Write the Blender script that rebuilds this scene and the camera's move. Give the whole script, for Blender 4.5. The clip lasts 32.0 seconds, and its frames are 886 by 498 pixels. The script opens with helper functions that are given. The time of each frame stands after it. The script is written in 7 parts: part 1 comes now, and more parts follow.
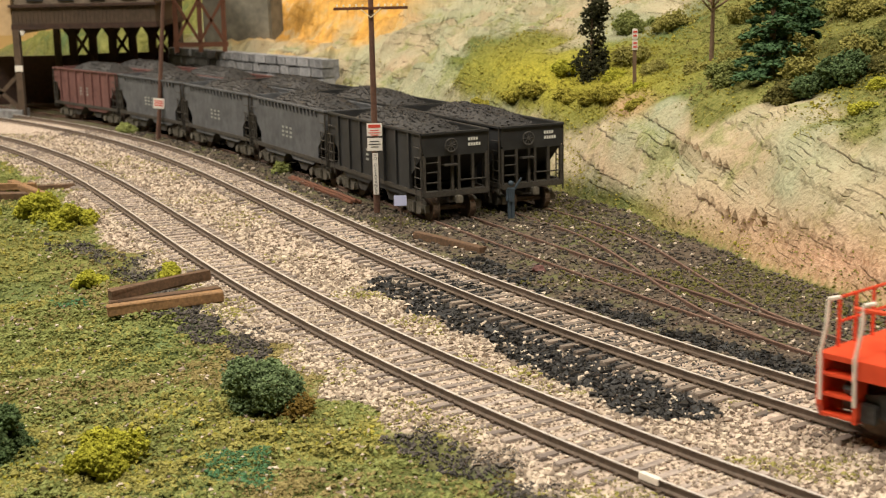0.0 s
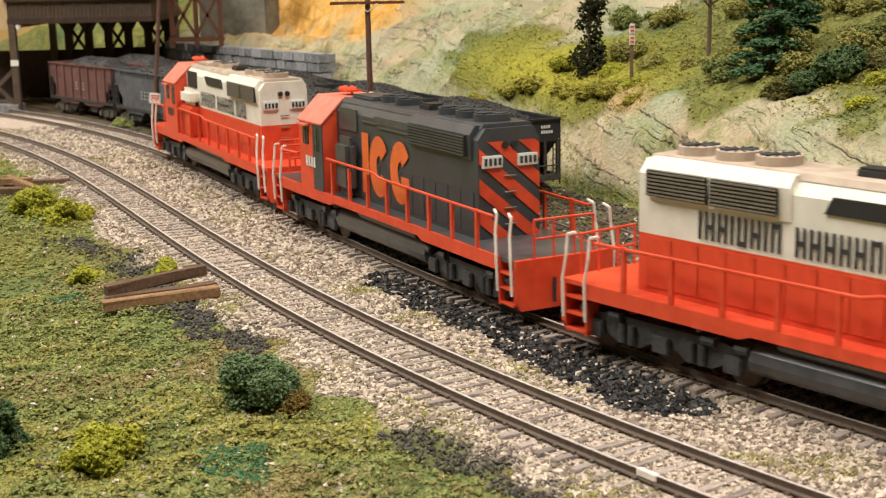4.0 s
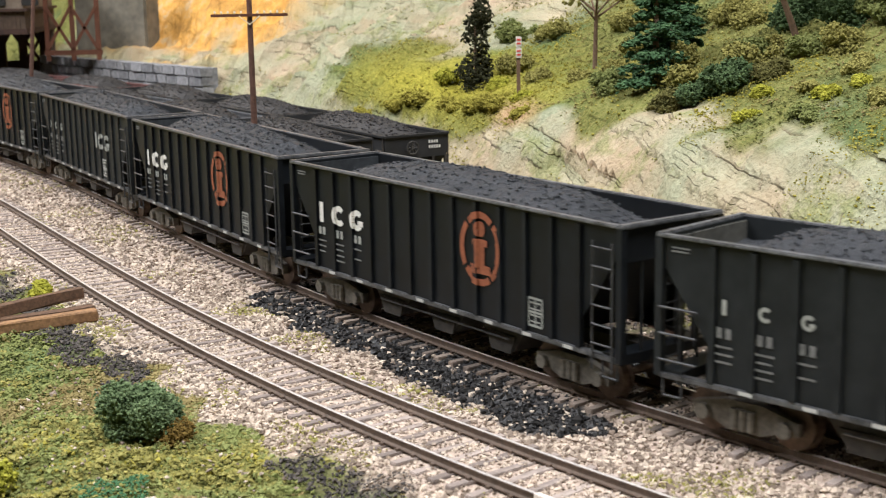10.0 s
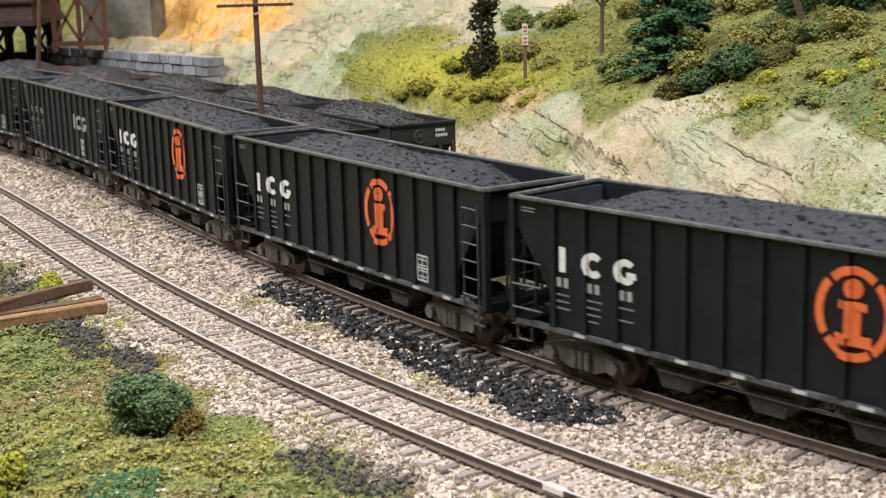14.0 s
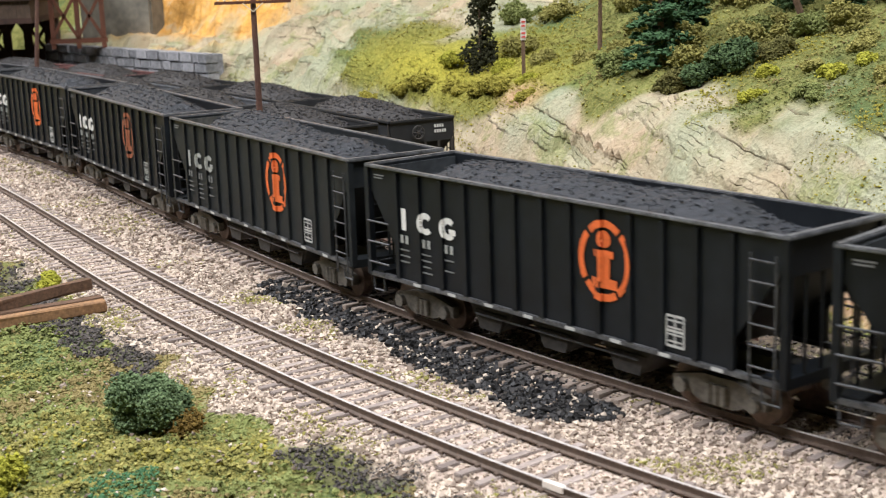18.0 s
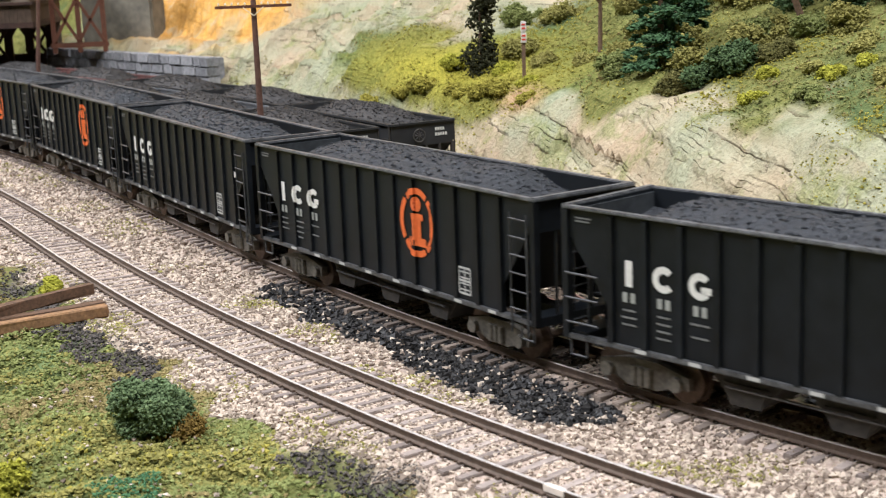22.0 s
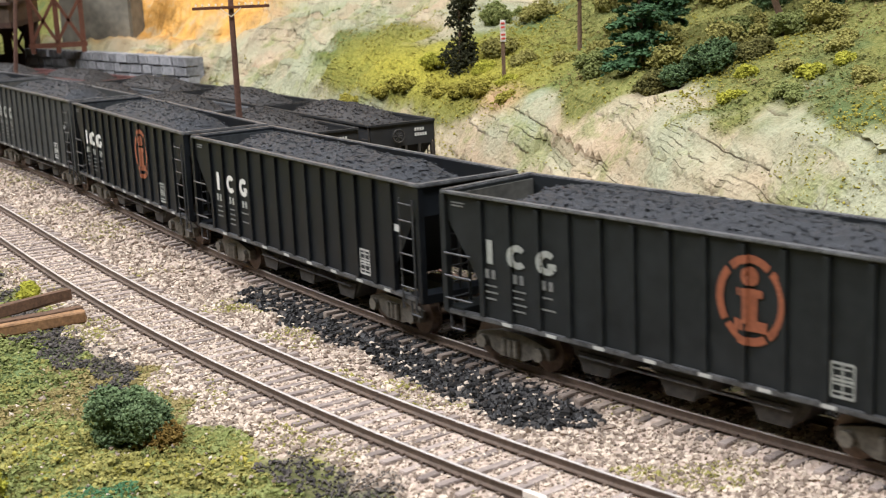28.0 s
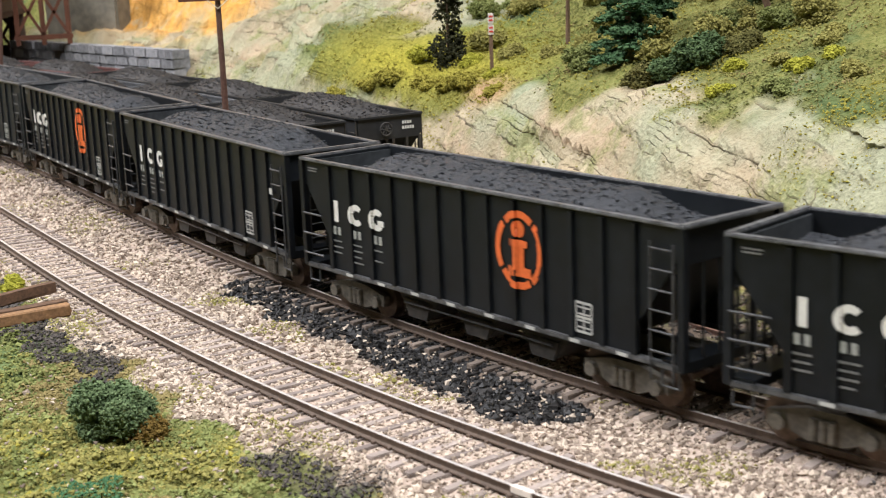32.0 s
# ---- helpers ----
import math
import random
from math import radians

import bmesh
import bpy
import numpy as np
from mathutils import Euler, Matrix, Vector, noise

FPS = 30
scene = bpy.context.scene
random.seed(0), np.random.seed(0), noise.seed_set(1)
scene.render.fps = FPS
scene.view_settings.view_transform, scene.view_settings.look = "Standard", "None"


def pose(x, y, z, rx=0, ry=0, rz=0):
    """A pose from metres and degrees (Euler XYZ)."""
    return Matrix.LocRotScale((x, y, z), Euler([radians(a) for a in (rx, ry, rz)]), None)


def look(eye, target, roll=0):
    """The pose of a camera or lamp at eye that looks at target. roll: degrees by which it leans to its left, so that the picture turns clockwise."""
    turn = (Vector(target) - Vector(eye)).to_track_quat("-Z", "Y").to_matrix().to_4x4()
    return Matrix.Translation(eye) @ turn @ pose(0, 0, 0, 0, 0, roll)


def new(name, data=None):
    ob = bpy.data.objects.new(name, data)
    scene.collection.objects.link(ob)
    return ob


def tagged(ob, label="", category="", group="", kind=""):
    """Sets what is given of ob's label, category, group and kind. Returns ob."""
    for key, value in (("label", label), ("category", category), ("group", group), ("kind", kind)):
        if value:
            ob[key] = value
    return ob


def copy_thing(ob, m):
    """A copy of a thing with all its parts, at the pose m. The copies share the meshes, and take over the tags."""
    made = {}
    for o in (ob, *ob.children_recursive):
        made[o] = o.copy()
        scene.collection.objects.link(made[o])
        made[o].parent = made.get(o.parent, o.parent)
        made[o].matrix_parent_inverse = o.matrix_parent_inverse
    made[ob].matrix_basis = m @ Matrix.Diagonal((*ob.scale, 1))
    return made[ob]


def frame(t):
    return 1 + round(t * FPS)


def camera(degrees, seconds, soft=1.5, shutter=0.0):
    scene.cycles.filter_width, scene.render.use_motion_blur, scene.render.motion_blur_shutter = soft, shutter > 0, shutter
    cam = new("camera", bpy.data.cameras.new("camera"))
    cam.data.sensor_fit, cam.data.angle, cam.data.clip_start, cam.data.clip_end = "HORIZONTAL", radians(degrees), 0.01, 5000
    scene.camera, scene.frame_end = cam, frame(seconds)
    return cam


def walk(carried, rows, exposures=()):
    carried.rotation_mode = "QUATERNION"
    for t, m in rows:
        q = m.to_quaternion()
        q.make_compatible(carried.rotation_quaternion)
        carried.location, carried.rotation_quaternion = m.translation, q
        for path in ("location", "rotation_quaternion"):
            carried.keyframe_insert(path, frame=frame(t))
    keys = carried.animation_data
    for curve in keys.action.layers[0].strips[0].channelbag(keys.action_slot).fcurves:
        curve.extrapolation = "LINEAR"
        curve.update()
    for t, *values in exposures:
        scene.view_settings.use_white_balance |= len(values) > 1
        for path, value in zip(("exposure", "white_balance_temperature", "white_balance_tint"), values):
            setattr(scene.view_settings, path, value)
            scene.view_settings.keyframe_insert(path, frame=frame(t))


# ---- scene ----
cam = camera(36.03, 32.0, soft=1.1, shutter=0.22)
cam.data.dof.use_dof, cam.data.dof.focus_distance, cam.data.dof.aperture_fstop = True, 0.42, 54.0
# seconds, eye, yaw, pitch, roll
PATH = [
    (0, (-0.00003, -0.00004, 0.10125), -0.004, -11.637, -1.224),
    (0.5, (0.00017, 0.00019, 0.10112), -0.022, -11.655, -1.294),
    (1, (-0.00010, 0.00006, 0.10131), -0.007, -11.691, -1.222),
    (1.5, (0.00008, 0.00012, 0.10133), 0.035, -11.715, -1.233),
    (2, (-0.00012, 0.00068, 0.10077), 0.040, -11.741, -1.218),
    (2.5, (-0.00008, 0.00037, 0.10110), -0.007, -11.781, -1.245),
    (3, (0.00009, 0.00083, 0.10121), -0.038, -11.821, -1.307),
    (3.5, (-0.00002, 0.00090, 0.10133), -0.096, -11.841, -1.260),
    (5.5, (-0.00056, 0.00137, 0.10026), -0.175, -11.927, -1.008),
    (6, (-0.00063, 0.00095, 0.10032), -0.159, -11.976, -1.017),
    (6.5, (-0.00023, 0.00101, 0.10073), -0.173, -12.007, -1.079),
    (7, (-0.00001, 0.00104, 0.10118), -0.228, -11.968, -1.242),
    (7.5, (-0.00006, 0.00201, 0.10143), -0.531, -11.940, -1.283),
    (8, (-0.00018, 0.00416, 0.10129), -1.344, -11.944, -1.245),
    (8.5, (-0.00005, 0.00609, 0.10125), -2.337, -11.744, -1.197),
    (9, (-0.00025, 0.00809, 0.10107), -3.351, -11.562, -1.158),
    (9.5, (0.00000, 0.01026, 0.10108), -4.306, -11.457, -1.108),
    (10, (-0.00032, 0.01131, 0.10049), -5.011, -11.389, -0.944),
    (10.5, (-0.00035, 0.01181, 0.10026), -5.299, -11.396, -0.813),
    (11, (-0.00065, 0.01142, 0.09970), -5.291, -11.466, -0.765),
    (11.5, (-0.00036, 0.01104, 0.10028), -5.131, -11.505, -0.892),
    (12, (-0.00047, 0.01044, 0.10036), -4.931, -11.534, -1.033),
    (12.5, (-0.00034, 0.01030, 0.10070), -4.679, -11.662, -1.257),
    (13, (-0.00036, 0.01052, 0.10106), -4.521, -11.826, -1.413),
    (13.5, (-0.00004, 0.01096, 0.10138), -4.526, -11.918, -1.484),
    (14, (0.00007, 0.01117, 0.10141), -4.620, -11.955, -1.519),
    (14.5, (0.00019, 0.01116, 0.10153), -4.638, -11.964, -1.597),
    (16.5, (0.00064, 0.01094, 0.10227), -4.413, -12.222, -1.870),
    (17, (0.00047, 0.01108, 0.10210), -4.447, -12.256, -1.852),
    (17.5, (0.00064, 0.01151, 0.10234), -4.576, -12.259, -1.860),
    (18, (0.00062, 0.01133, 0.10219), -4.584, -12.211, -1.913),
    (18.5, (0.00051, 0.01094, 0.10237), -4.533, -12.170, -1.880),
    (19, (0.00052, 0.01072, 0.10232), -4.458, -12.142, -1.944),
    (19.5, (0.00070, 0.01066, 0.10247), -4.390, -12.199, -2.038),
    (20, (0.00093, 0.01088, 0.10296), -4.407, -12.274, -2.132),
    (20.5, (0.00101, 0.01107, 0.10306), -4.461, -12.249, -2.167),
    (21, (0.00125, 0.01117, 0.10324), -4.481, -12.232, -2.210),
    (21.5, (0.00116, 0.01089, 0.10325), -4.485, -12.216, -2.194),
    (22, (0.00102, 0.01068, 0.10303), -4.486, -12.159, -2.204),
    (22.5, (0.00133, 0.01098, 0.10329), -4.501, -12.136, -2.296),
    (23, (0.00163, 0.01118, 0.10387), -4.568, -12.208, -2.354),
    (23.5, (0.00192, 0.01153, 0.10406), -4.652, -12.239, -2.456),
    (24, (0.00201, 0.01139, 0.10442), -4.695, -12.234, -2.441),
    (24.5, (0.00195, 0.01170, 0.10427), -4.774, -12.214, -2.431),
    (25, (0.00193, 0.01196, 0.10382), -4.856, -12.202, -2.414),
    (25.5, (0.00198, 0.01220, 0.10377), -4.984, -12.210, -2.367),
    (27.5, (0.00231, 0.01226, 0.10435), -5.164, -12.241, -2.421),
    (28, (0.00259, 0.01272, 0.10466), -5.178, -12.373, -2.515),
    (28.5, (0.00240, 0.01341, 0.10427), -5.343, -12.422, -2.457),
    (29, (0.00262, 0.01357, 0.10461), -5.477, -12.428, -2.399),
    (29.5, (0.00244, 0.01366, 0.10430), -5.548, -12.390, -2.346),
    (30, (0.00247, 0.01357, 0.10420), -5.542, -12.385, -2.315),
    (30.5, (0.00257, 0.01371, 0.10399), -5.528, -12.384, -2.315),
    (31, (0.00245, 0.01361, 0.10406), -5.539, -12.449, -2.298),
    (31.5, (0.00310, 0.01434, 0.10450), -5.568, -12.564, -2.390),
    (32, (0.00259, 0.01471, 0.10400), -5.731, -12.639, -2.280),
]


def carried_pose(eye, yaw, pitch, roll):
    y, p = radians(yaw), radians(pitch)
    ahead = Vector((-math.sin(y) * math.cos(p), math.cos(y) * math.cos(p), math.sin(p)))
    return look(eye, Vector(eye) + ahead, roll)


walk(cam, [(t, carried_pose(eye, yaw, pitch, roll)) for t, eye, yaw, pitch, roll in PATH], [(0, 0.0, 6500, 10), (3, 0.0, 6350, 10), (6, 0.10, 5550, 11), (13, 0.25, 5450, 14), (23, 0.25, 5330, 14), (32, 0.25, 5480, 14)])

# ---- the room's light ----
world = bpy.data.worlds.new("room_world")
scene.world = world
world.use_nodes = True
bg = world.node_tree.nodes["Background"]
bg.inputs["Color"].default_value = (1.0, 0.93, 0.84, 1)
bg.inputs["Strength"].default_value = 0.12
scene.view_settings.exposure = 0.0


def ceiling_panel(x, y, z, sx, sy, watts, colour=(1.0, 0.92, 0.80)):
    data = bpy.data.lights.new("ceiling_panel", "AREA")
    data.shape, data.size, data.size_y, data.energy, data.color = "RECTANGLE", sx, sy, watts, colour
    lamp = new("ceiling_panel", data)
    lamp.matrix_world = pose(x, y, z)
    return lamp


ceiling_panel(0.05, -0.25, 1.45, 1.2, 0.30, 30)
ceiling_panel(-1.30, 0.80, 1.40, 0.40, 1.6, 58)
ceiling_panel(0.55, 0.45, 1.45, 0.3, 1.2, 12)


# ---- materials ----
def material(name, base, rough=0.7, metal=0.0, vary=0.25, scale=300.0, bump=0.0, second=None, spec=0.5, fine=4.0, obrand=0.0, island=0.0, bump_dist=0.0004):
    """Two scales of noise over a base colour, with fine relief."""
    m = bpy.data.materials.new(name)
    m.use_nodes = True
    nt = m.node_tree
    n, l = nt.nodes, nt.links
    b = n["Principled BSDF"]
    b.inputs["Metallic"].default_value = metal
    b.inputs["Specular IOR Level"].default_value = spec
    tc = n.new("ShaderNodeTexCoord")
    n1, n2 = n.new("ShaderNodeTexNoise"), n.new("ShaderNodeTexNoise")
    n1.inputs["Scale"].default_value, n1.inputs["Detail"].default_value = scale, 5
    n2.inputs["Scale"].default_value, n2.inputs["Detail"].default_value = scale * fine, 3
    l.new(tc.outputs["Object"], n1.inputs["Vector"])
    l.new(tc.outputs["Object"], n2.inputs["Vector"])
    add = n.new("ShaderNodeMath")
    add.operation = "ADD"
    l.new(n1.outputs["Fac"], add.inputs[0])
    l.new(n2.outputs["Fac"], add.inputs[1])
    src = add.outputs[0]
    if obrand or island:
        extra = n.new("ShaderNodeMath")
        extra.operation = "MULTIPLY_ADD"
        if island:
            geo = n.new("ShaderNodeNewGeometry")
            l.new(geo.outputs["Random Per Island"], extra.inputs[0])
        else:
            info = n.new("ShaderNodeObjectInfo")
            l.new(info.outputs["Random"], extra.inputs[0])
        extra.inputs[1].default_value = (obrand or island) * 2
        l.new(src, extra.inputs[2])
        sub = n.new("ShaderNodeMath")
        sub.operation = "SUBTRACT"
        l.new(extra.outputs[0], sub.inputs[0])
        sub.inputs[1].default_value = (obrand or island)
        src = sub.outputs[0]
    ramp = n.new("ShaderNodeValToRGB")
    half = n.new("ShaderNodeMath")
    half.operation = "MULTIPLY"
    half.inputs[1].default_value = 0.5
    l.new(src, half.inputs[0])
    l.new(half.outputs[0], ramp.inputs["Fac"])
    dark = tuple(c * (1 - vary) for c in base)
    light = second or tuple(min(1, c * (1 + vary)) for c in base)
    ramp.color_ramp.elements[0].position, ramp.color_ramp.elements[1].position = 0.28, 0.72
    ramp.color_ramp.elements[0].color, ramp.color_ramp.elements[1].color = (*dark, 1), (*light, 1)
    l.new(ramp.outputs["Color"], b.inputs["Base Color"])
    rr = n.new("ShaderNodeMapRange")
    l.new(n1.outputs["Fac"], rr.inputs["Value"])
    rr.inputs["To Min"].default_value, rr.inputs["To Max"].default_value = max(0.05, rough - 0.12), min(1, rough + 0.12)
    l.new(rr.outputs["Result"], b.inputs["Roughness"])
    if bump:
        bn = n.new("ShaderNodeBump")
        bn.inputs["Strength"].default_value, bn.inputs["Distance"].default_value = bump, bump_dist
        l.new(n2.outputs["Fac"], bn.inputs["Height"])
        l.new(bn.outputs["Normal"], b.inputs["Normal"])
    return m


M = dict(
    rail=material("rail_steel", (0.115, 0.082, 0.060), 0.6, 0.1, 0.35, 200, spec=0.4),
    rail_top=material("rail_head", (0.62, 0.57, 0.52), 0.4, 0.4, 0.2, 300),
    rust=material("rusty_rail", (0.12, 0.065, 0.045), 0.8, 0.1, 0.4, 250, second=(0.22, 0.13, 0.095)),
    tie=material("weathered_tie", (0.22, 0.175, 0.148), 0.9, 0, 0.3, 120, 0.5, obrand=0.35, second=(0.38, 0.315, 0.27)),
    tie_dark=material("sooty_tie", (0.13, 0.10, 0.08), 0.9, 0, 0.35, 120, 0.5, obrand=0.4, second=(0.27, 0.215, 0.17)),
    ballast=material("ballast_stone", (0.300, 0.228, 0.168), 0.9, 0, 0.35, 200, island=0.8, second=(0.590, 0.490, 0.382)),
    coal=material("coal", (0.006, 0.0055, 0.005), 0.5, 0, 0.5, 400, 0.4, island=0.4, second=(0.026, 0.024, 0.022), spec=0.35),
    ash=material("ash_cinder", (0.030, 0.024, 0.020), 0.8, 0, 0.5, 400, island=0.5, second=(0.105, 0.088, 0.073)),
    yard=material("yard_grit", (0.050, 0.040, 0.031), 0.85, 0, 0.5, 400, island=0.5, second=(0.140, 0.108, 0.080)),
    cinder=material("cinder", (0.045, 0.04, 0.04), 0.8, 0, 0.5, 400, island=0.3, second=(0.12, 0.11, 0.10)),
    black=material("hopper_black", (0.0040, 0.0052, 0.0068), 0.48, 0, 0.25, 60, 0.05, second=(0.0092, 0.0115, 0.0145), obrand=0.35, spec=0.30),
    black_dusty=material("hopper_dusty_black", (0.0085, 0.0105, 0.0118), 0.55, 0, 0.25, 60, 0.05, second=(0.0185, 0.0215, 0.0225), spec=0.3),
    weathered=material("hopper_weathered_grey", (0.034, 0.036, 0.035), 0.65, 0, 0.25, 60, 0.05, second=(0.060, 0.062, 0.058), spec=0.3),
    black_in=material("hopper_inside", (0.022, 0.026, 0.030), 0.7, 0, 0.4, 120, second=(0.052, 0.057, 0.060)),
    dust_in=material("hopper_dusty_inside", (0.070, 0.068, 0.058), 0.8, 0, 0.4, 120, second=(0.125, 0.120, 0.100)),
    ladder=material("ladder_black", (0.016, 0.017, 0.018), 0.5, 0, 0.4, 200, second=(0.085, 0.086, 0.088)),
    sill=material("worn_sill", (0.022, 0.023, 0.024), 0.5, 0, 0.4, 220, second=(0.12, 0.12, 0.12)),
    # pale tone holds edge wear and the rim's bright highlight in its colour
    rim=material("pale_rim", (0.030, 0.031, 0.033), 0.42, 0, 0.4, 200, second=(0.17, 0.172, 0.178)),
    under=material("underframe_grime", (0.030, 0.028, 0.026), 0.8, 0, 0.35, 150, second=(0.07, 0.062, 0.052)),
    truck=material("truck_grime", (0.085, 0.074, 0.058), 0.8, 0, 0.4, 250, 0.3, second=(0.17, 0.15, 0.115)),
    bogie=material("loco_truck_grey", (0.030, 0.030, 0.032), 0.6, 0, 0.4, 250, 0.3, second=(0.085, 0.083, 0.082)),
    wheel=material("wheel_steel", (0.10, 0.075, 0.06), 0.5, 0.6, 0.4, 250, second=(0.20, 0.14, 0.10)),
    white=material("lettering_white", (0.66, 0.65, 0.60), 0.6, 0, 0.12, 300),
    dim=material("lettering_dim", (0.15, 0.152, 0.145), 0.7, 0, 0.3, 300),
    stencil=material("stencil_white", (0.46, 0.46, 0.43), 0.7, 0, 0.25, 300),
    fade=material("lettering_faded", (0.30, 0.31, 0.28), 0.7, 0, 0.25, 300),
    emblem=material("emblem_orange", (0.66, 0.135, 0.022), 0.6, 0, 0.2, 200),
    emblem_dull=material("emblem_dull", (0.24, 0.075, 0.030), 0.7, 0, 0.3, 200),
    orange=material("loco_orange", (0.62, 0.052, 0.016), 0.45, 0, 0.18, 60, 0.03, second=(0.74, 0.085, 0.028)),
    orange_top=material("loco_orange_roof", (0.62, 0.13, 0.08), 0.6, 0, 0.2, 60, second=(0.74, 0.20, 0.13)),
    cream=material("loco_white", (0.70, 0.65, 0.55), 0.55, 0, 0.10, 50, 0.03, second=(0.80, 0.76, 0.66)),
    grimy=material("loco_roof_grime", (0.42, 0.31, 0.23), 0.75, 0, 0.25, 60, second=(0.55, 0.44, 0.34)),
    grey=material("loco_grey", (0.040, 0.043, 0.050), 0.40, 0, 0.2, 50, second=(0.062, 0.065, 0.073)),
    dark=material("dark_grille", (0.018, 0.017, 0.016), 0.6, 0, 0.3, 200),
    grille=material("grille_slat", (0.16, 0.135, 0.10), 0.6, 0, 0.3, 200),
    tank=material("tank_grime", (0.060, 0.060, 0.063), 0.34, 0, 0.3, 60, second=(0.090, 0.088, 0.088)),
    glass=material("cab_glass", (0.02, 0.022, 0.025), 0.12, 0, 0.2, 100, spec=0.6),
    board=material("number_board", (0.72, 0.74, 0.70), 0.4, 0, 0.05, 100),
    lens=material("lamp_lens", (0.75, 0.68, 0.5), 0.15, 0, 0.1, 100),
    grab=material("grab_white", (0.74, 0.66, 0.58), 0.5, 0, 0.1, 200),
    boxcar=material("hopper_oxide", (0.115, 0.042, 0.036), 0.75, 0, 0.3, 60, second=(0.17, 0.075, 0.065)),
    oldblack=material("old_hopper_black", (0.010, 0.0105, 0.011), 0.7, 0, 0.35, 60, 0.1, second=(0.026, 0.026, 0.026)),
    dusty=material("dusty_hopper_grey", (0.062, 0.065, 0.072), 0.8, 0, 0.3, 60, second=(0.115, 0.118, 0.124)),
    load=material("load_coal", (0.010, 0.0112, 0.0135), 0.5, 0, 0.5, 900, 1.0, second=(0.060, 0.064, 0.072), spec=0.4),
    oldload=material("dusty_coal", (0.018, 0.017, 0.016), 0.6, 0, 0.4, 300, 0.6, second=(0.062, 0.056, 0.052), spec=0.4),
    frame=material("hopper_frame_grime", (0.03, 0.026, 0.021), 0.8, 0, 0.4, 200, second=(0.065, 0.055, 0.042)),
    pole=material("pole_wood", (0.085, 0.038, 0.024), 0.8, 0, 0.3, 200, 0.2, second=(0.15, 0.075, 0.05)),
    insul=material("insulator_glass", (0.75, 0.68, 0.50), 0.2, 0, 0.1, 200),
    timber=material("new_timber", (0.20, 0.105, 0.045), 0.85, 0, 0.4, 260, 0.3, second=(0.36, 0.20, 0.085)),
    timber_dark=material("old_timber", (0.085, 0.045, 0.022), 0.85, 0, 0.4, 260, 0.3, second=(0.17, 0.095, 0.05)),
    tower=material("tipple_brown", (0.075, 0.050, 0.032), 0.85, 0, 0.3, 80, second=(0.120, 0.080, 0.052)),
    tower_dark=material("tipple_dark_timber", (0.035, 0.018, 0.012), 0.85, 0, 0.3, 80, second=(0.07, 0.035, 0.022)),
    tower_red=material("trestle_red_brown", (0.12, 0.045, 0.022), 0.85, 0, 0.3, 80),
    tan=material("tipple_tan", (0.52, 0.36, 0.20), 0.8, 0, 0.15, 60),
    stone=material("wall_stone", (0.20, 0.20, 0.205), 0.9, 0, 0.3, 100, 0.4, obrand=0.25, second=(0.37, 0.365, 0.37)),
    signwhite=material("sign_white", (0.78, 0.74, 0.68), 0.5, 0, 0.06, 200),
    signred=material("sign_red", (0.62, 0.07, 0.045), 0.5, 0, 0.1, 200),
    signblack=material("sign_black", (0.03, 0.03, 0.03), 0.6, 0, 0.1, 200),
    signblue=material("sign_pale_blue", (0.52, 0.56, 0.80), 0.4, 0, 0.04, 200),
    denim=material("figure_blue", (0.045, 0.065, 0.085), 0.8, 0, 0.2, 200),
    ledge=material("strata_edge", (0.30, 0.25, 0.20), 0.9, 0, 0.4, 120, 0.5),
    plaster=material("room_plaster", (0.70, 0.66, 0.58), 0.9, 0, 0.05, 3),
    carpet=material("room_carpet", (0.20, 0.18, 0.16), 0.95, 0, 0.2, 40),
    bark=material("bark", (0.16, 0.10, 0.06), 0.9, 0, 0.3, 200, 0.3),
)


def foliage(name, a, b, scale=400):
    return material(name, a, 0.95, 0, 0.35, scale, 0.6, island=0.18, second=b, spec=0.05)


M.update(
    leaf_bright=foliage("foam_bright", (0.22, 0.23, 0.018), (0.46, 0.44, 0.06)),
    leaf_mid=foliage("foam_mid", (0.150, 0.180, 0.048), (0.285, 0.305, 0.108)),
    leaf_teal=foliage("foam_teal", (0.050, 0.135, 0.062), (0.115, 0.225, 0.105)),
    leaf_brown=foliage("foam_brown", (0.19, 0.15, 0.055), (0.33, 0.27, 0.115)),
    leaf_dark=foliage("foam_dark", (0.052, 0.088, 0.035), (0.130, 0.185, 0.080)),
    leaf_blue=foliage("foam_blue_green", (0.085, 0.135, 0.060), (0.210, 0.275, 0.130)),
    leaf_conifer=foliage("conifer_needles", (0.036, 0.080, 0.038), (0.098, 0.168, 0.074)),
    leaf_black=foliage("dark_cedar", (0.022, 0.025, 0.014), (0.06, 0.06, 0.03)),
    leaf_olive=foliage("foam_olive", (0.205, 0.195, 0.048), (0.37, 0.335, 0.105)),
    leaf_yellow=foliage("foam_yellow", (0.23, 0.21, 0.025), (0.42, 0.37, 0.075)),
    leaf_slope=foliage("foam_slope", (0.130, 0.145, 0.042), (0.265, 0.265, 0.095)),
    leaf_rustic=foliage("foam_brown_green", (0.085, 0.085, 0.025), (0.19, 0.175, 0.06)),
    leaf_rust=foliage("foam_rust", (0.14, 0.085, 0.02), (0.26, 0.18, 0.05)),
)


# ---- mesh helpers ----
def part(name, bm, mat, parent=None, label=""):
    me = bpy.data.meshes.new(name)
    bm.to_mesh(me)
    bm.free()
    me.materials.append(mat)
    ob = new(name, me)
    ob.parent = parent
    if label:
        ob["label"] = label
    return ob


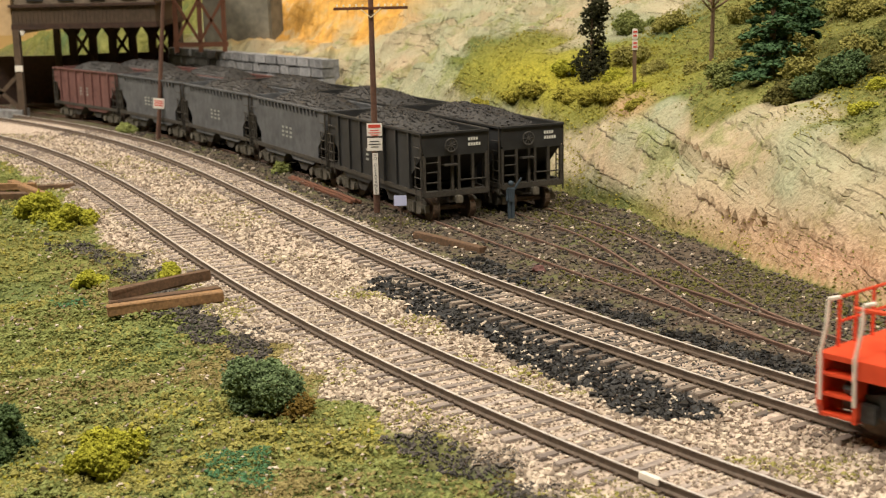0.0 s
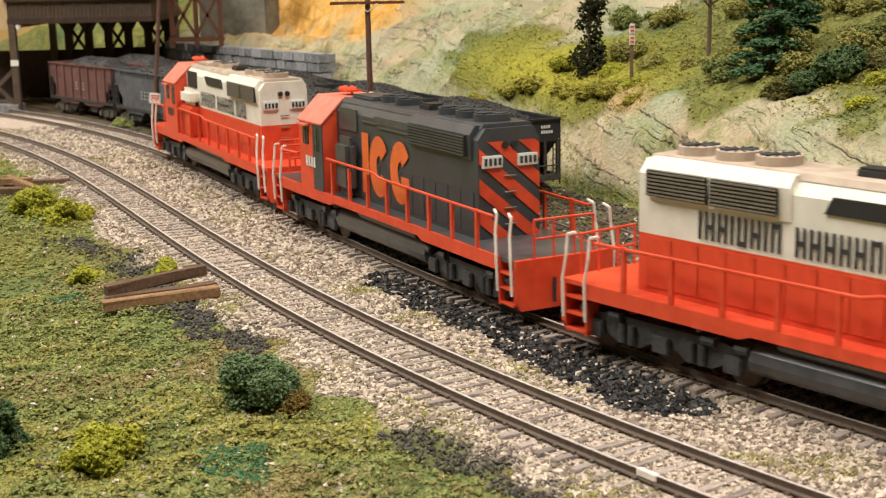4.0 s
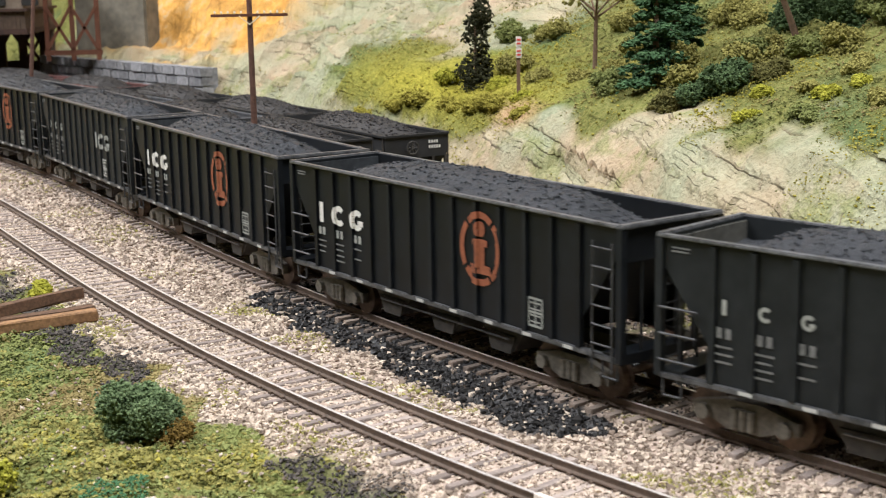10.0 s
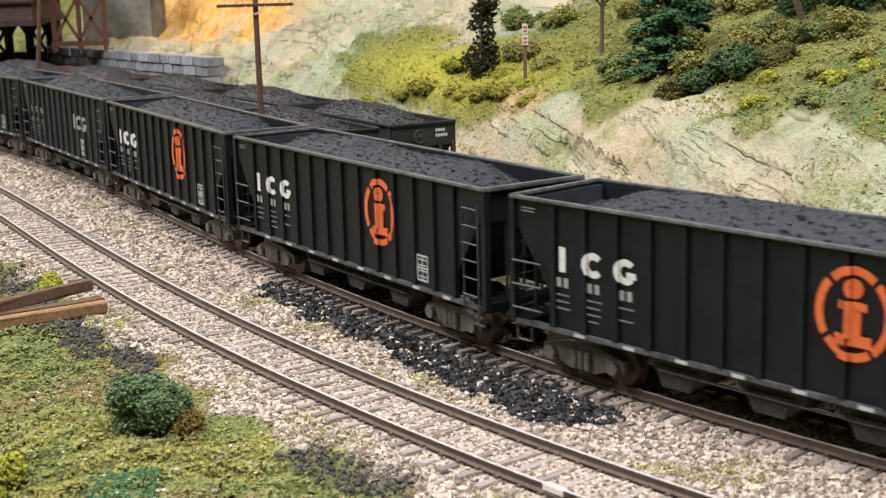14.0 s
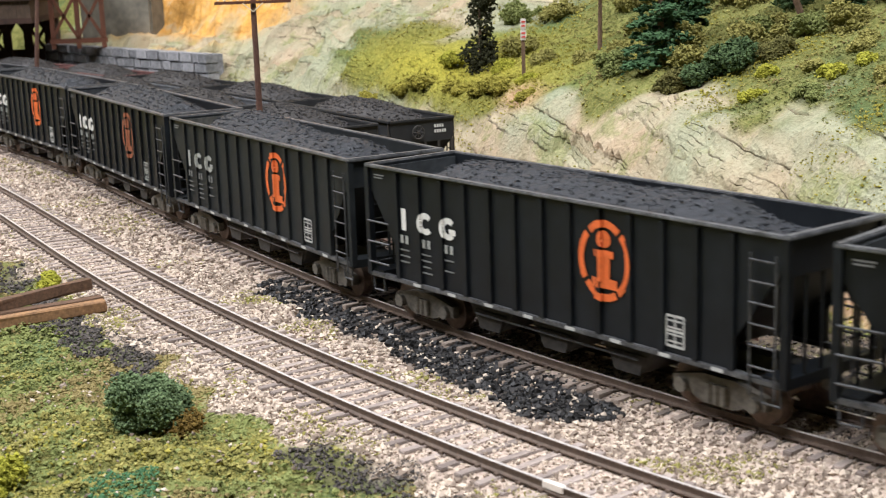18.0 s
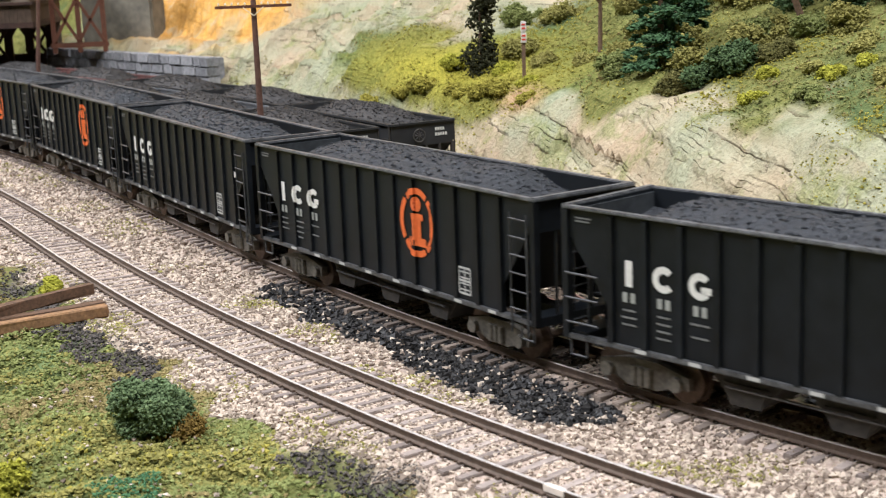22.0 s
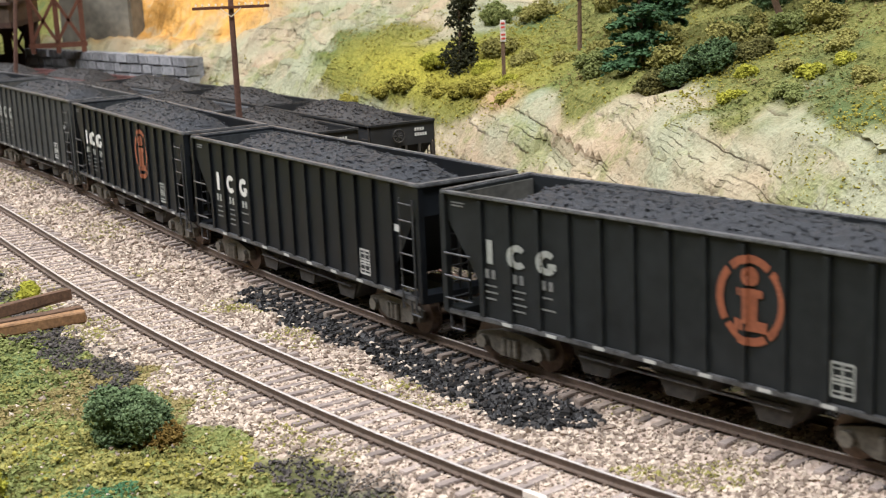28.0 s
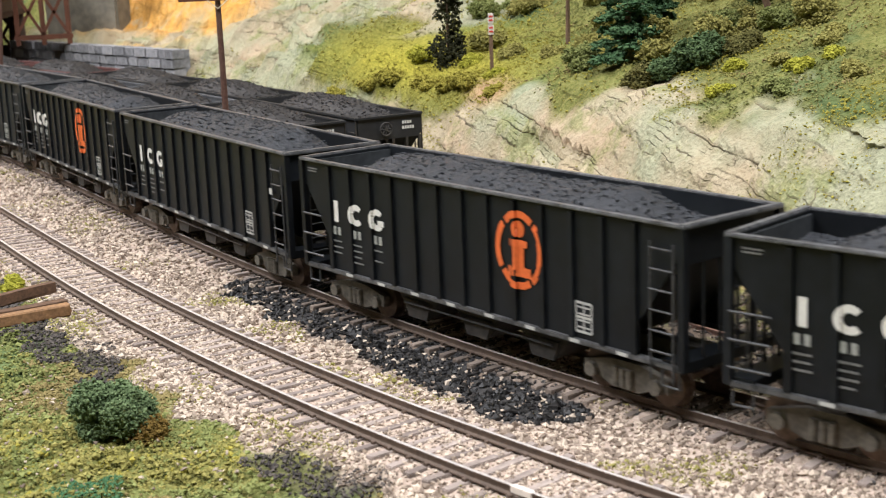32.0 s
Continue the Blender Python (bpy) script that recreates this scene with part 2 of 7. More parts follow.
def empty(name, m=None):
    ob = new(name)
    ob.empty_display_size = 0.01
    if m is not None:
        ob.matrix_world = m
    return ob


def box(bm, x0, x1, y0, y1, z0, z1, bevel=0.0):
    g = bmesh.ops.create_cube(bm, size=1)["verts"]
    for v in g:
        v.co = Vector(((x0 + x1) / 2 + v.co.x * (x1 - x0), (y0 + y1) / 2 + v.co.y * (y1 - y0), (z0 + z1) / 2 + v.co.z * (z1 - z0)))
    if bevel:
        ed = list({e for v in g for e in v.link_edges})
        bmesh.ops.bevel(bm, geom=ed, offset=bevel, segments=2, affect="EDGES")
    return bm


def rod(bm, a, b, r, seg=6, r2=None):
    a, b = Vector(a), Vector(b)
    d = b - a
    m = Matrix.Translation((a + b) / 2) @ d.to_track_quat("Z", "Y").to_matrix().to_4x4()
    bmesh.ops.create_cone(bm, cap_ends=True, segments=seg, radius1=r, radius2=r if r2 is None else r2, depth=d.length, matrix=m)
    return bm


def beam(bm, a, b, w, h):
    """A square timber from a to b."""
    a, b = Vector(a), Vector(b)
    d = b - a
    m = Matrix.Translation((a + b) / 2) @ d.to_track_quat("X", "Z").to_matrix().to_4x4() @ Matrix.Diagonal((d.length, w, h, 1))
    bmesh.ops.create_cube(bm, size=1, matrix=m)
    return bm


def prism(bm, outline, x0, x1):
    """An outline in (y, z), drawn out along x."""
    a = [bm.verts.new((x0, y, z)) for y, z in outline]
    b = [bm.verts.new((x1, y, z)) for y, z in outline]
    n = len(outline)
    for i in range(n):
        bm.faces.new((a[i], a[(i + 1) % n], b[(i + 1) % n], b[i]))
    bm.faces.new(a[::-1])
    bm.faces.new(b)
    bmesh.ops.recalc_face_normals(bm, faces=bm.faces)
    return bm


def slab(bm, outline, y0, y1):
    """An outline in (x, z), drawn out along y."""
    a = [bm.verts.new((x, y0, z)) for x, z in outline]
    b = [bm.verts.new((x, y1, z)) for x, z in outline]
    n = len(outline)
    for i in range(n):
        bm.faces.new((a[i], a[(i + 1) % n], b[(i + 1) % n], b[i]))
    bm.faces.new(a[::-1])
    bm.faces.new(b)
    bmesh.ops.recalc_face_normals(bm, faces=bm.faces)
    return bm


def fresh():
    return bmesh.new()


def stuff(name, co, faces, mat, label="", category=""):
    me = bpy.data.meshes.new(name)
    me.from_pydata(co.tolist(), [], faces.tolist())
    me.materials.append(mat)
    ob = new(name, me)
    return tagged(ob, label, category, kind="stuff")


OCTA = np.array([(1, 0, 0), (-1, 0, 0), (0, 1, 0), (0, -1, 0), (0, 0, 1), (0, 0, -1)], float)
OCTF = np.array([(0, 2, 4), (2, 1, 4), (1, 3, 4), (3, 0, 4), (2, 0, 5), (1, 2, 5), (3, 1, 5), (0, 3, 5)])


def grains(rng, at, size, squash=0.75):
    """Eight-faced crumbs at the places given, each turned and stretched its own way."""
    k = len(at)
    q = rng.normal(size=(k, 4))
    q /= np.linalg.norm(q, axis=1)[:, None]
    w, x, y, z = q.T
    rot = np.stack([1 - 2 * (y * y + z * z), 2 * (x * y - z * w), 2 * (x * z + y * w), 2 * (x * y + z * w), 1 - 2 * (x * x + z * z), 2 * (y * z - x * w), 2 * (x * z - y * w), 2 * (y * z + x * w), 1 - 2 * (x * x + y * y)], 1).reshape(k, 3, 3)
    ext = size[:, None] * rng.uniform(0.6, 1.25, (k, 3))
    v = OCTA[None] * ext[:, None, :] * rng.uniform(0.75, 1.2, (k, 6, 1))
    v = np.einsum("kij,kvj->kvi", rot, v)
    v[:, :, 2] *= squash
    co = (v + at[:, None, :]).reshape(-1, 3)
    fa = (OCTF[None] + (np.arange(k) * 6)[:, None, None]).reshape(-1, 3)
    return co, fa


# ---- the plan: tracks and land ----
def main_x(y):
    d = y - 0.5
    return ((-0.981 * d + 0.3109) * d - 0.4773) * d - 0.0219


def front_x(y):
    d = y - 0.5
    return ((-0.9867 * d + 0.2053) * d - 0.4715) * d - 0.0866


class Line:
    """A track's centre line x(y) between y0 and y1, run on straight at both ends; s grows towards the far end, 0 at y = 0.4."""

    def __init__(self, fx, y0, y1, before, after):
        ys = np.linspace(y0, y1, 400)
        pts = np.stack([fx(ys), ys], 1)
        a, b = pts[0] - pts[1], pts[-1] - pts[-2]
        a, b = a / np.linalg.norm(a), b / np.linalg.norm(b)
        pts = np.concatenate([[pts[0] + a * before], pts, [pts[-1] + b * after]])
        self.p = pts
        self.s = np.r_[0, np.cumsum(np.linalg.norm(np.diff(pts, axis=0), axis=1))]
        self.s -= np.interp(0.4, pts[:, 1], self.s)

    def at(self, s):
        return np.array([np.interp(s, self.s, self.p[:, 0]), np.interp(s, self.s, self.p[:, 1])])

    def way(self, s, e=0.004):
        d = self.at(s + e) - self.at(s - e)
        return d / np.linalg.norm(d)

    def side(self, s, off):
        """A place off the centre, positive towards the hill."""
        t = self.way(s)
        return self.at(s) + off * np.array([t[1], -t[0]])


MAIN = Line(main_x, 0.22, 1.02, 5.2, 5.0)
FRONT = Line(front_x, 0.16, 0.95, 0.6, 0.6)


def yard_x(y):
    d = y - 0.5
    return ((-0.5577 * d + 0.0842) * d - 0.4691) * d + 0.0347


def second_x(y):
    t = np.clip((y - 0.36) / 0.19, 0, 1)
    return yard_x(y) + 0.041 * t * t * (3 - 2 * t)


YARD_A = Line(yard_x, 0.34, 1.02, 0.0, 0.6)
YARD_B = Line(second_x, 0.36, 1.02, 0.0, 0.6)
RAIL_H = 0.0021
TIE_TOP = -RAIL_H
BED = -0.0032


def near_line(x, y, line, lo=0, hi=None):
    """Signed distance from a line for arrays of places, positive towards the hill."""
    best = np.full(x.shape, 9.0)
    pts = line.p[lo:hi:6]
    for a, b in zip(pts[:-1], pts[1:]):
        d = b - a
        l2 = d @ d
        t = np.clip(((x - a[0]) * d[0] + (y - a[1]) * d[1]) / l2, 0, 1)
        px, py = x - a[0] - t * d[0], y - a[1] - t * d[1]
        dist = np.hypot(px, py)
        sign = np.where(d[1] * px - d[0] * py >= 0, 1, -1)
        best = np.where(dist < np.abs(best), dist * sign, best)
    return best


def lattice(x, y, scale, seed=0):
    """Smooth value noise in 0..1."""
    gx, gy = np.asarray(x) * scale + seed * 17.3, np.asarray(y) * scale - seed * 9.1
    ix, iy = np.floor(gx).astype(int), np.floor(gy).astype(int)
    fx, fy = gx - ix, gy - iy
    fx, fy = fx * fx * (3 - 2 * fx), fy * fy * (3 - 2 * fy)

    def h(i, j):
        k = (i * 374761393 + j * 668265263 + seed * 974711) & 0x7FFFFFFF
        k = ((k ^ (k >> 13)) * 1274126177) & 0x7FFFFFFF
        return ((k ^ (k >> 16)) & 0xFFFF) / 65535.0

    a, b, c, d = h(ix, iy), h(ix + 1, iy), h(ix, iy + 1), h(ix + 1, iy + 1)
    return (a * (1 - fx) + b * fx) * (1 - fy) + (c * (1 - fx) + d * fx) * fy


def fbm(x, y, scale, seed=0, octaves=4):
    out, amp, tot = 0, 1.0, 0
    for o in range(octaves):
        out = out + amp * lattice(x, y, scale * 2**o, seed + o)
        tot, amp = tot + amp, amp * 0.5
    return out / tot


def foot_u(s):
    """Where the hill starts, across the tracks, for a place along them."""
    return np.interp(s, [0.0, 0.25, 0.32, 0.40, 0.46, 0.52, 0.60, 0.75, 0.86, 0.98, 1.15, 1.4], [0.262, 0.288, 0.302, 0.315, 0.326, 0.335, 0.345, 0.352, 0.348, 0.333, 0.310, 0.28])


def land(x, y):
    """Height of the ground and the weights of what covers it."""
    x, y = np.asarray(x, float), np.asarray(y, float)
    u, s = 0.894 * x + 0.447 * y, -0.447 * x + 0.894 * y
    d1, d2 = near_line(x, y, FRONT), near_line(x, y, MAIN)
    z = np.full(x.shape, BED)
    z = z + (fbm(x, y, 60, 3) - 0.5) * 0.002
    # the bank falls gently away on the viewer's side
    out = np.clip(-d1 - 0.020, 0, 1)
    z = z - 0.10 * np.clip(out, 0, 0.25) + (fbm(x, y, 22, 5) - 0.5) * 0.012 * np.clip(out * 30, 0, 1)
    # ballast packed up between the ties
    bed = np.clip((0.0165 - np.minimum(np.abs(d1), np.abs(d2))) / 0.003, 0, 1)
    z = z * (1 - bed) + (-0.0028 + (fbm(x, y, 160, 4) - 0.5) * 0.0006) * bed
    # a shallow ditch between the two main tracks
    mid = np.where((d1 > 0) & (d2 < 0), np.minimum(d1, -d2), 0)
    z = z - 0.10 * np.clip(mid - 0.011, 0, 0.012)
    # the hill
    d = u - foot_u(s) + (fbm(x, y, 26, 9) - 0.5) * 0.011
    far = np.clip((s - 0.45) / 0.25, 0, 1)
    prof_near = np.interp(d, [0, 0.006, 0.016, 0.030, 0.05, 0.08, 0.13, 0.25, 0.5], [0, 0.012, 0.030, 0.046, 0.055, 0.064, 0.085, 0.14, 0.22])
    prof_far = np.interp(d, [0, 0.008, 0.020, 0.034, 0.05, 0.08, 0.13, 0.25, 0.5], [0, 0.016, 0.034, 0.044, 0.052, 0.064, 0.088, 0.15, 0.24])
    hill = prof_near * (1 - far) + prof_far * far
    bench = np.clip((s - 0.885) / 0.02, 0, 1)
    prof_bench = np.interp(d, [0, 0.004, 0.02, 0.07, 0.10, 0.16, 0.5], [0, 0.040, 0.043, 0.047, 0.085, 0.15, 0.24])
    hill = hill * (1 - bench) + prof_bench * bench
    rough = np.clip(d / 0.02, 0, 1)
    crag = np.clip((s - 0.60) / 0.1, 0, 1) * np.clip(d / 0.01, 0, 1)
    hill = hill + crag * ((np.abs(fbm(x, y, 18, 61) - 0.5) * -0.05 + 0.006) + (np.abs(fbm(x, y, 55, 62) - 0.5) * -0.02 + 0.003))
    hill = hill + rough * ((fbm(x, y, 40, 7) - 0.5) * 0.008 + (fbm(x, y, 130, 8) - 0.5) * 0.003)
    z = np.where(d > 0, np.maximum(z, z + hill), z)
    w = dict(d1=d1, d2=d2, d=d, u=u, s=s, hill=np.where(d > 0, hill, 0))
    return z, w


def strata_of(x, y, z, s):
    """Beds that dip along the cut: bed number with its fraction, and how far each block stands out."""
    q = (z - 0.16 * s + 0.010 * (fbm(x, y, 14, 71) - 0.5)) / 0.0088
    q = q + 0.35 * np.sin(q * 2.1)
    bed = np.floor(q)
    block = np.floor(s / 0.045 + 0.37 * bed)
    out = lattice(bed * 5.77 + 0.31, block * 3.19 + 0.17, 1.0, 73)
    return out, q


def spot(x, y, ax, ay, bx, by, r, seed=21):
    """Weight of a patch along the stretch a-b, with a frayed edge."""
    dx, dy = bx - ax, by - ay
    t = np.clip(((x - ax) * dx + (y - ay) * dy) / (dx * dx + dy * dy), 0, 1)
    d = np.hypot(x - ax - t * dx, y - ay - t * dy)
    return np.clip((r - d + (fbm(x, y, 90, seed) - 0.5) * 0.020) / 0.005, 0, 1)


def cover(x, y, w):
    d1, d2, d, u, s, hill = (w[k] for k in ("d1", "d2", "d", "u", "s", "hill"))
    fray = (fbm(x, y, 70, 13) - 0.5) * 0.022
    left = -d1
    ballast = np.clip((0.026 - left + fray) / 0.004, 0, 1) * np.clip((0.016 - d2 + fray * 0.5) / 0.004, 0, 1)
    coal = np.maximum.reduce([spot(x, y, -0.012, 0.452, 0.030, 0.369, 0.0170), spot(x, y, 0.030, 0.369, 0.051, 0.319, 0.0150)])
    lane = np.clip(1 - np.abs(d2 - 0.021 - fray * 0.3) / 0.008, 0, 1) * (y < 0.49) * (y > 0.2)
    coal = np.maximum(coal, np.clip(lane * 2, 0, 1) * np.clip((fbm(x, y, 120, 31) - 0.40) * 8, 0, 1))
    yard = np.clip((d2 - 0.013) / 0.005, 0, 1) * np.clip(-d / 0.004, 0, 1)
    r0 = np.clip((hill - 0.004) / 0.004, 0, 1)
    top = 0.052 + 0.016 * (fbm(x, y, 28, 17) - 0.5) * 2 - 0.018 * np.clip((s - 0.42) / 0.12, 0, 1) + 0.050 * np.clip((s - 0.70) / 0.12, 0, 1)
    rock = r0 * np.clip((top - hill) / 0.005, 0, 1)
    upper = np.clip((hill - 0.062 + 0.016 * (fbm(x, y, 22, 19) - 0.5)) / 0.005, 0, 1) * np.clip((s - 0.59) / 0.04, 0, 1)
    rock = np.maximum(rock, upper) * (1 - np.clip((-0.205 - x) / 0.02, 0, 1) * (y > 0.95))
    yellow = (d > 0) * (1 - rock) * np.clip(1 - np.abs(s - 0.62) / 0.16, 0, 1) * 1.3 * np.clip(1 - np.abs(hill - 0.048) / 0.022, 0, 1)
    pink = np.maximum(np.clip(1 - np.hypot((s - 0.525) / 0.03, (hill - 0.040) / 0.008), 0, 1), np.clip(1.1 - np.hypot((s - 0.32) / 0.16, (hill - 0.008) / 0.016), 0, 1)) * (d > 0)
    ochre = np.clip((s - 0.88) / 0.05, 0, 1) * np.clip((hill - 0.040) / 0.012, 0, 1) * np.clip((x + 0.20) / 0.02, 0, 1) * np.clip((fbm(x, y, 24, 37) - 0.30 + 4 * (hill - 0.075)) * 5, 0, 1)
    ash = np.maximum.reduce([spot(x, y, ax, ay, bx, by, r, 33) for ax, ay, bx, by, r in ((-0.062, 0.387, -0.051, 0.358, 0.0090), (-0.152, 0.540, -0.116, 0.489, 0.0100), (-0.116, 0.489, -0.086, 0.436, 0.0070), (-0.086, 0.436, -0.062, 0.387, 0.0095), (-0.010, 0.300, 0.018, 0.259, 0.0095))]) * np.clip((fbm(x, y, 130, 35) - 0.22) * 5, 0, 1)
    w["ash"] = ash
    return ballast, np.maximum(coal, ash * 0.49), yard, rock, yellow, pink, ochre


def ground_material():
    m = bpy.data.materials.new("scenic_ground")
    m.use_nodes = True
    nt = m.node_tree
    n, l = nt.nodes, nt.links
    b = n["Principled BSDF"]
    b.inputs["Roughness"].default_value = 0.95
    b.inputs["Specular IOR Level"].default_value = 0.15
    tc = n.new("ShaderNodeTexCoord")

    def noise_of(scale, detail=5, rough=0.6):
        t = n.new("ShaderNodeTexNoise")
        t.inputs["Scale"].default_value, t.inputs["Detail"].default_value, t.inputs["Roughness"].default_value = scale, detail, rough
        l.new(tc.outputs["Object"], t.inputs["Vector"])
        return t.outputs["Fac"]

    def ramp(fac, *stops):
        r = n.new("ShaderNodeValToRGB")
        while len(r.color_ramp.elements) < len(stops):
            r.color_ramp.elements.new(0.5)
        for e, (p, c) in zip(r.color_ramp.elements, stops):
            e.position, e.color = p, (*c, 1)
        l.new(fac, r.inputs["Fac"])
        return r.outputs["Color"]

    def mix(fac, a, bb):
        x = n.new("ShaderNodeMix")
        x.data_type = "RGBA"
        l.new(fac, x.inputs["Factor"])
        l.new(a, x.inputs["A"])
        l.new(bb, x.inputs["B"])
        return x.outputs["Result"]

    big, mid, fine = noise_of(14), noise_of(70), noise_of(600, 3)
    grass = mix(ramp(mid, (0.40, (0, 0, 0)), (0.62, (1, 1, 1))), ramp(fine, (0.3, (0.075, 0.085, 0.018)), (0.7, (0.19, 0.18, 0.05))), ramp(fine, (0.3, (0.125, 0.14, 0.03)), (0.7, (0.25, 0.24, 0.08))))
    grass = mix(ramp(big, (0.52, (0, 0, 0)), (0.66, (1, 1, 1))), grass, ramp(fine, (0.3, (0.05, 0.085, 0.03)), (0.7, (0.12, 0.17, 0.07))))
    stone = ramp(fine, (0.3, (0.33, 0.25, 0.195)), (0.7, (0.58, 0.475, 0.385)))
    coalc = ramp(fine, (0.3, (0.018, 0.018, 0.02)), (0.7, (0.07, 0.065, 0.06)))
    dirt = mix(ramp(mid, (0.46, (0, 0, 0)), (0.70, (1, 1, 1))), ramp(fine, (0.3, (0.060, 0.044, 0.032)), (0.7, (0.145, 0.110, 0.080))), ramp(fine, (0.3, (0.06, 0.07, 0.03)), (0.7, (0.15, 0.15, 0.06))))
    # layered rock: beds that dip across the face, parted by broken dark joints
    def calc(op, p, r=None, v=0.0):
        k = n.new("ShaderNodeMath")
        k.operation = op
        l.new(p, k.inputs[0])
        if r is not None:
            l.new(r, k.inputs[1])
        else:
            k.inputs[1].default_value = v
        return k.outputs[0]

    a3 = n.new("ShaderNodeAttribute")
    a3.attribute_name = "beds"
    along = n.new("ShaderNodeVectorMath")
    along.operation = "DOT_PRODUCT"
    along.inputs[1].default_value = (-0.447, 0.894, 0.25)
    l.new(tc.outputs["Object"], along.inputs[0])
    warp = calc("MULTIPLY", noise_of(90, 3), None, 0.30)
    q = calc("ADD", a3.outputs["Fac"], warp)

    def beds(mult, width, size):
        qq = calc("MULTIPLY", q, None, mult)
        number, part_of = calc("FLOOR", qq), calc("FRACT", qq)
        row = n.new("ShaderNodeTexWhiteNoise")
        row.noise_dimensions = "1D"
        l.new(number, row.inputs["W"])
        pos = calc("ADD", calc("DIVIDE", along.outputs["Value"], None, size), calc("MULTIPLY", row.outputs["Value"], None, 7.0))
        pos = calc("ADD", pos, calc("MULTIPLY", noise_of(160, 3), None, 0.25))
        cell = n.new("ShaderNodeTexWhiteNoise")
        cell.noise_dimensions = "2D"
        cv = n.new("ShaderNodeCombineXYZ")
        l.new(number, cv.inputs["X"])
        l.new(calc("FLOOR", pos), cv.inputs["Y"])
        l.new(cv.outputs[0], cell.inputs["Vector"])
        flatj = ramp(part_of, (0.0, (1, 1, 1)), (width, (0, 0, 0)))
        endj = ramp(calc("FRACT", pos), (0.0, (1, 1, 1)), (0.035, (0, 0, 0)))
        return cell.outputs["Value"], flatj, endj

    v1, j1, e1 = beds(1.0, 0.10, 0.060)
    v2, j2, e2 = beds(2.7, 0.16, 0.040)
    crackm = calc("MULTIPLY", j1, ramp(noise_of(45, 2), (0.46, (0, 0, 0)), (0.60, (0.85, 0.85, 0.85))))
    crackm = calc("MAXIMUM", crackm, calc("MULTIPLY", e1, ramp(noise_of(60, 2), (0.55, (0, 0, 0)), (0.62, (0.8, 0.8, 0.8)))))
    crackm = calc("MAXIMUM", crackm, calc("MULTIPLY", j2, ramp(noise_of(80, 2), (0.52, (0, 0, 0)), (0.64, (0.6, 0.6, 0.6)))))
    layer = calc("SUBTRACT", calc("MULTIPLY", v2, None, 0.25), crackm)
    rockc = ramp(v1, (0.1, (0.344, 0.286, 0.179)), (0.35, (0.464, 0.386, 0.255)), (0.6, (0.318, 0.323, 0.201)), (0.9, (0.430, 0.323, 0.209)))
    rockc = mix(ramp(v2, (0.3, (0, 0, 0)), (1.0, (0.45, 0.45, 0.45))), rockc, ramp(fine, (0.2, (0.482, 0.403, 0.274)), (0.8, (0.585, 0.504, 0.357))))
    rockc = mix(ramp(big, (0.44, (0, 0, 0)), (0.58, (0.75, 0.75, 0.75))), rockc, ramp(fine, (0.3, (0.240, 0.260, 0.160)), (0.7, (0.37, 0.385, 0.255))))
    rockc = mix(ramp(mid, (0.53, (0, 0, 0)), (0.68, (0.5, 0.5, 0.5))), rockc, ramp(fine, (0.3, (0.20, 0.19, 0.09)), (0.7, (0.34, 0.30, 0.17))))
    moss = noise_of(38, 6, 0.7)
    rockc = mix(ramp(moss, (0.53, (0, 0, 0)), (0.62, (0.65, 0.65, 0.65))), rockc, ramp(fine, (0.3, (0.15, 0.18, 0.05)), (0.7, (0.31, 0.31, 0.12))))
    # joint colour holds both dirt and the shade inside the cracks
    rockc = mix(crackm, rockc, ramp(fine, (0.2, (0.095, 0.070, 0.048)), (0.8, (0.20, 0.15, 0.105))))
    pinkc = ramp(fine, (0.3, (0.40, 0.22, 0.13)), (0.7, (0.58, 0.38, 0.25)))
    yel = ramp(fine, (0.3, (0.20, 0.19, 0.02)), (0.7, (0.42, 0.37, 0.05)))
    och = ramp(mid, (0.35, (0.42, 0.23, 0.06)), (0.52, (0.66, 0.36, 0.08)), (0.68, (0.56, 0.42, 0.24)))
    a1, a2 = n.new("ShaderNodeAttribute"), n.new("ShaderNodeAttribute")
    a1.attribute_name, a2.attribute_name = "cover_a", "cover_b"
    sa, sb = n.new("ShaderNodeSeparateColor"), n.new("ShaderNodeSeparateColor")
    l.new(a1.outputs["Color"], sa.inputs[0])
    l.new(a2.outputs["Color"], sb.inputs[0])
    col = mix(sa.outputs["Blue"], grass, dirt)
    col = mix(sa.outputs["Red"], col, stone)
    col = mix(sb.outputs["Green"], col, yel)
    col = mix(sb.outputs["Red"], col, rockc)
    col = mix(sb.outputs["Blue"], col, pinkc)
    col = mix(a2.outputs["Alpha"], col, och)
    col = mix(sa.outputs["Green"], col, coalc)
    l.new(col, b.inputs["Base Color"])
    bn = n.new("ShaderNodeBump")
    bn.inputs["Strength"].default_value, bn.inputs["Distance"].default_value = 0.8, 0.0014
    am = n.new("ShaderNodeMath")
    am.operation = "ADD"
    l.new(fine, am.inputs[0])
    l.new(layer, am.inputs[1])
    l.new(am.outputs[0], bn.inputs["Height"])
    l.new(bn.outputs["Normal"], b.inputs["Normal"])
    return m


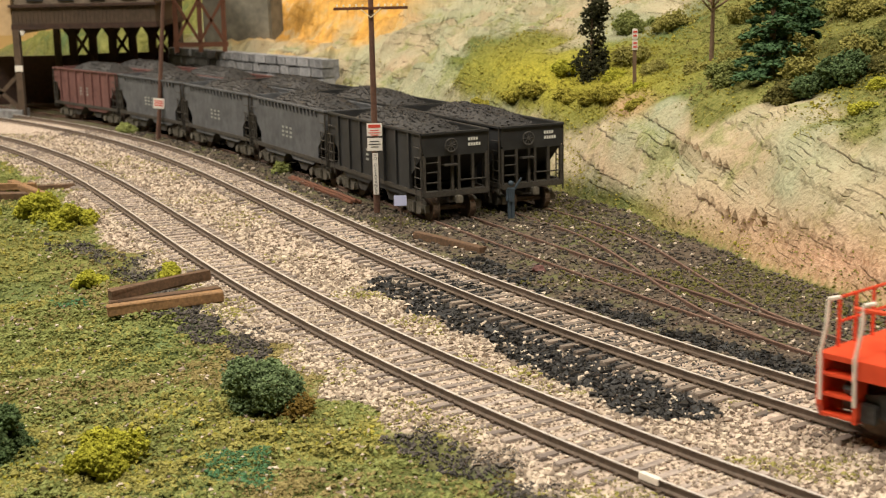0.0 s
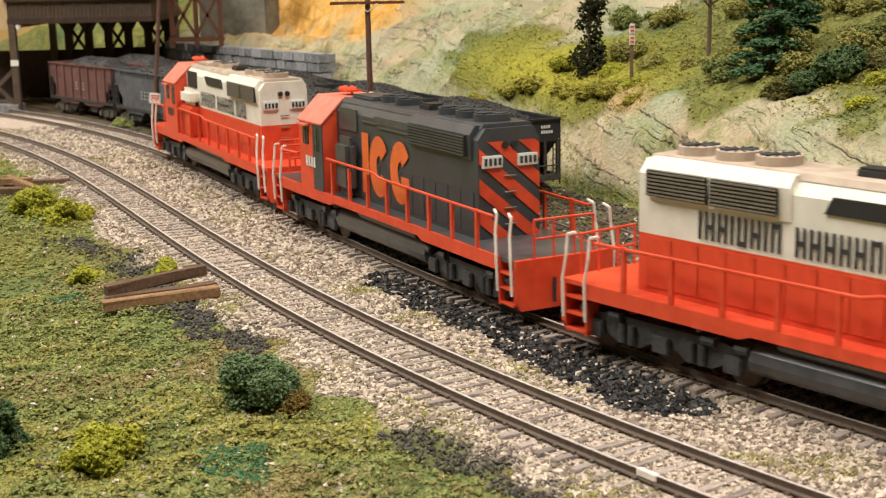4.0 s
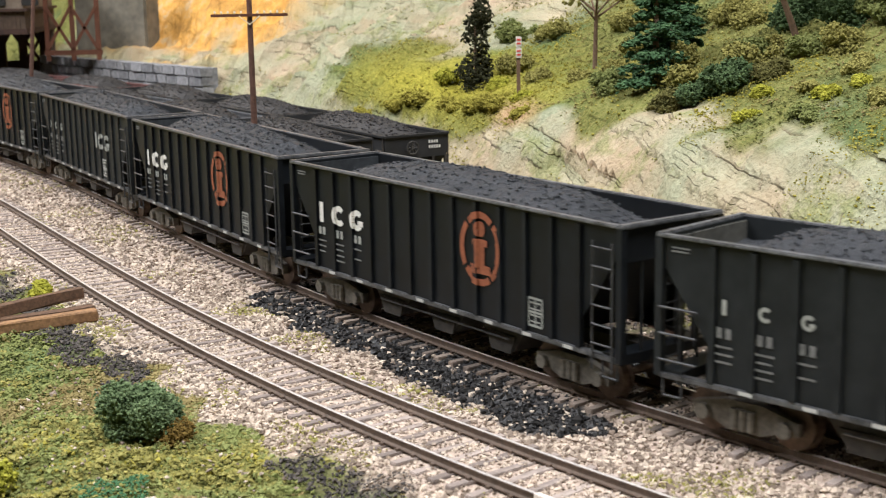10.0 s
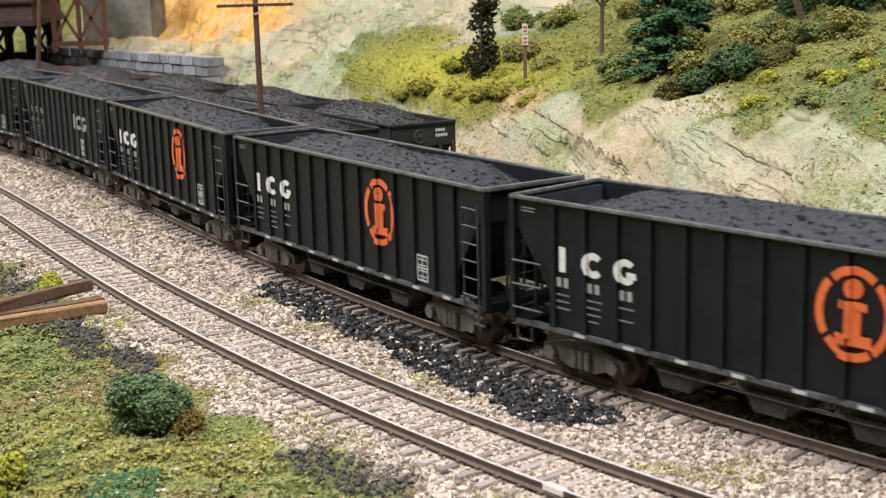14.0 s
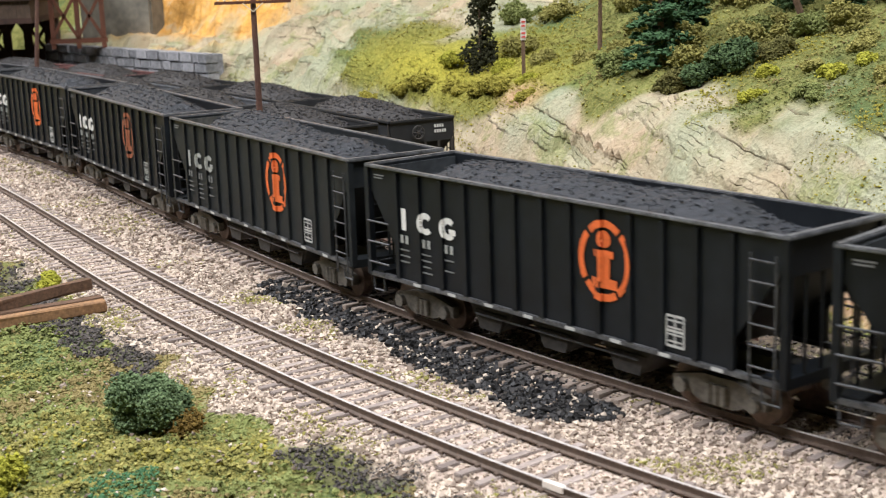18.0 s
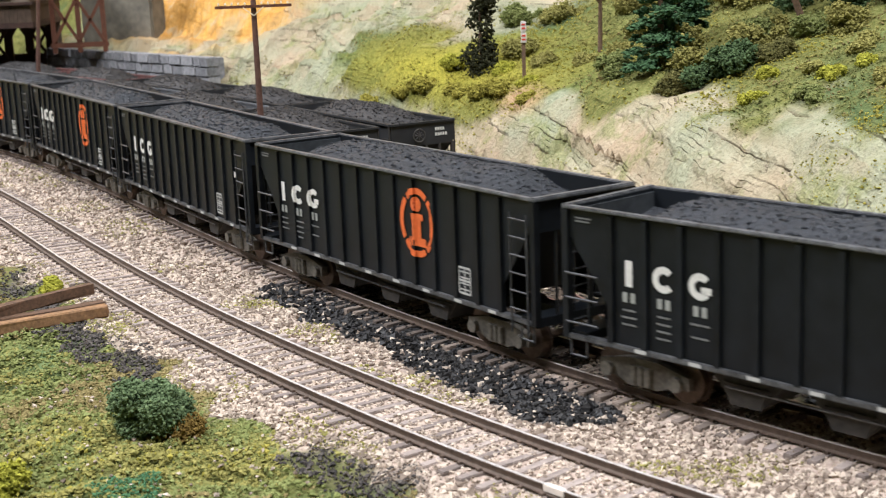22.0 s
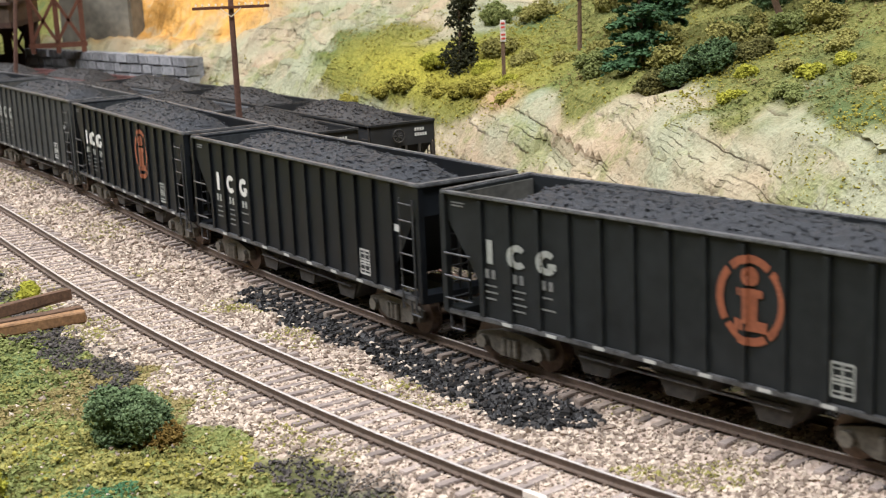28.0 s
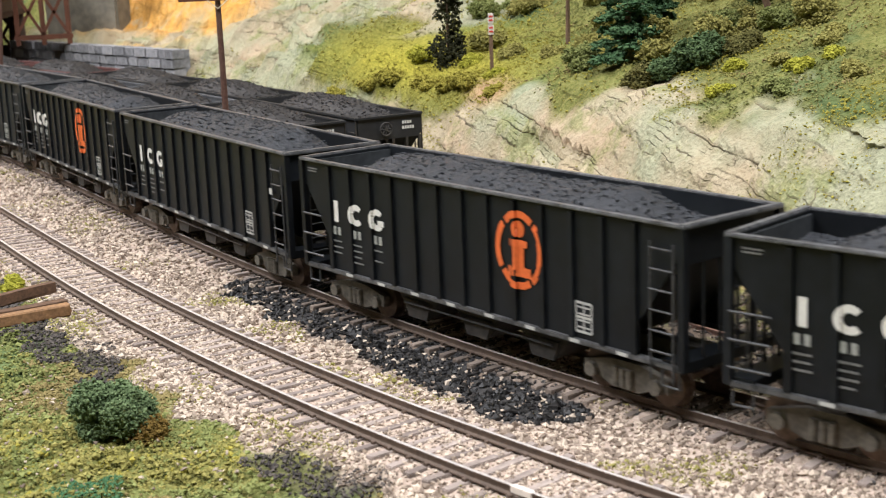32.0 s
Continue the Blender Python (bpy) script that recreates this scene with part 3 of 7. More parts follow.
def build_ground():
    """One sheet: fine where the camera looks, coarse around it."""
    xs = np.r_[-6.0, -4, -2.5, -1.6, -1.1, np.arange(-0.85, -0.44, 0.02), np.arange(-0.43, 0.07, 0.0028), np.arange(0.0715, 0.21, 0.0015), np.arange(0.213, 0.36, 0.003), np.arange(0.37, 0.62, 0.02), 0.8, 1.2, 2, 3.2, 4.5]
    ys = np.r_[-4.5, -3.2, -2.0, -1.2, -0.6, -0.3, np.arange(-0.1, 0.18, 0.02), np.arange(0.19, 0.34, 0.0028), np.arange(0.3415, 0.66, 0.0017), np.arange(0.662, 0.95, 0.0026), np.arange(0.955, 1.6, 0.01), np.arange(1.7, 2.2, 0.1), 3.0, 4.5, 6.0]
    gx, gy = np.meshgrid(xs, ys)
    z, w = land(gx, gy)
    far = np.clip((np.hypot(gx, gy - 0.5) - 1.1) / 0.5, 0, 1)
    z = z * (1 - far) + BED * far
    ballast, coal, yard, rock, yellow, pink, ochre = cover(gx, gy, w)
    out, beds = strata_of(gx, gy, z, w["s"])
    fine = (fbm(gx, gy, 240, 75, 2) - 0.5) * 0.0016
    push = rock * np.clip(w["hill"] / 0.012, 0, 1) * (1 - far) * (out * 0.0042 - 0.002 + fine)
    co = np.stack([(gx - 0.894 * push).ravel(), (gy - 0.447 * push).ravel(), z.ravel()], 1)
    nx, ny = len(xs), len(ys)
    i = np.arange(ny - 1)[:, None] * nx + np.arange(nx - 1)[None]
    faces = np.stack([i, i + 1, i + nx + 1, i + nx], -1).reshape(-1, 4)
    me = bpy.data.meshes.new("ground")
    me.from_pydata(co.tolist(), [], faces.tolist())
    for name, cols in (("cover_a", (ballast, coal, yard, np.ones_like(z))), ("cover_b", (rock, yellow, pink, ochre))):
        at = me.color_attributes.new(name, "FLOAT_COLOR", "POINT")
        at.data.foreach_set("color", np.clip(np.stack([c.ravel() for c in cols], 1), 0, 1).ravel())
    me.attributes.new("beds", "FLOAT", "POINT").data.foreach_set("value", beds.ravel() + 100.0)
    soft = (rock < 0.35)
    me.polygons.foreach_set("use_smooth", (soft[:-1, :-1] & soft[1:, 1:]).ravel())
    me.materials.append(ground_material())
    return tagged(new("ground", me), "scenic ground sheet with grass bank, ballast and a rocky hillside", "ground", kind="structure")


build_ground()


# ---- rails and ties ----
def rail(line, off, s0, s1, mat, head, parent, step=0.006):
    prof = [(-0.0009, -RAIL_H), (0.0009, -RAIL_H), (0.0009, -0.0018), (0.00022, -0.0015), (0.00022, -0.0006), (0.00042, -0.0005), (0.00042, -0.00006), (0.0003, 0.0), (-0.0003, 0.0), (-0.00042, -0.00006), (-0.00042, -0.0005), (-0.00022, -0.0006), (-0.00022, -0.0015), (-0.0009, -0.0018)]
    ss = np.arange(s0, s1 + step * 0.5, step)
    rings = []
    bm = fresh()
    for s in ss:
        c, t = line.side(s, off), line.way(s)
        nrm = np.array([t[1], -t[0]])
        rings.append([bm.verts.new((*(c + nrm * a), b)) for a, b in prof])
    k = len(prof)
    for a, b in zip(rings[:-1], rings[1:]):
        for i in range(k):
            f = bm.faces.new((a[i], a[(i + 1) % k], b[(i + 1) % k], b[i]))
            f.material_index = 1 if i in (6, 7, 8) else 0
    bm.faces.new(rings[0])
    bm.faces.new(rings[-1][::-1])
    bmesh.ops.recalc_face_normals(bm, faces=bm.faces)
    ob = part("rail", bm, mat, parent)
    ob.data.materials.append(head)
    return ob


def tie_mesh(mat):
    bm = fresh()
    box(bm, -0.0155, 0.0155, -0.0012, 0.0012, -0.0016, 0.0, 0.0002)
    me = bpy.data.meshes.new("tie")
    bm.to_mesh(me)
    bm.free()
    me.materials.append(mat)
    return me


def plate_mesh(mat):
    bm = fresh()
    for c in (-0.0088, 0.0088):
        for e in (-1, 1):
            box(bm, c + e * 0.0011 - 0.0005, c + e * 0.0011 + 0.0005, -0.0005, 0.0005, -0.0002, 0.0006)
    me = bpy.data.meshes.new("spikes")
    bm.to_mesh(me)
    bm.free()
    me.materials.append(mat)
    return me


def track(name, line, s0, s1, label, tied=(0, 0), gap=0.0060, rusty=False, worn=0.0, sooty=None):
    tr = empty(name)
    tagged(tr, label, "track", kind="structure")
    for off in (-0.0087, 0.0087):
        rail(line, off, s0, s1, M["rust"] if rusty else M["rail"], M["rust"] if rusty else M["rail_top"], tr)
    if rusty:
        tr.location.z = -0.0019
    rng = random.Random(name)
    me, black = tie_mesh(M["tie"]), tie_mesh(M["tie_dark"])
    spikes = plate_mesh(M["rail"])
    s = tied[0]
    while s < tied[1]:
        c, t = line.at(s), line.way(s)
        ob = new("tie", black if sooty is not None and s + rng.uniform(-0.04, 0.04) < sooty and s > -0.12 else me)
        ob.parent = tr
        ob.matrix_world = pose(c[0], c[1], TIE_TOP + rng.uniform(-0.0003, 0.0001) - worn, rng.uniform(-1, 1), rng.uniform(-1, 1), math.degrees(math.atan2(t[1], t[0])) - 90 + rng.uniform(-2, 2))
        sp = new("spikes", spikes)
        sp.parent = ob
        s += gap * rng.uniform(0.92, 1.08)
    return tr


track("front_track", FRONT, -0.30, 0.62, "weathered main line track with worn steel rails on ties", (-0.26, 0.58), worn=0.0002)
joint = float(np.interp(-0.2655, -FRONT.p[::-1, 1], FRONT.s[::-1]))
for ob in [o for o in bpy.data.objects if o.name == "front_track"]:
    at, way = FRONT.side(joint, -0.0087), FRONT.way(joint)
    joiner = part("rail_joiner", box(fresh(), -0.0028, 0.0028, -0.0007, 0.0007, -0.0014, 0.00006, 0.0001), M["grab"], ob, "bare pale rail joint")
    joiner.matrix_world = pose(at[0], at[1], 0.0, 0, 0, math.degrees(math.atan2(way[1], way[0])))
track("main_track", MAIN, -5.3, 5.6, "main line track with rusty-sided steel rails on sooty ties", (-0.30, 0.60), worn=0.0002, sooty=0.07)
track("yard_track", YARD_A, -0.05, 1.15, "rusty yard siding half buried in dirt", (-0.04, 0.30), 0.0066, True, 0.0008)
track("yard_track", YARD_B, -0.03, 1.15, "rusty yard siding half buried in dirt", (0.02, 0.30), 0.0066, True, 0.0008)


# ---- the crumbs that cover the ground ----
def scatter():
    rng = np.random.default_rng(7)
    k, more = 225000, 45000
    y = np.r_[0.19 + 0.75 * rng.random(k) ** 1.5, 0.20 + 0.26 * rng.random(more)]
    x = np.r_[rng.uniform(-1, 1, k) * (0.40 * y[:k] + 0.05), -0.015 - rng.random(more) * (0.40 * y[k:] + 0.02)]
    k += more
    z, w = land(x, y)
    ballast, coal, yard, rock, yellow, pink, ochre = cover(x, y, w)
    d1, d2 = w["d1"], w["d2"]
    pick = rng.random(k)
    grow = 0.78 + 0.28 * np.clip((y - 0.3) / 0.4, 0, 1)

    def clear(d):
        return np.abs(np.abs(d) - 0.0087) > 0.0016

    free = clear(d1) & clear(d2)
    tops = (np.abs(d1) < 0.016) | (np.abs(d2) < 0.016)
    size = np.where(tops, 0.0006, 0.0009) * np.clip(rng.lognormal(-0.08, 0.32, k), 0.5, 1.8) * grow
    bank = (ballast < 0.4) & (coal < 0.4) & (yard < 0.3) & (w["d"] < 0)
    # the turf is laid in small uneven tufts
    tuft = np.clip(fbm(x, y, 210, 93, 2) - 0.38, 0, 1) * 0.0045 * np.clip((-d1 - 0.030) / 0.01, 0, 1)
    lift = np.stack([x, y, z + size * 0.35 + np.where(bank, tuft, 0)], 1)
    on = (coal > 0.5) & (pick < 0.75) & free
    co, fa = grains(rng, lift[on], size[on] * 1.2)
    stuff("coal_crumbs", co, fa, M["coal"], "spilled black coal lumps beside the rails", "coal")
    on = (w["ash"] > 0.4) & (coal <= 0.5) & (pick < 0.85) & free
    co, fa = grains(rng, lift[on] + [0, 0, 0.0002], size[on] * 0.75)
    stuff("ash_cinders", co, fa, M["ash"], "dark grey cinders strewn along the ballast edge", "cinders")
    sooty = (np.abs(d2) < 0.0135) & (pick < np.interp(y, [0.2, 0.29, 0.33, 0.44, 0.50, 0.6], [0.06, 0.08, 0.45, 0.45, 0.15, 0.05]))
    on = sooty & free & (coal <= 0.5)
    co, fa = grains(rng, lift[on], size[on])
    stuff("sooty_ballast", co, fa, M["cinder"], "sooty dark ballast under the main track", "ballast")
    on = (ballast > 0.45) & ((coal <= 0.5) | (pick > 0.85)) & free & ~sooty
    co, fa = grains(rng, lift[on], size[on])
    stuff("ballast_stones", co, fa, M["ballast"], "pale pinkish crushed stone ballast", "ballast")
    on = (yard > 0.4) & (coal < 0.5) & (pick < 0.45)
    co, fa = grains(rng, lift[on], size[on] * 0.9)
    stuff("yard_gravel", co, fa, M["yard"], "dark cinders and gravel of the coal yard", "gravel")
    on = (yard > 0.4) & (coal < 0.5) & (pick > 0.955)
    co, fa = grains(rng, lift[on], size[on] * 0.9)
    stuff("yard_stones", co, fa, M["ballast"], "scattered pale stones in the yard dirt", "gravel")
    on = (yard > 0.4) & (coal < 0.5) & (fbm(x, y, 34, 91) + (pick - 0.5) * 0.3 + 4 * np.clip(w["d"] + 0.022, -0.05, 0.022) > 0.55)
    co, fa = grains(rng, lift[on] + [0, 0, 0.0002], size[on] * rng.uniform(0.4, 0.8, on.sum()))
    stuff("yard_weeds", co, fa, M["leaf_rustic"], "dull green weeds creeping over the yard dirt", "weeds")
    weedy = fbm(x, y, 48, 81)
    on = (ballast > 0.3) & (coal < 0.5) & (np.minimum(np.abs(d1), np.abs(d2)) > 0.0105) & (weedy + (pick - 0.5) * 0.25 + 0.06 * (d1 < -0.012) > 0.615)
    co, fa = grains(rng, lift[on] + [0, 0, 0.0003], size[on] * rng.uniform(0.4, 0.8, on.sum()))
    stuff("trackside_weeds", co, fa, M["leaf_olive"], "olive weeds creeping over the ballast edge", "weeds")
    hue = fbm(x, y, 20, 41) + (pick - 0.5) * 0.14 + 0.07 * np.clip((-0.05 - x) / 0.08, 0, 1)
    for name, mat, lo, hi in (("grass_brown", "leaf_brown", 0.0, 0.365), ("grass_dark", "leaf_slope", 0.365, 0.385), ("grass_green", "leaf_mid", 0.385, 0.51), ("grass_olive", "leaf_olive", 0.51, 0.64), ("grass_yellow", "leaf_yellow", 0.64, 0.66), ("grass_green", "leaf_mid", 0.66, 1.0)):
        on = bank & (hue >= lo) & (hue < hi)
        co, fa = grains(rng, lift[on] - [0, 0, 0.0002], size[on] * rng.uniform(0.55, 1.0, on.sum()))
        stuff(name, co, fa, M[mat], "fine ground foam grass", "grass")
    tealed = np.maximum(spot(x, y, -0.127, 0.447, -0.116, 0.431, 0.0060, 51), spot(x, y, -0.053, 0.298, -0.043, 0.278, 0.0055, 52), spot(x, y, -0.041, 0.322, -0.037, 0.312, 0.0050, 53)) * (pick < 0.60)
    on = bank & (tealed > 0.3)
    co, fa = grains(rng, lift[on] + [0, 0, 0.0002], size[on] * 0.65)
    stuff("grass_teal", co, fa, M["leaf_teal"], "teal green tinted turf patch", "grass")
    on = bank & (pick > 0.985)
    co, fa = grains(rng, lift[on] + [0, 0, 0.0004], size[on] * 0.8)
    stuff("stray_stones", co, fa, M["ballast"], "stray pale stones in the grass", "gravel")
    # scrub on the hill: thicker clumps where it grows, hardly any on bare rock
    hill = (w["d"] > 0) & (ochre < 0.5)
    thick = fbm(x, y, 34, 43)
    edge = np.clip((0.012 - np.abs(w["d"] - 0.002)) / 0.01, 0, 1)
    grows = hill & (((rock < 0.5) & (thick + (pick - 0.5) * 0.3 > 0.36)) | ((rock >= 0.5) & (thick + (pick - 0.5) * 0.2 > 0.60)) | (edge * 0.5 > pick))
    tint = fbm(x, y, 26, 47) + (pick - 0.5) * 0.05 + yellow * 0.20
    for name, mat, lo, hi in (("hill_scrub_green", "leaf_slope", 0.0, 0.46), ("hill_scrub_brown", "leaf_brown", 0.46, 0.50), ("hill_scrub_olive", "leaf_olive", 0.50, 0.64), ("hill_scrub_yellow", "leaf_yellow", 0.64, 2.0)):
        on = grows & (tint >= lo) & (tint < hi)
        co, fa = grains(rng, lift[on] + [0, 0, 0.0003], size[on] * rng.uniform(0.30, 0.75, on.sum()))
        stuff(name, co, fa, M[mat], "clumps of foam scrub on the hillside", "scrub")


scatter()


# ---- rolling stock ----
def wheelset(parent, x, r, gauge=0.0087, name="wheelset"):
    bm = fresh()
    for e in (-1, 1):
        rod(bm, (x, e * (gauge - 0.0012), r), (x, e * (gauge + 0.0012), r), r, 20)
        rod(bm, (x, e * (gauge - 0.0016), r), (x, e * (gauge - 0.0012), r), r + 0.0006, 20)
        rod(bm, (x, e * (gauge + 0.0012), r), (x, e * (gauge + 0.0014), r), r * 0.45, 10)
    rod(bm, (x, -gauge, r), (x, gauge, r), 0.0011, 8)
    return part(name, bm, M["wheel"], parent)


def freight_truck(parent, cx, r=0.0052, base=0.0205):
    tr = empty("truck")
    tr.parent = parent
    tr.location = (cx, 0, 0)
    for x in (-base / 2, base / 2):
        wheelset(tr, x, r)
    for e in (-1, 1):
        bm = fresh()
        y0, y1 = sorted((e * 0.0108, e * 0.0128))
        slab(bm, [(-base / 2 - 0.003, r + 0.0018), (-base / 2 - 0.003, r - 0.0012), (-base / 2 + 0.002, r - 0.0015), (-0.004, 0.0022), (0.004, 0.0022), (base / 2 - 0.002, r - 0.0015), (base / 2 + 0.003, r - 0.0012), (base / 2 + 0.003, r + 0.0018), (0.0045, 0.0090), (-0.0045, 0.0090)], y0, y1)
        part("side_frame", bm, M["truck"], tr)
        for x in (-0.0021, 0, 0.0021):
            part("spring", rod(fresh(), (x, e * 0.0133, 0.0030), (x, e * 0.0133, 0.0074), 0.0009, 8), M["truck"], tr)
        for x in (-base / 2, base / 2):
            part("bearing_cap", rod(fresh(), (x, e * 0.0125, r), (x, e * 0.0142, r), 0.0018, 10), M["truck"], tr)
    bm = fresh()
    box(bm, -0.0035, 0.0035, -0.0118, 0.0118, 0.0052, 0.0085, 0.0003)
    part("bolster", bm, M["truck"], tr)
    return tr


def coupler(parent, x, e):
    bm = fresh()
    box(bm, min(x, x + e * 0.0055), max(x, x + e * 0.0055), -0.0009, 0.0009, 0.0082, 0.0106)
    box(bm, min(x + e * 0.0035, x + e * 0.0062), max(x + e * 0.0035, x + e * 0.0062), -0.0016, 0.0012, 0.0078, 0.0110, 0.0003)
    return part("coupler", bm, M["truck"], parent)


def heap(parent, x0, x1, hw, z0, top, seed, peaks, mat=None, nx=70, ny=18, lump=0.0010, tail=(0.0, 0.0)):
    """A heaped load of coal: mounds along the car with lumps on them."""
    bm = fresh()
    xs, ys = np.linspace(x0, x1, nx), np.linspace(-hw, hw, ny)
    gx, gy = np.meshgrid(xs, ys, indexing="ij")
    long = 0
    for c, wd, a in peaks:
        long = long + a * np.exp(-(((gx - c) / wd) ** 2))
    edge = np.clip(1 - np.abs(gy / hw) ** 2.2, 0, 1)
    ends = np.clip(np.minimum((gx - x0 - tail[0]) / 0.012, (x1 - gx - tail[1]) / 0.016), -0.4, 1)
    z = z0 + (top - z0) * np.clip(long, 0, 1.1) * edge * ends
    z = z + (fbm(gx + seed, gy, 500, seed, 2) - 0.5) * lump * 1.6 + (fbm(gx + seed, gy, 160, seed + 3, 2) - 0.5) * lump * 2
    vs = [[bm.verts.new((gx[i, j], gy[i, j], z[i, j])) for j in range(ny)] for i in range(nx)]
    for i in range(nx - 1):
        for j in range(ny - 1):
            bm.faces.new((vs[i][j], vs[i + 1][j], vs[i + 1][j + 1], vs[i][j + 1]))
    ob = part("coal_load", bm, mat or M["load"], parent, "heaped black coal load")
    rng = np.random.default_rng(seed)
    k = 2200
    i, j = rng.integers(2, nx - 2, k), rng.integers(1, ny - 1, k)
    at = np.stack([gx[i, j], gy[i, j], z[i, j]], 1) + rng.uniform(-0.0008, 0.0008, (k, 3)) * [1, 1, 0.2]
    co, fa = grains(rng, at, rng.uniform(0.5, 1.15, k) * lump)
    me = bpy.data.meshes.new("coal_lumps")
    me.from_pydata(co.tolist(), [], fa.tolist())
    me.materials.append(mat or M["load"])
    lumps = tagged(new("loose_coal", me), kind="stuff")
    lumps.parent = ob
    return ob


HOP_L, HOP_W, HOP_TOP, HOP_SILL = 0.0745, 0.0158, 0.0438, 0.0119


def open_ring(bm, cx, cz, w, h, t, y, a0, a1, n=14):
    """A flat bent band, part of an oval."""
    pts = [radians(a0 + (a1 - a0) * i / n) for i in range(n + 1)]
    o = [bm.verts.new((cx + w / 2 * math.cos(a), y, cz + h / 2 * math.sin(a))) for a in pts]
    i = [bm.verts.new((cx + (w / 2 - t) * math.cos(a), y, cz + (h / 2 - t) * math.sin(a))) for a in pts]
    for k in range(n):
        bm.faces.new((o[k], o[k + 1], i[k + 1], i[k]))


def flat(bm, x0, x1, z0, z1, y):
    bm.faces.new([bm.verts.new(p) for p in ((x0, y, z0), (x1, y, z0), (x1, y, z1), (x0, y, z1))])


def lay(bm, e):
    """Lets paint follow the side sheet and the ribs on it."""
    bmesh.ops.subdivide_edges(bm, edges=bm.edges[:], cuts=3, use_grid_fill=True)
    for v in bm.verts:
        k = round((v.co.x + 0.0605) / 0.010083)
        if 0 <= k <= 12 and abs(v.co.x + 0.0605 - k * 0.010083) < 0.0012:
            v.co.y = e * (HOP_W + 0.00102)
    return bm


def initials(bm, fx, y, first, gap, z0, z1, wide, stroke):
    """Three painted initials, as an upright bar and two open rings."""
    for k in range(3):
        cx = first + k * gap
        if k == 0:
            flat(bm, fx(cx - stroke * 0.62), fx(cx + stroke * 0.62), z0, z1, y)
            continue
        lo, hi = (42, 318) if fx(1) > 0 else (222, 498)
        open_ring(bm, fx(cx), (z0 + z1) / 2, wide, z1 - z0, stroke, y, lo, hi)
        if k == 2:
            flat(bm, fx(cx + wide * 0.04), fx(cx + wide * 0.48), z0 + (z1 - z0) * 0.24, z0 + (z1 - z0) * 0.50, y)


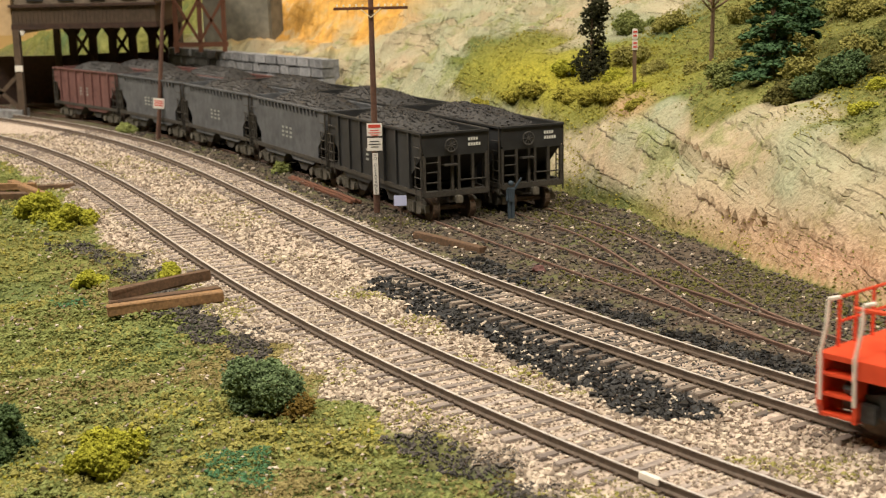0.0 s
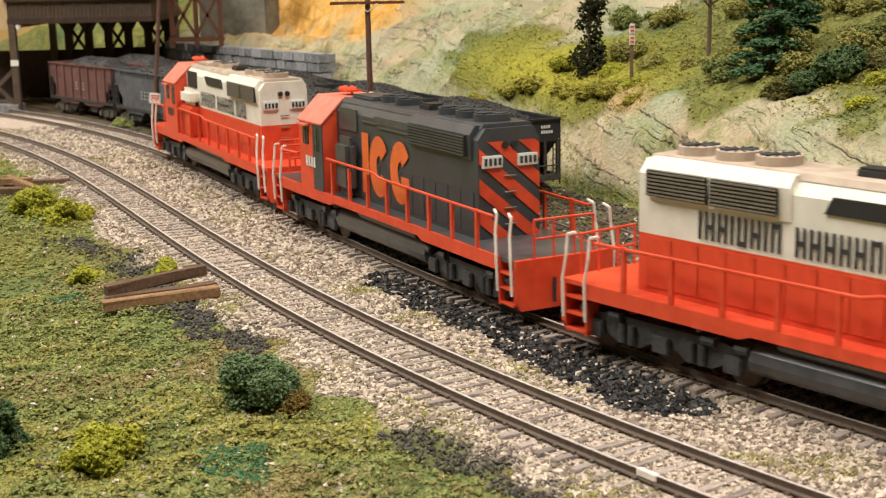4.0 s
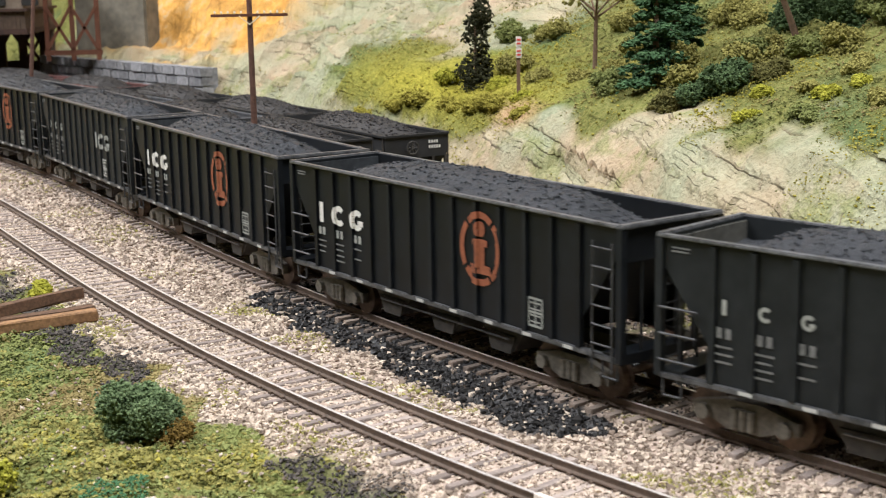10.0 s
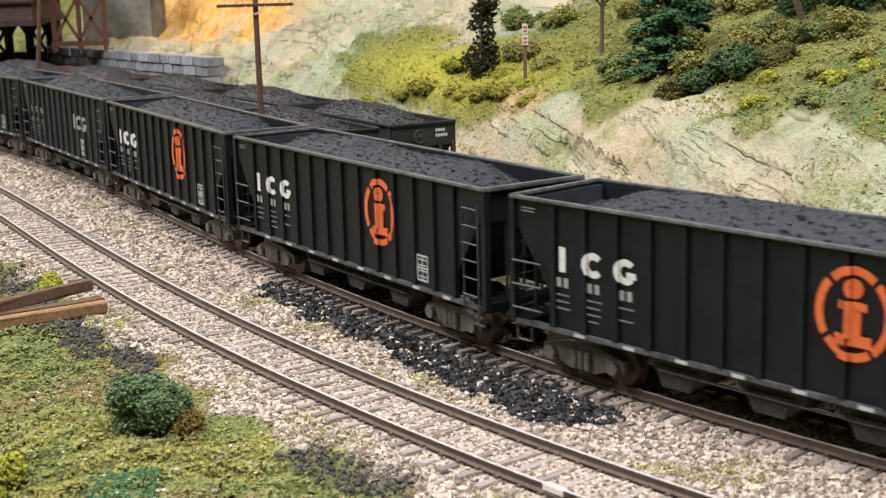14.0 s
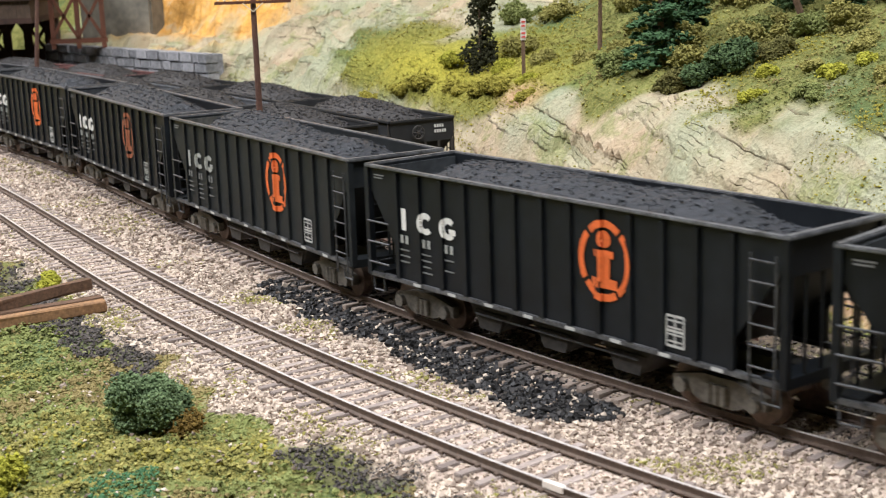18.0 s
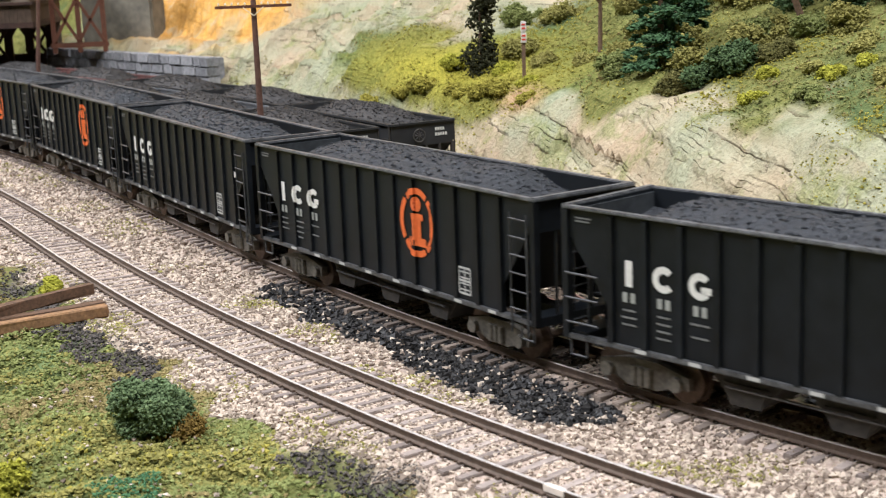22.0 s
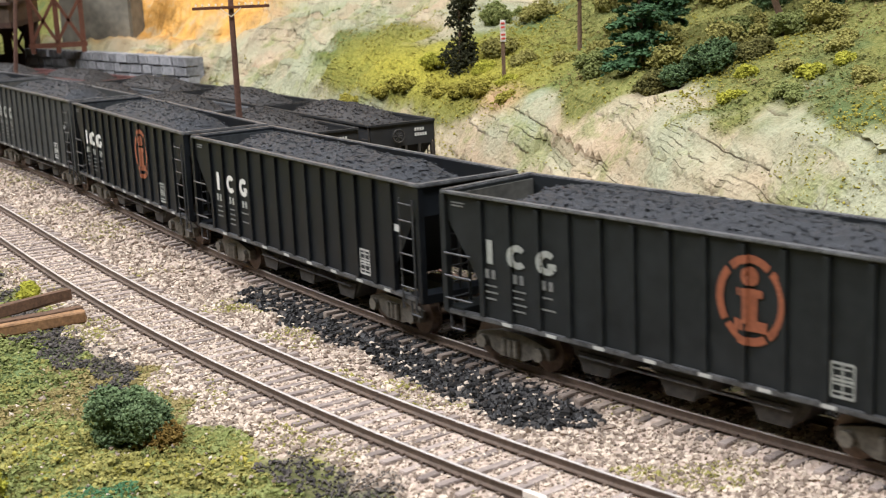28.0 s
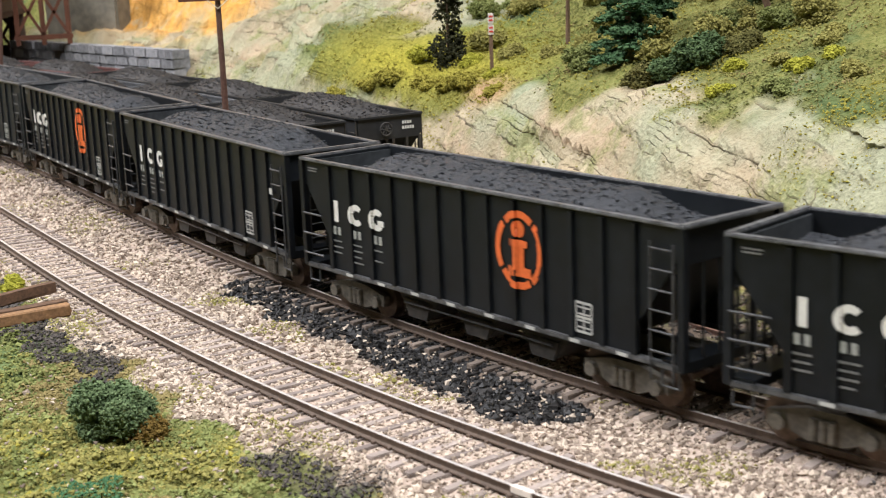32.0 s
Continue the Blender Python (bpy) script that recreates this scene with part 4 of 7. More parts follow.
def marks(parent, kind, mat_main, mat_small, rng, dull=False):
    """The reporting marks on both sides, as plain painted shapes."""
    for e in (-1, 1):
        y = e * (HOP_W + 0.0003)
        fx = lambda x: -x if e > 0 else x  # noqa: E731
        n0, step = -0.0552 if kind == "plain" else -0.0576, 0.0101
        bm = fresh()
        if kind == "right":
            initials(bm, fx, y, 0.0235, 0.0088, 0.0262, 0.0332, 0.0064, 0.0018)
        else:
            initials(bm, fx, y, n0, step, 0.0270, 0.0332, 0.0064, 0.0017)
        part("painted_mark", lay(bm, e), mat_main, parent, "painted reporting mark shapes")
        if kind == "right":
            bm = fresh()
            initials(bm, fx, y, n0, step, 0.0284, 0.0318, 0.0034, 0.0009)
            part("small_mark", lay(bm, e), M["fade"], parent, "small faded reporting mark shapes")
        # each numeral as a bar
        bm = fresh()
        for k in range(3):
            for q in range(2):
                cx = n0 + k * step + (q - 0.5) * 0.0023
                flat(bm, fx(cx - 0.0007), fx(cx + 0.0007), 0.0232, 0.0256, y)
        tagged(part("painted_number", bm, mat_small, parent, "painted car number as plain bars"), kind="stuff")
        bm = fresh()
        for k in range(3):
            for r in range((3, 4, 2)[k]):
                wdt = rng.uniform(0.0016, 0.0027)
                z = 0.0214 - r * (0.0017 if k < 2 else 0.0030)
                flat(bm, fx(n0 + k * step - wdt), fx(n0 + k * step + wdt), z - 0.0003, z + 0.0002, y)
        flat(bm, fx(-0.0715), fx(-0.0665), 0.0412, 0.0416, y)
        flat(bm, fx(-0.0715), fx(-0.0670), 0.0404, 0.0408, y)
        tagged(part("small_lettering", bm, M["dim"], parent, "unreadable small white data lines"), kind="stuff")
        dash = None
        for k in range(8):
            if dash is None:
                bm = fresh()
                flat(bm, -0.0017, 0.0017, HOP_SILL - 0.0001, HOP_SILL + 0.0008, e * (HOP_W + 0.00095))
                ob = part("sill_dash", bm, M["stencil"], parent, "white painted dash")
                dash = ob.data
            else:
                ob = new("sill_dash", dash)
                ob.parent = parent
            ob.location.x = fx(-0.0515 + k * 0.0155)
        bm = fresh()
        bx, bw, z0, z1 = 0.0350 if kind == "right" else 0.0442, 0.0026, 0.0146, 0.0216
        for a in (z0, (z0 + z1) / 2, z1):
            flat(bm, fx(bx - bw), fx(bx + bw), a - 0.0003, a + 0.0003, y)
        for a in (-bw, 0, bw):
            flat(bm, fx(bx + a - 0.00025), fx(bx + a + 0.00025), z0, z1, y)
        for q in range(4):
            z = z0 + 0.0009 + q * 0.0016
            flat(bm, fx(bx - bw * 0.8), fx(bx + bw * 0.8), z, z + 0.0004, y)
        if kind == "plain":
            flat(bm, fx(0.0622), fx(0.0655), 0.0300, 0.0320, y + e * 0.0004)
        tagged(part("stencil_panel", bm, M["fade"] if dull else M["stencil"], parent, "outlined white stencil panel"), kind="stuff")
        if kind == "emblem":
            bm = fresh()
            c, zc = 0.0220, 0.0308
            for a0, a1, w, h in ((136, 214, 0.0176, 0.0192), (219, 300, 0.0166, 0.0196), (-56, 48, 0.0176, 0.0192), (53, 131, 0.0166, 0.0196)):
                if e > 0:
                    a0, a1 = 180 - a1, 180 - a0
                open_ring(bm, fx(c), zc, w, h, 0.0018, y, a0, a1, 16)
            open_ring(bm, fx(c), zc + 0.0052, 0.0040, 0.0042, 0.00198, y, 0, 360, 16)
            flat(bm, fx(c - 0.0017), fx(c + 0.0017), zc - 0.0050, zc + 0.0026, y)
            flat(bm, fx(c - 0.0034), fx(c + 0.0030), zc + 0.0008, zc + 0.0025, y + e * 0.0001)
            flat(bm, fx(c - 0.0040), fx(c + 0.0042), zc - 0.0066, zc - 0.0042, y + e * 0.0001)
            part("emblem", lay(bm, e), M["emblem_dull"] if dull else M["emblem"], parent, "orange oval emblem shapes")


def big_hopper(kind, seed, faded=False, dull=False, body="black"):
    """A three-bay black coal hopper, 150 mm over its end sills."""
    rng = random.Random(seed)
    car = empty("coal_hopper_car")
    L, W, T, Z = HOP_L, HOP_W, HOP_TOP, HOP_SILL
    cut = 0.0135
    for e in (-1, 1):
        bm = fresh()
        y0, y1 = sorted((e * (W - 0.0008), e * W))
        slab(bm, [(-L, T), (-L, T - 0.0075), (-L + 0.0015, T - 0.0075), (-L + cut, Z + 0.008), (-L + cut, Z), (L - cut, Z), (L - cut, Z + 0.008), (L - 0.0015, T - 0.0075), (L, T - 0.0075), (L, T)], y0, y1)
        part("side_sheet", bm, M[body], car)
        rib_me = None
        for k in range(13):
            x = -0.0605 + k * 0.010083
            if rib_me is None:
                bm = fresh()
                a, b = sorted((e * W, e * (W + 0.0009)))
                slab(bm, [(-0.0008, Z + 0.001), (0.0008, Z + 0.001), (0.0007, T - 0.001), (-0.0007, T - 0.001)], a, b)
                ob = part("rib", bm, M[body], car)
                rib_me = ob.data
            else:
                ob = new("rib", rib_me)
                ob.parent = car
            ob.location.x = x
        bm = fresh()
        a, b = sorted((e * (W - 0.0008), e * (W + 0.0011)))
        box(bm, -L, L, a, b, T - 0.0004, T + 0.0004, 0.0002)
        part("top_rim", bm, M["rim"], car)
        bm = fresh()
        a, b = sorted((e * (W - 0.0012), e * (W + 0.0008)))
        box(bm, -L, L, a, b, Z - 0.0004, Z + 0.0009, 0.0002)
        part("side_sill", bm, M["sill"], car)
        for q in (-1, 1):
            bm = fresh()
            box(bm, q * L - 0.0009, q * L + 0.0009, e * W - 0.0009, e * W + 0.0009, Z, T - 0.0005)
            part("corner_post", bm, M[body], car)
            # side ladder and grabs
            bm = fresh()
            lad = L - 0.0075
            if q * e < 0:
                for r in range(6):
                    z = Z + 0.0035 + r * 0.0046
                    rod(bm, (q * (L - 0.0018), e * (W + 0.0015), z), (q * (lad - 0.001), e * (W + 0.0015), z), 0.00025, 5)
                for x in (L - 0.0018, lad - 0.001):
                    rod(bm, (q * x, e * (W + 0.0012), Z - 0.003), (q * x, e * (W + 0.0012), T - 0.004), 0.0003, 5)
            else:
                for r in range(3):
                    z = Z + 0.004 + r * 0.0060
                    rod(bm, (q * (L - 0.0005), e * (W + 0.0012), z), (q * (L - 0.0105), e * (W + 0.0012), z), 0.0003, 5)
            rod(bm, (q * (L - 0.001), e * W, Z), (q * (L - 0.001), e * W, Z - 0.0045), 0.0003, 5)
            rod(bm, (q * (L - 0.006), e * W, Z), (q * (L - 0.006), e * W, Z - 0.0045), 0.0003, 5)
            rod(bm, (q * (L - 0.001), e * W, Z - 0.0045), (q * (L - 0.006), e * W, Z - 0.0045), 0.0003, 5)
            part("ladder", bm, M["ladder"], car)
    for q in (-1, 1):
        bm = fresh()
        slab(bm, [(q * L, T), (q * L, T - 0.0085), (q * (L - 0.026), Z + 0.001), (q * (L - 0.028), Z + 0.001), (q * (L - 0.0012), T - 0.0065), (q * (L - 0.0012), T)], -W + 0.0008, W - 0.0008)
        part("end_slope_sheet", bm, M[body], car)
        bm = fresh()
        slab(bm, [(q * (L - 0.0013), T - 0.0008), (q * (L - 0.0013), T - 0.0066), (q * (L - 0.0281), Z + 0.0011), (q * (L - 0.0286), Z + 0.0011), (q * (L - 0.0018), T - 0.0066), (q * (L - 0.0018), T - 0.0008)], -W + 0.0009, W - 0.0009)
        part("slope_lining", bm, M["black_in" if body == "black" else "dust_in"], car, "dusty worn inner face of the slope sheet")
        bm = fresh()
        a, b = sorted((q * (L - 0.0009), q * (L + 0.0011)))
        box(bm, a, b, -W - 0.0008, W + 0.0008, T - 0.0006, T + 0.0006, 0.0003)
        part("top_rim", bm, M["rim"], car)
        bm = fresh()
        a, b = sorted((q * (L - 0.006), q * L))
        box(bm, a, b, -W, W, Z - 0.0008, Z + 0.0016)
        part("end_sill", bm, M[body], car)
        for yy in (-0.0085, -0.003, 0.003, 0.0085):
            part("end_post", rod(fresh(), (q * (L - 0.0008), yy, Z + 0.001), (q * (L - 0.0008), yy, T - 0.0075), 0.0005, 4), M[body], car)
        bm = fresh()
        for r in range(7):
            z = Z + 0.003 + r * 0.0042
            rod(bm, (q * (L + 0.001), 0.0075 * q, z), (q * (L + 0.001), 0.0140 * q, z), 0.00025, 5)
        for yy in (0.0075, 0.0140):
            rod(bm, (q * (L + 0.0008), yy * q, Z), (q * (L + 0.0008), yy * q, T - 0.002), 0.0003, 5)
        part("end_ladder", bm, M["ladder"], car)
        coupler(car, q * (L - 0.002), q)
        freight_truck(car, q * 0.054)
    bm = fresh()
    rod(bm, (-L - 0.0008, -0.006, T - 0.011), (-L - 0.0016, -0.006, T - 0.011), 0.0028, 16)
    part("brake_wheel", bm, M["under"], car)
    bm = fresh()
    box(bm, -L + 0.004, L - 0.004, -0.002, 0.002, 0.0085, 0.0125)
    part("centre_sill", bm, M["under"], car)
    for cx in (-0.0255, 0.0, 0.0255):
        bm = fresh()
        slab(bm, [(cx - 0.0125, Z + 0.002), (cx - 0.0042, 0.0040), (cx + 0.0042, 0.0040), (cx + 0.0125, Z + 0.002)], -W + 0.004, W - 0.004)
        part("hopper_bay", bm, M["under"], car)
        for e in (-1, 1):
            bm = fresh()
            a, b = sorted((e * (W - 0.004), e * (W - 0.0034)))
            slab(bm, [(cx - 0.0060, 0.0085), (cx - 0.0040, 0.0036), (cx + 0.0040, 0.0036), (cx + 0.0060, 0.0085)], a, b)
            part("bay_door", bm, M["under"], car)
    for e in (-1, 1):
        bm = fresh()
        rod(bm, (-0.030, e * (W - 0.0025), 0.0078), (0.030, e * (W - 0.0025), 0.0078), 0.0003, 5)
        part("brake_rod", bm, M["rim"], car)
    bm = fresh()
    box(bm, -L + 0.027, L - 0.027, -W + 0.0008, W - 0.0008, Z + 0.0015, Z + 0.0024)
    part("floor_sheet", bm, M["black_in"], car)
    pk = [(-0.044, 0.030, 0.55), (-0.012, 0.030, 0.52), (0.022, 0.030, 0.52), (0.048, 0.020, 0.40)]
    heap(car, -L + 0.0016, L - 0.0016, W - 0.0010, T - 0.0050, T + 0.0052, seed, [(c + rng.uniform(-0.004, 0.004), wd, a * rng.uniform(0.85, 1.05)) for c, wd, a in pk], tail=(0.010, 0.012), lump=0.0006)
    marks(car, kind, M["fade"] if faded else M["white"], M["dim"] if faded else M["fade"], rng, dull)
    return car


def old_hopper(body_mat, seed, ribs=True, group=""):
    """A two-bay hopper, 107 mm over its end sills, with open ends over the trucks."""
    car = empty("old_hopper_car")
    L, W, T, Z = 0.0535, 0.0150, 0.0370, 0.0125
    cut = 0.0125
    for e in (-1, 1):
        bm = fresh()
        a, b = sorted((e * (W - 0.0007), e * W))
        slab(bm, [(-L, T), (-L, T - 0.008), (-L + cut, T - 0.0185), (-L + cut, Z), (-L + cut + 0.008, Z - 0.0035), (-0.006, Z - 0.0035), (0.0, Z), (0.006, Z - 0.0035), (L - cut - 0.008, Z - 0.0035), (L - cut, Z), (L - cut, T - 0.0185), (L, T - 0.008), (L, T)], a, b)
        part("side_sheet", bm, body_mat, car)
        me = None
        for k in range(7 if ribs else 17):
            x = -0.0405 + k * (0.081 / (6 if ribs else 16))
            if me is None:
                bm = fresh()
                if ribs:
                    box(bm, -0.0008, 0.0008, *sorted((e * W, e * (W + 0.0009))), Z + 0.0005, T - 0.0005)
                else:
                    prism(bm, [(e * W, T - 0.0042), (e * W, T - 0.0005), (e * (W + 0.0011), T - 0.0005), (e * (W + 0.0011), T - 0.0014)], -0.0006, 0.0006)
                ob = part("rib" if ribs else "gusset", bm, body_mat, car)
                me = ob.data
            else:
                ob = new("rib" if ribs else "gusset", me)
                ob.parent = car
            ob.location.x = x
        bm = fresh()
        a, b = sorted((e * (W - 0.001), e * (W + 0.0011)))
        box(bm, -L, L, a, b, T - 0.0005, T + 0.0005, 0.0002)
        part("top_rim", bm, body_mat, car)
        bm = fresh()
        a, b = sorted((e * (W - 0.001), e * (W + 0.0006)))
        box(bm, -L, L, a, b, Z - 0.0014, Z + 0.0005)
        part("side_sill", bm, M["frame"], car)
        for q in (-1, 1):
            bm = fresh()
            for r in range(5):
                z = Z + 0.002 + r * 0.0042
                rod(bm, (q * (L - 0.0006), e * (W + 0.001), z), (q * (L - 0.0065), e * (W + 0.001), z), 0.00025, 5)
            rod(bm, (q * (L - 0.0008), e * (W + 0.0006), Z - 0.004), (q * (L - 0.0008), e * (W + 0.0006), T), 0.0004, 5)
            rod(bm, (q * (L - 0.0065), e * (W + 0.0006), Z - 0.004), (q * (L - 0.0065), e * (W + 0.0006), T - 0.01), 0.0003, 5)
            part("ladder", bm, M["frame"], car)
        bm = fresh()
        for k in range(3):
            for q in range(3):
                x = -0.006 + k * 0.0055
                flat(bm, x * -e - 0.0015, x * -e + 0.0015, T - 0.0125 - q * 0.0022 - 0.0005, T - 0.0125 - q * 0.0022 + 0.0005, e * (W + 0.0003))
        part("faded_lettering", bm, M["fade"], car, "faded unreadable lettering")
    for q in (-1, 1):
        bm = fresh()
        slab(bm, [(q * L, T), (q * L, T - 0.0095), (q * (L - 0.024), Z), (q * (L - 0.026), Z), (q * (L - 0.001), T - 0.0085), (q * (L - 0.001), T)], -W + 0.0007, W - 0.0007)
        part("end_slope_sheet", bm, body_mat, car)
        bm = fresh()
        a, b = sorted((q * (L - 0.0008), q * (L + 0.0009)))
        box(bm, a, b, -W - 0.0006, W + 0.0006, T - 0.0005, T + 0.0005, 0.0002)
        part("top_rim", bm, body_mat, car)
        bm = fresh()
        a, b = sorted((q * (L - 0.0035), q * (L + 0.0004)))
        box(bm, a, b, -W, W, Z - 0.0020, Z + 0.0004, 0.0002)
        part("end_sill", bm, M["frame"], car)
        for yy in (-0.0143, -0.0075, -0.0015, 0.0015, 0.0080, 0.0143):
            bm = fresh()
            box(bm, q * (L - 0.0006) - 0.0006, q * (L - 0.0006) + 0.0006, yy - 0.0006, yy + 0.0006, Z, T - 0.009)
            part("end_post", bm, M["frame"], car)
        for z in (Z + 0.0042, Z + 0.0085, Z + 0.0125):
            part("end_rung", rod(fresh(), (q * (L + 0.0004), -0.0135 * q, z), (q * (L + 0.0004), -0.0080 * q, z), 0.0003, 5), M["frame"], car)
        part("end_grab", rod(fresh(), (q * (L + 0.0004), 0.0015, Z + 0.0045), (q * (L + 0.0004), 0.0143, Z + 0.0045), 0.0003, 5), M["frame"], car)
        part("brake_step", box(fresh(), q * L - 0.0008, q * L + 0.0025, -0.0060, 0.0000, Z + 0.0110, Z + 0.0116), M["frame"], car)
        bm = fresh()
        cz = T - 0.0050
        for a in range(16):
            p, p2 = radians(a * 22.5), radians(a * 22.5 + 22.5)
            rod(bm, (q * (L + 0.0022), -0.003 + 0.0027 * math.cos(p), cz + 0.0027 * math.sin(p)), (q * (L + 0.0022), -0.003 + 0.0027 * math.cos(p2), cz + 0.0027 * math.sin(p2)), 0.00035, 5)
        for a in range(4):
            p = radians(a * 45)
            rod(bm, (q * (L + 0.002), -0.003 - 0.0026 * math.cos(p), cz - 0.0026 * math.sin(p)), (q * (L + 0.002), -0.003 + 0.0026 * math.cos(p), cz + 0.0026 * math.sin(p)), 0.00025, 4)
        rod(bm, (q * L, -0.003, cz), (q * (L + 0.0024), -0.003, cz), 0.0007, 8)
        part("brake_wheel", bm, M["under"], car)
        bm = fresh()
        for r in range(2):
            for k in range(4 + r):
                y = q * (0.0062 + k * 0.0012)
                x = q * (L + 0.0003)
                z0 = T - 0.0038 - r * 0.0022
                bm.faces.new([bm.verts.new(p) for p in ((x, y - 0.00045, z0), (x, y + 0.00045, z0), (x, y + 0.00045, z0 + 0.0013), (x, y - 0.00045, z0 + 0.0013))])
        part("end_lettering", bm, M["white"], car, "small white end lettering")
        coupler(car, q * (L - 0.002), q)
        freight_truck(car, q * 0.0375, 0.0048, 0.0190)
    bm = fresh()
    box(bm, -L + 0.003, L - 0.003, -0.0018, 0.0018, 0.0080, 0.0115)
    part("centre_sill", bm, M["under"], car)
    for cx in (-0.017, 0.017):
        bm = fresh()
        slab(bm, [(cx - 0.012, Z), (cx - 0.0035, 0.0045), (cx + 0.0035, 0.0045), (cx + 0.012, Z)], -W + 0.0015, W - 0.0015)
        part("hopper_bay", bm, M["under"], car)
    bm = fresh()
    box(bm, -L + 0.02, L - 0.02, -W + 0.001, W - 0.001, Z, Z + 0.0008)
    part("floor_sheet", bm, M["under"], car)
    heap(car, -L + 0.0012, L - 0.0012, W - 0.0009, T - 0.0030, T + 0.0058, seed, [(-0.016, 0.022, 0.80), (0.018, 0.022, 0.78)], M["oldload"], nx=60, lump=0.0007, tail=(0.008, 0.008))
    return car


def loco_truck(parent, cx, flip=1):
    tr = empty("truck")
    tr.parent = parent
    tr.location = (cx, 0, 0)
    r = 0.0058
    for x in (-0.0235, 0.0, 0.0235):
        wheelset(tr, x * flip, r)
    for e in (-1, 1):
        bm = fresh()
        a, b = sorted((e * 0.0112, e * 0.0135))
        slab(bm, [(-0.030, 0.0085), (-0.030, 0.0055), (-0.020, 0.0050), (-0.016, 0.0032), (-0.008, 0.0032), (-0.005, 0.0050), (0.005, 0.0050), (0.008, 0.0032), (0.016, 0.0032), (0.020, 0.0050), (0.030, 0.0055), (0.030, 0.0085), (0.020, 0.0105), (-0.020, 0.0105)], a, b)
        part("side_frame", bm, M["bogie"], tr)
        for x in (-0.0235, 0.0, 0.0235):
            bm = fresh()
            a, b = sorted((e * 0.0135, e * 0.0150))
            box(bm, x - 0.0028, x + 0.0028, a, b, 0.0036, 0.0082, 0.0004)
            part("journal_box", bm, M["bogie"], tr)
        bm = fresh()
        for x in (-0.012, 0.012):
            for q in (-0.0017, 0.0017):
                rod(bm, (x + q, e * 0.0142, 0.0038), (x + q, e * 0.0142, 0.0088), 0.0011, 8)
        for x in (-0.0285, -0.018, 0.018, 0.0285):
            rod(bm, (x, e * 0.0142, 0.0105), (x + (0.004 if x < 0 else -0.004), e * 0.0142, 0.0105), 0.0014, 8)
        tagged(part("spring_rigging", bm, M["bogie"], tr), kind="stuff")
    return tr


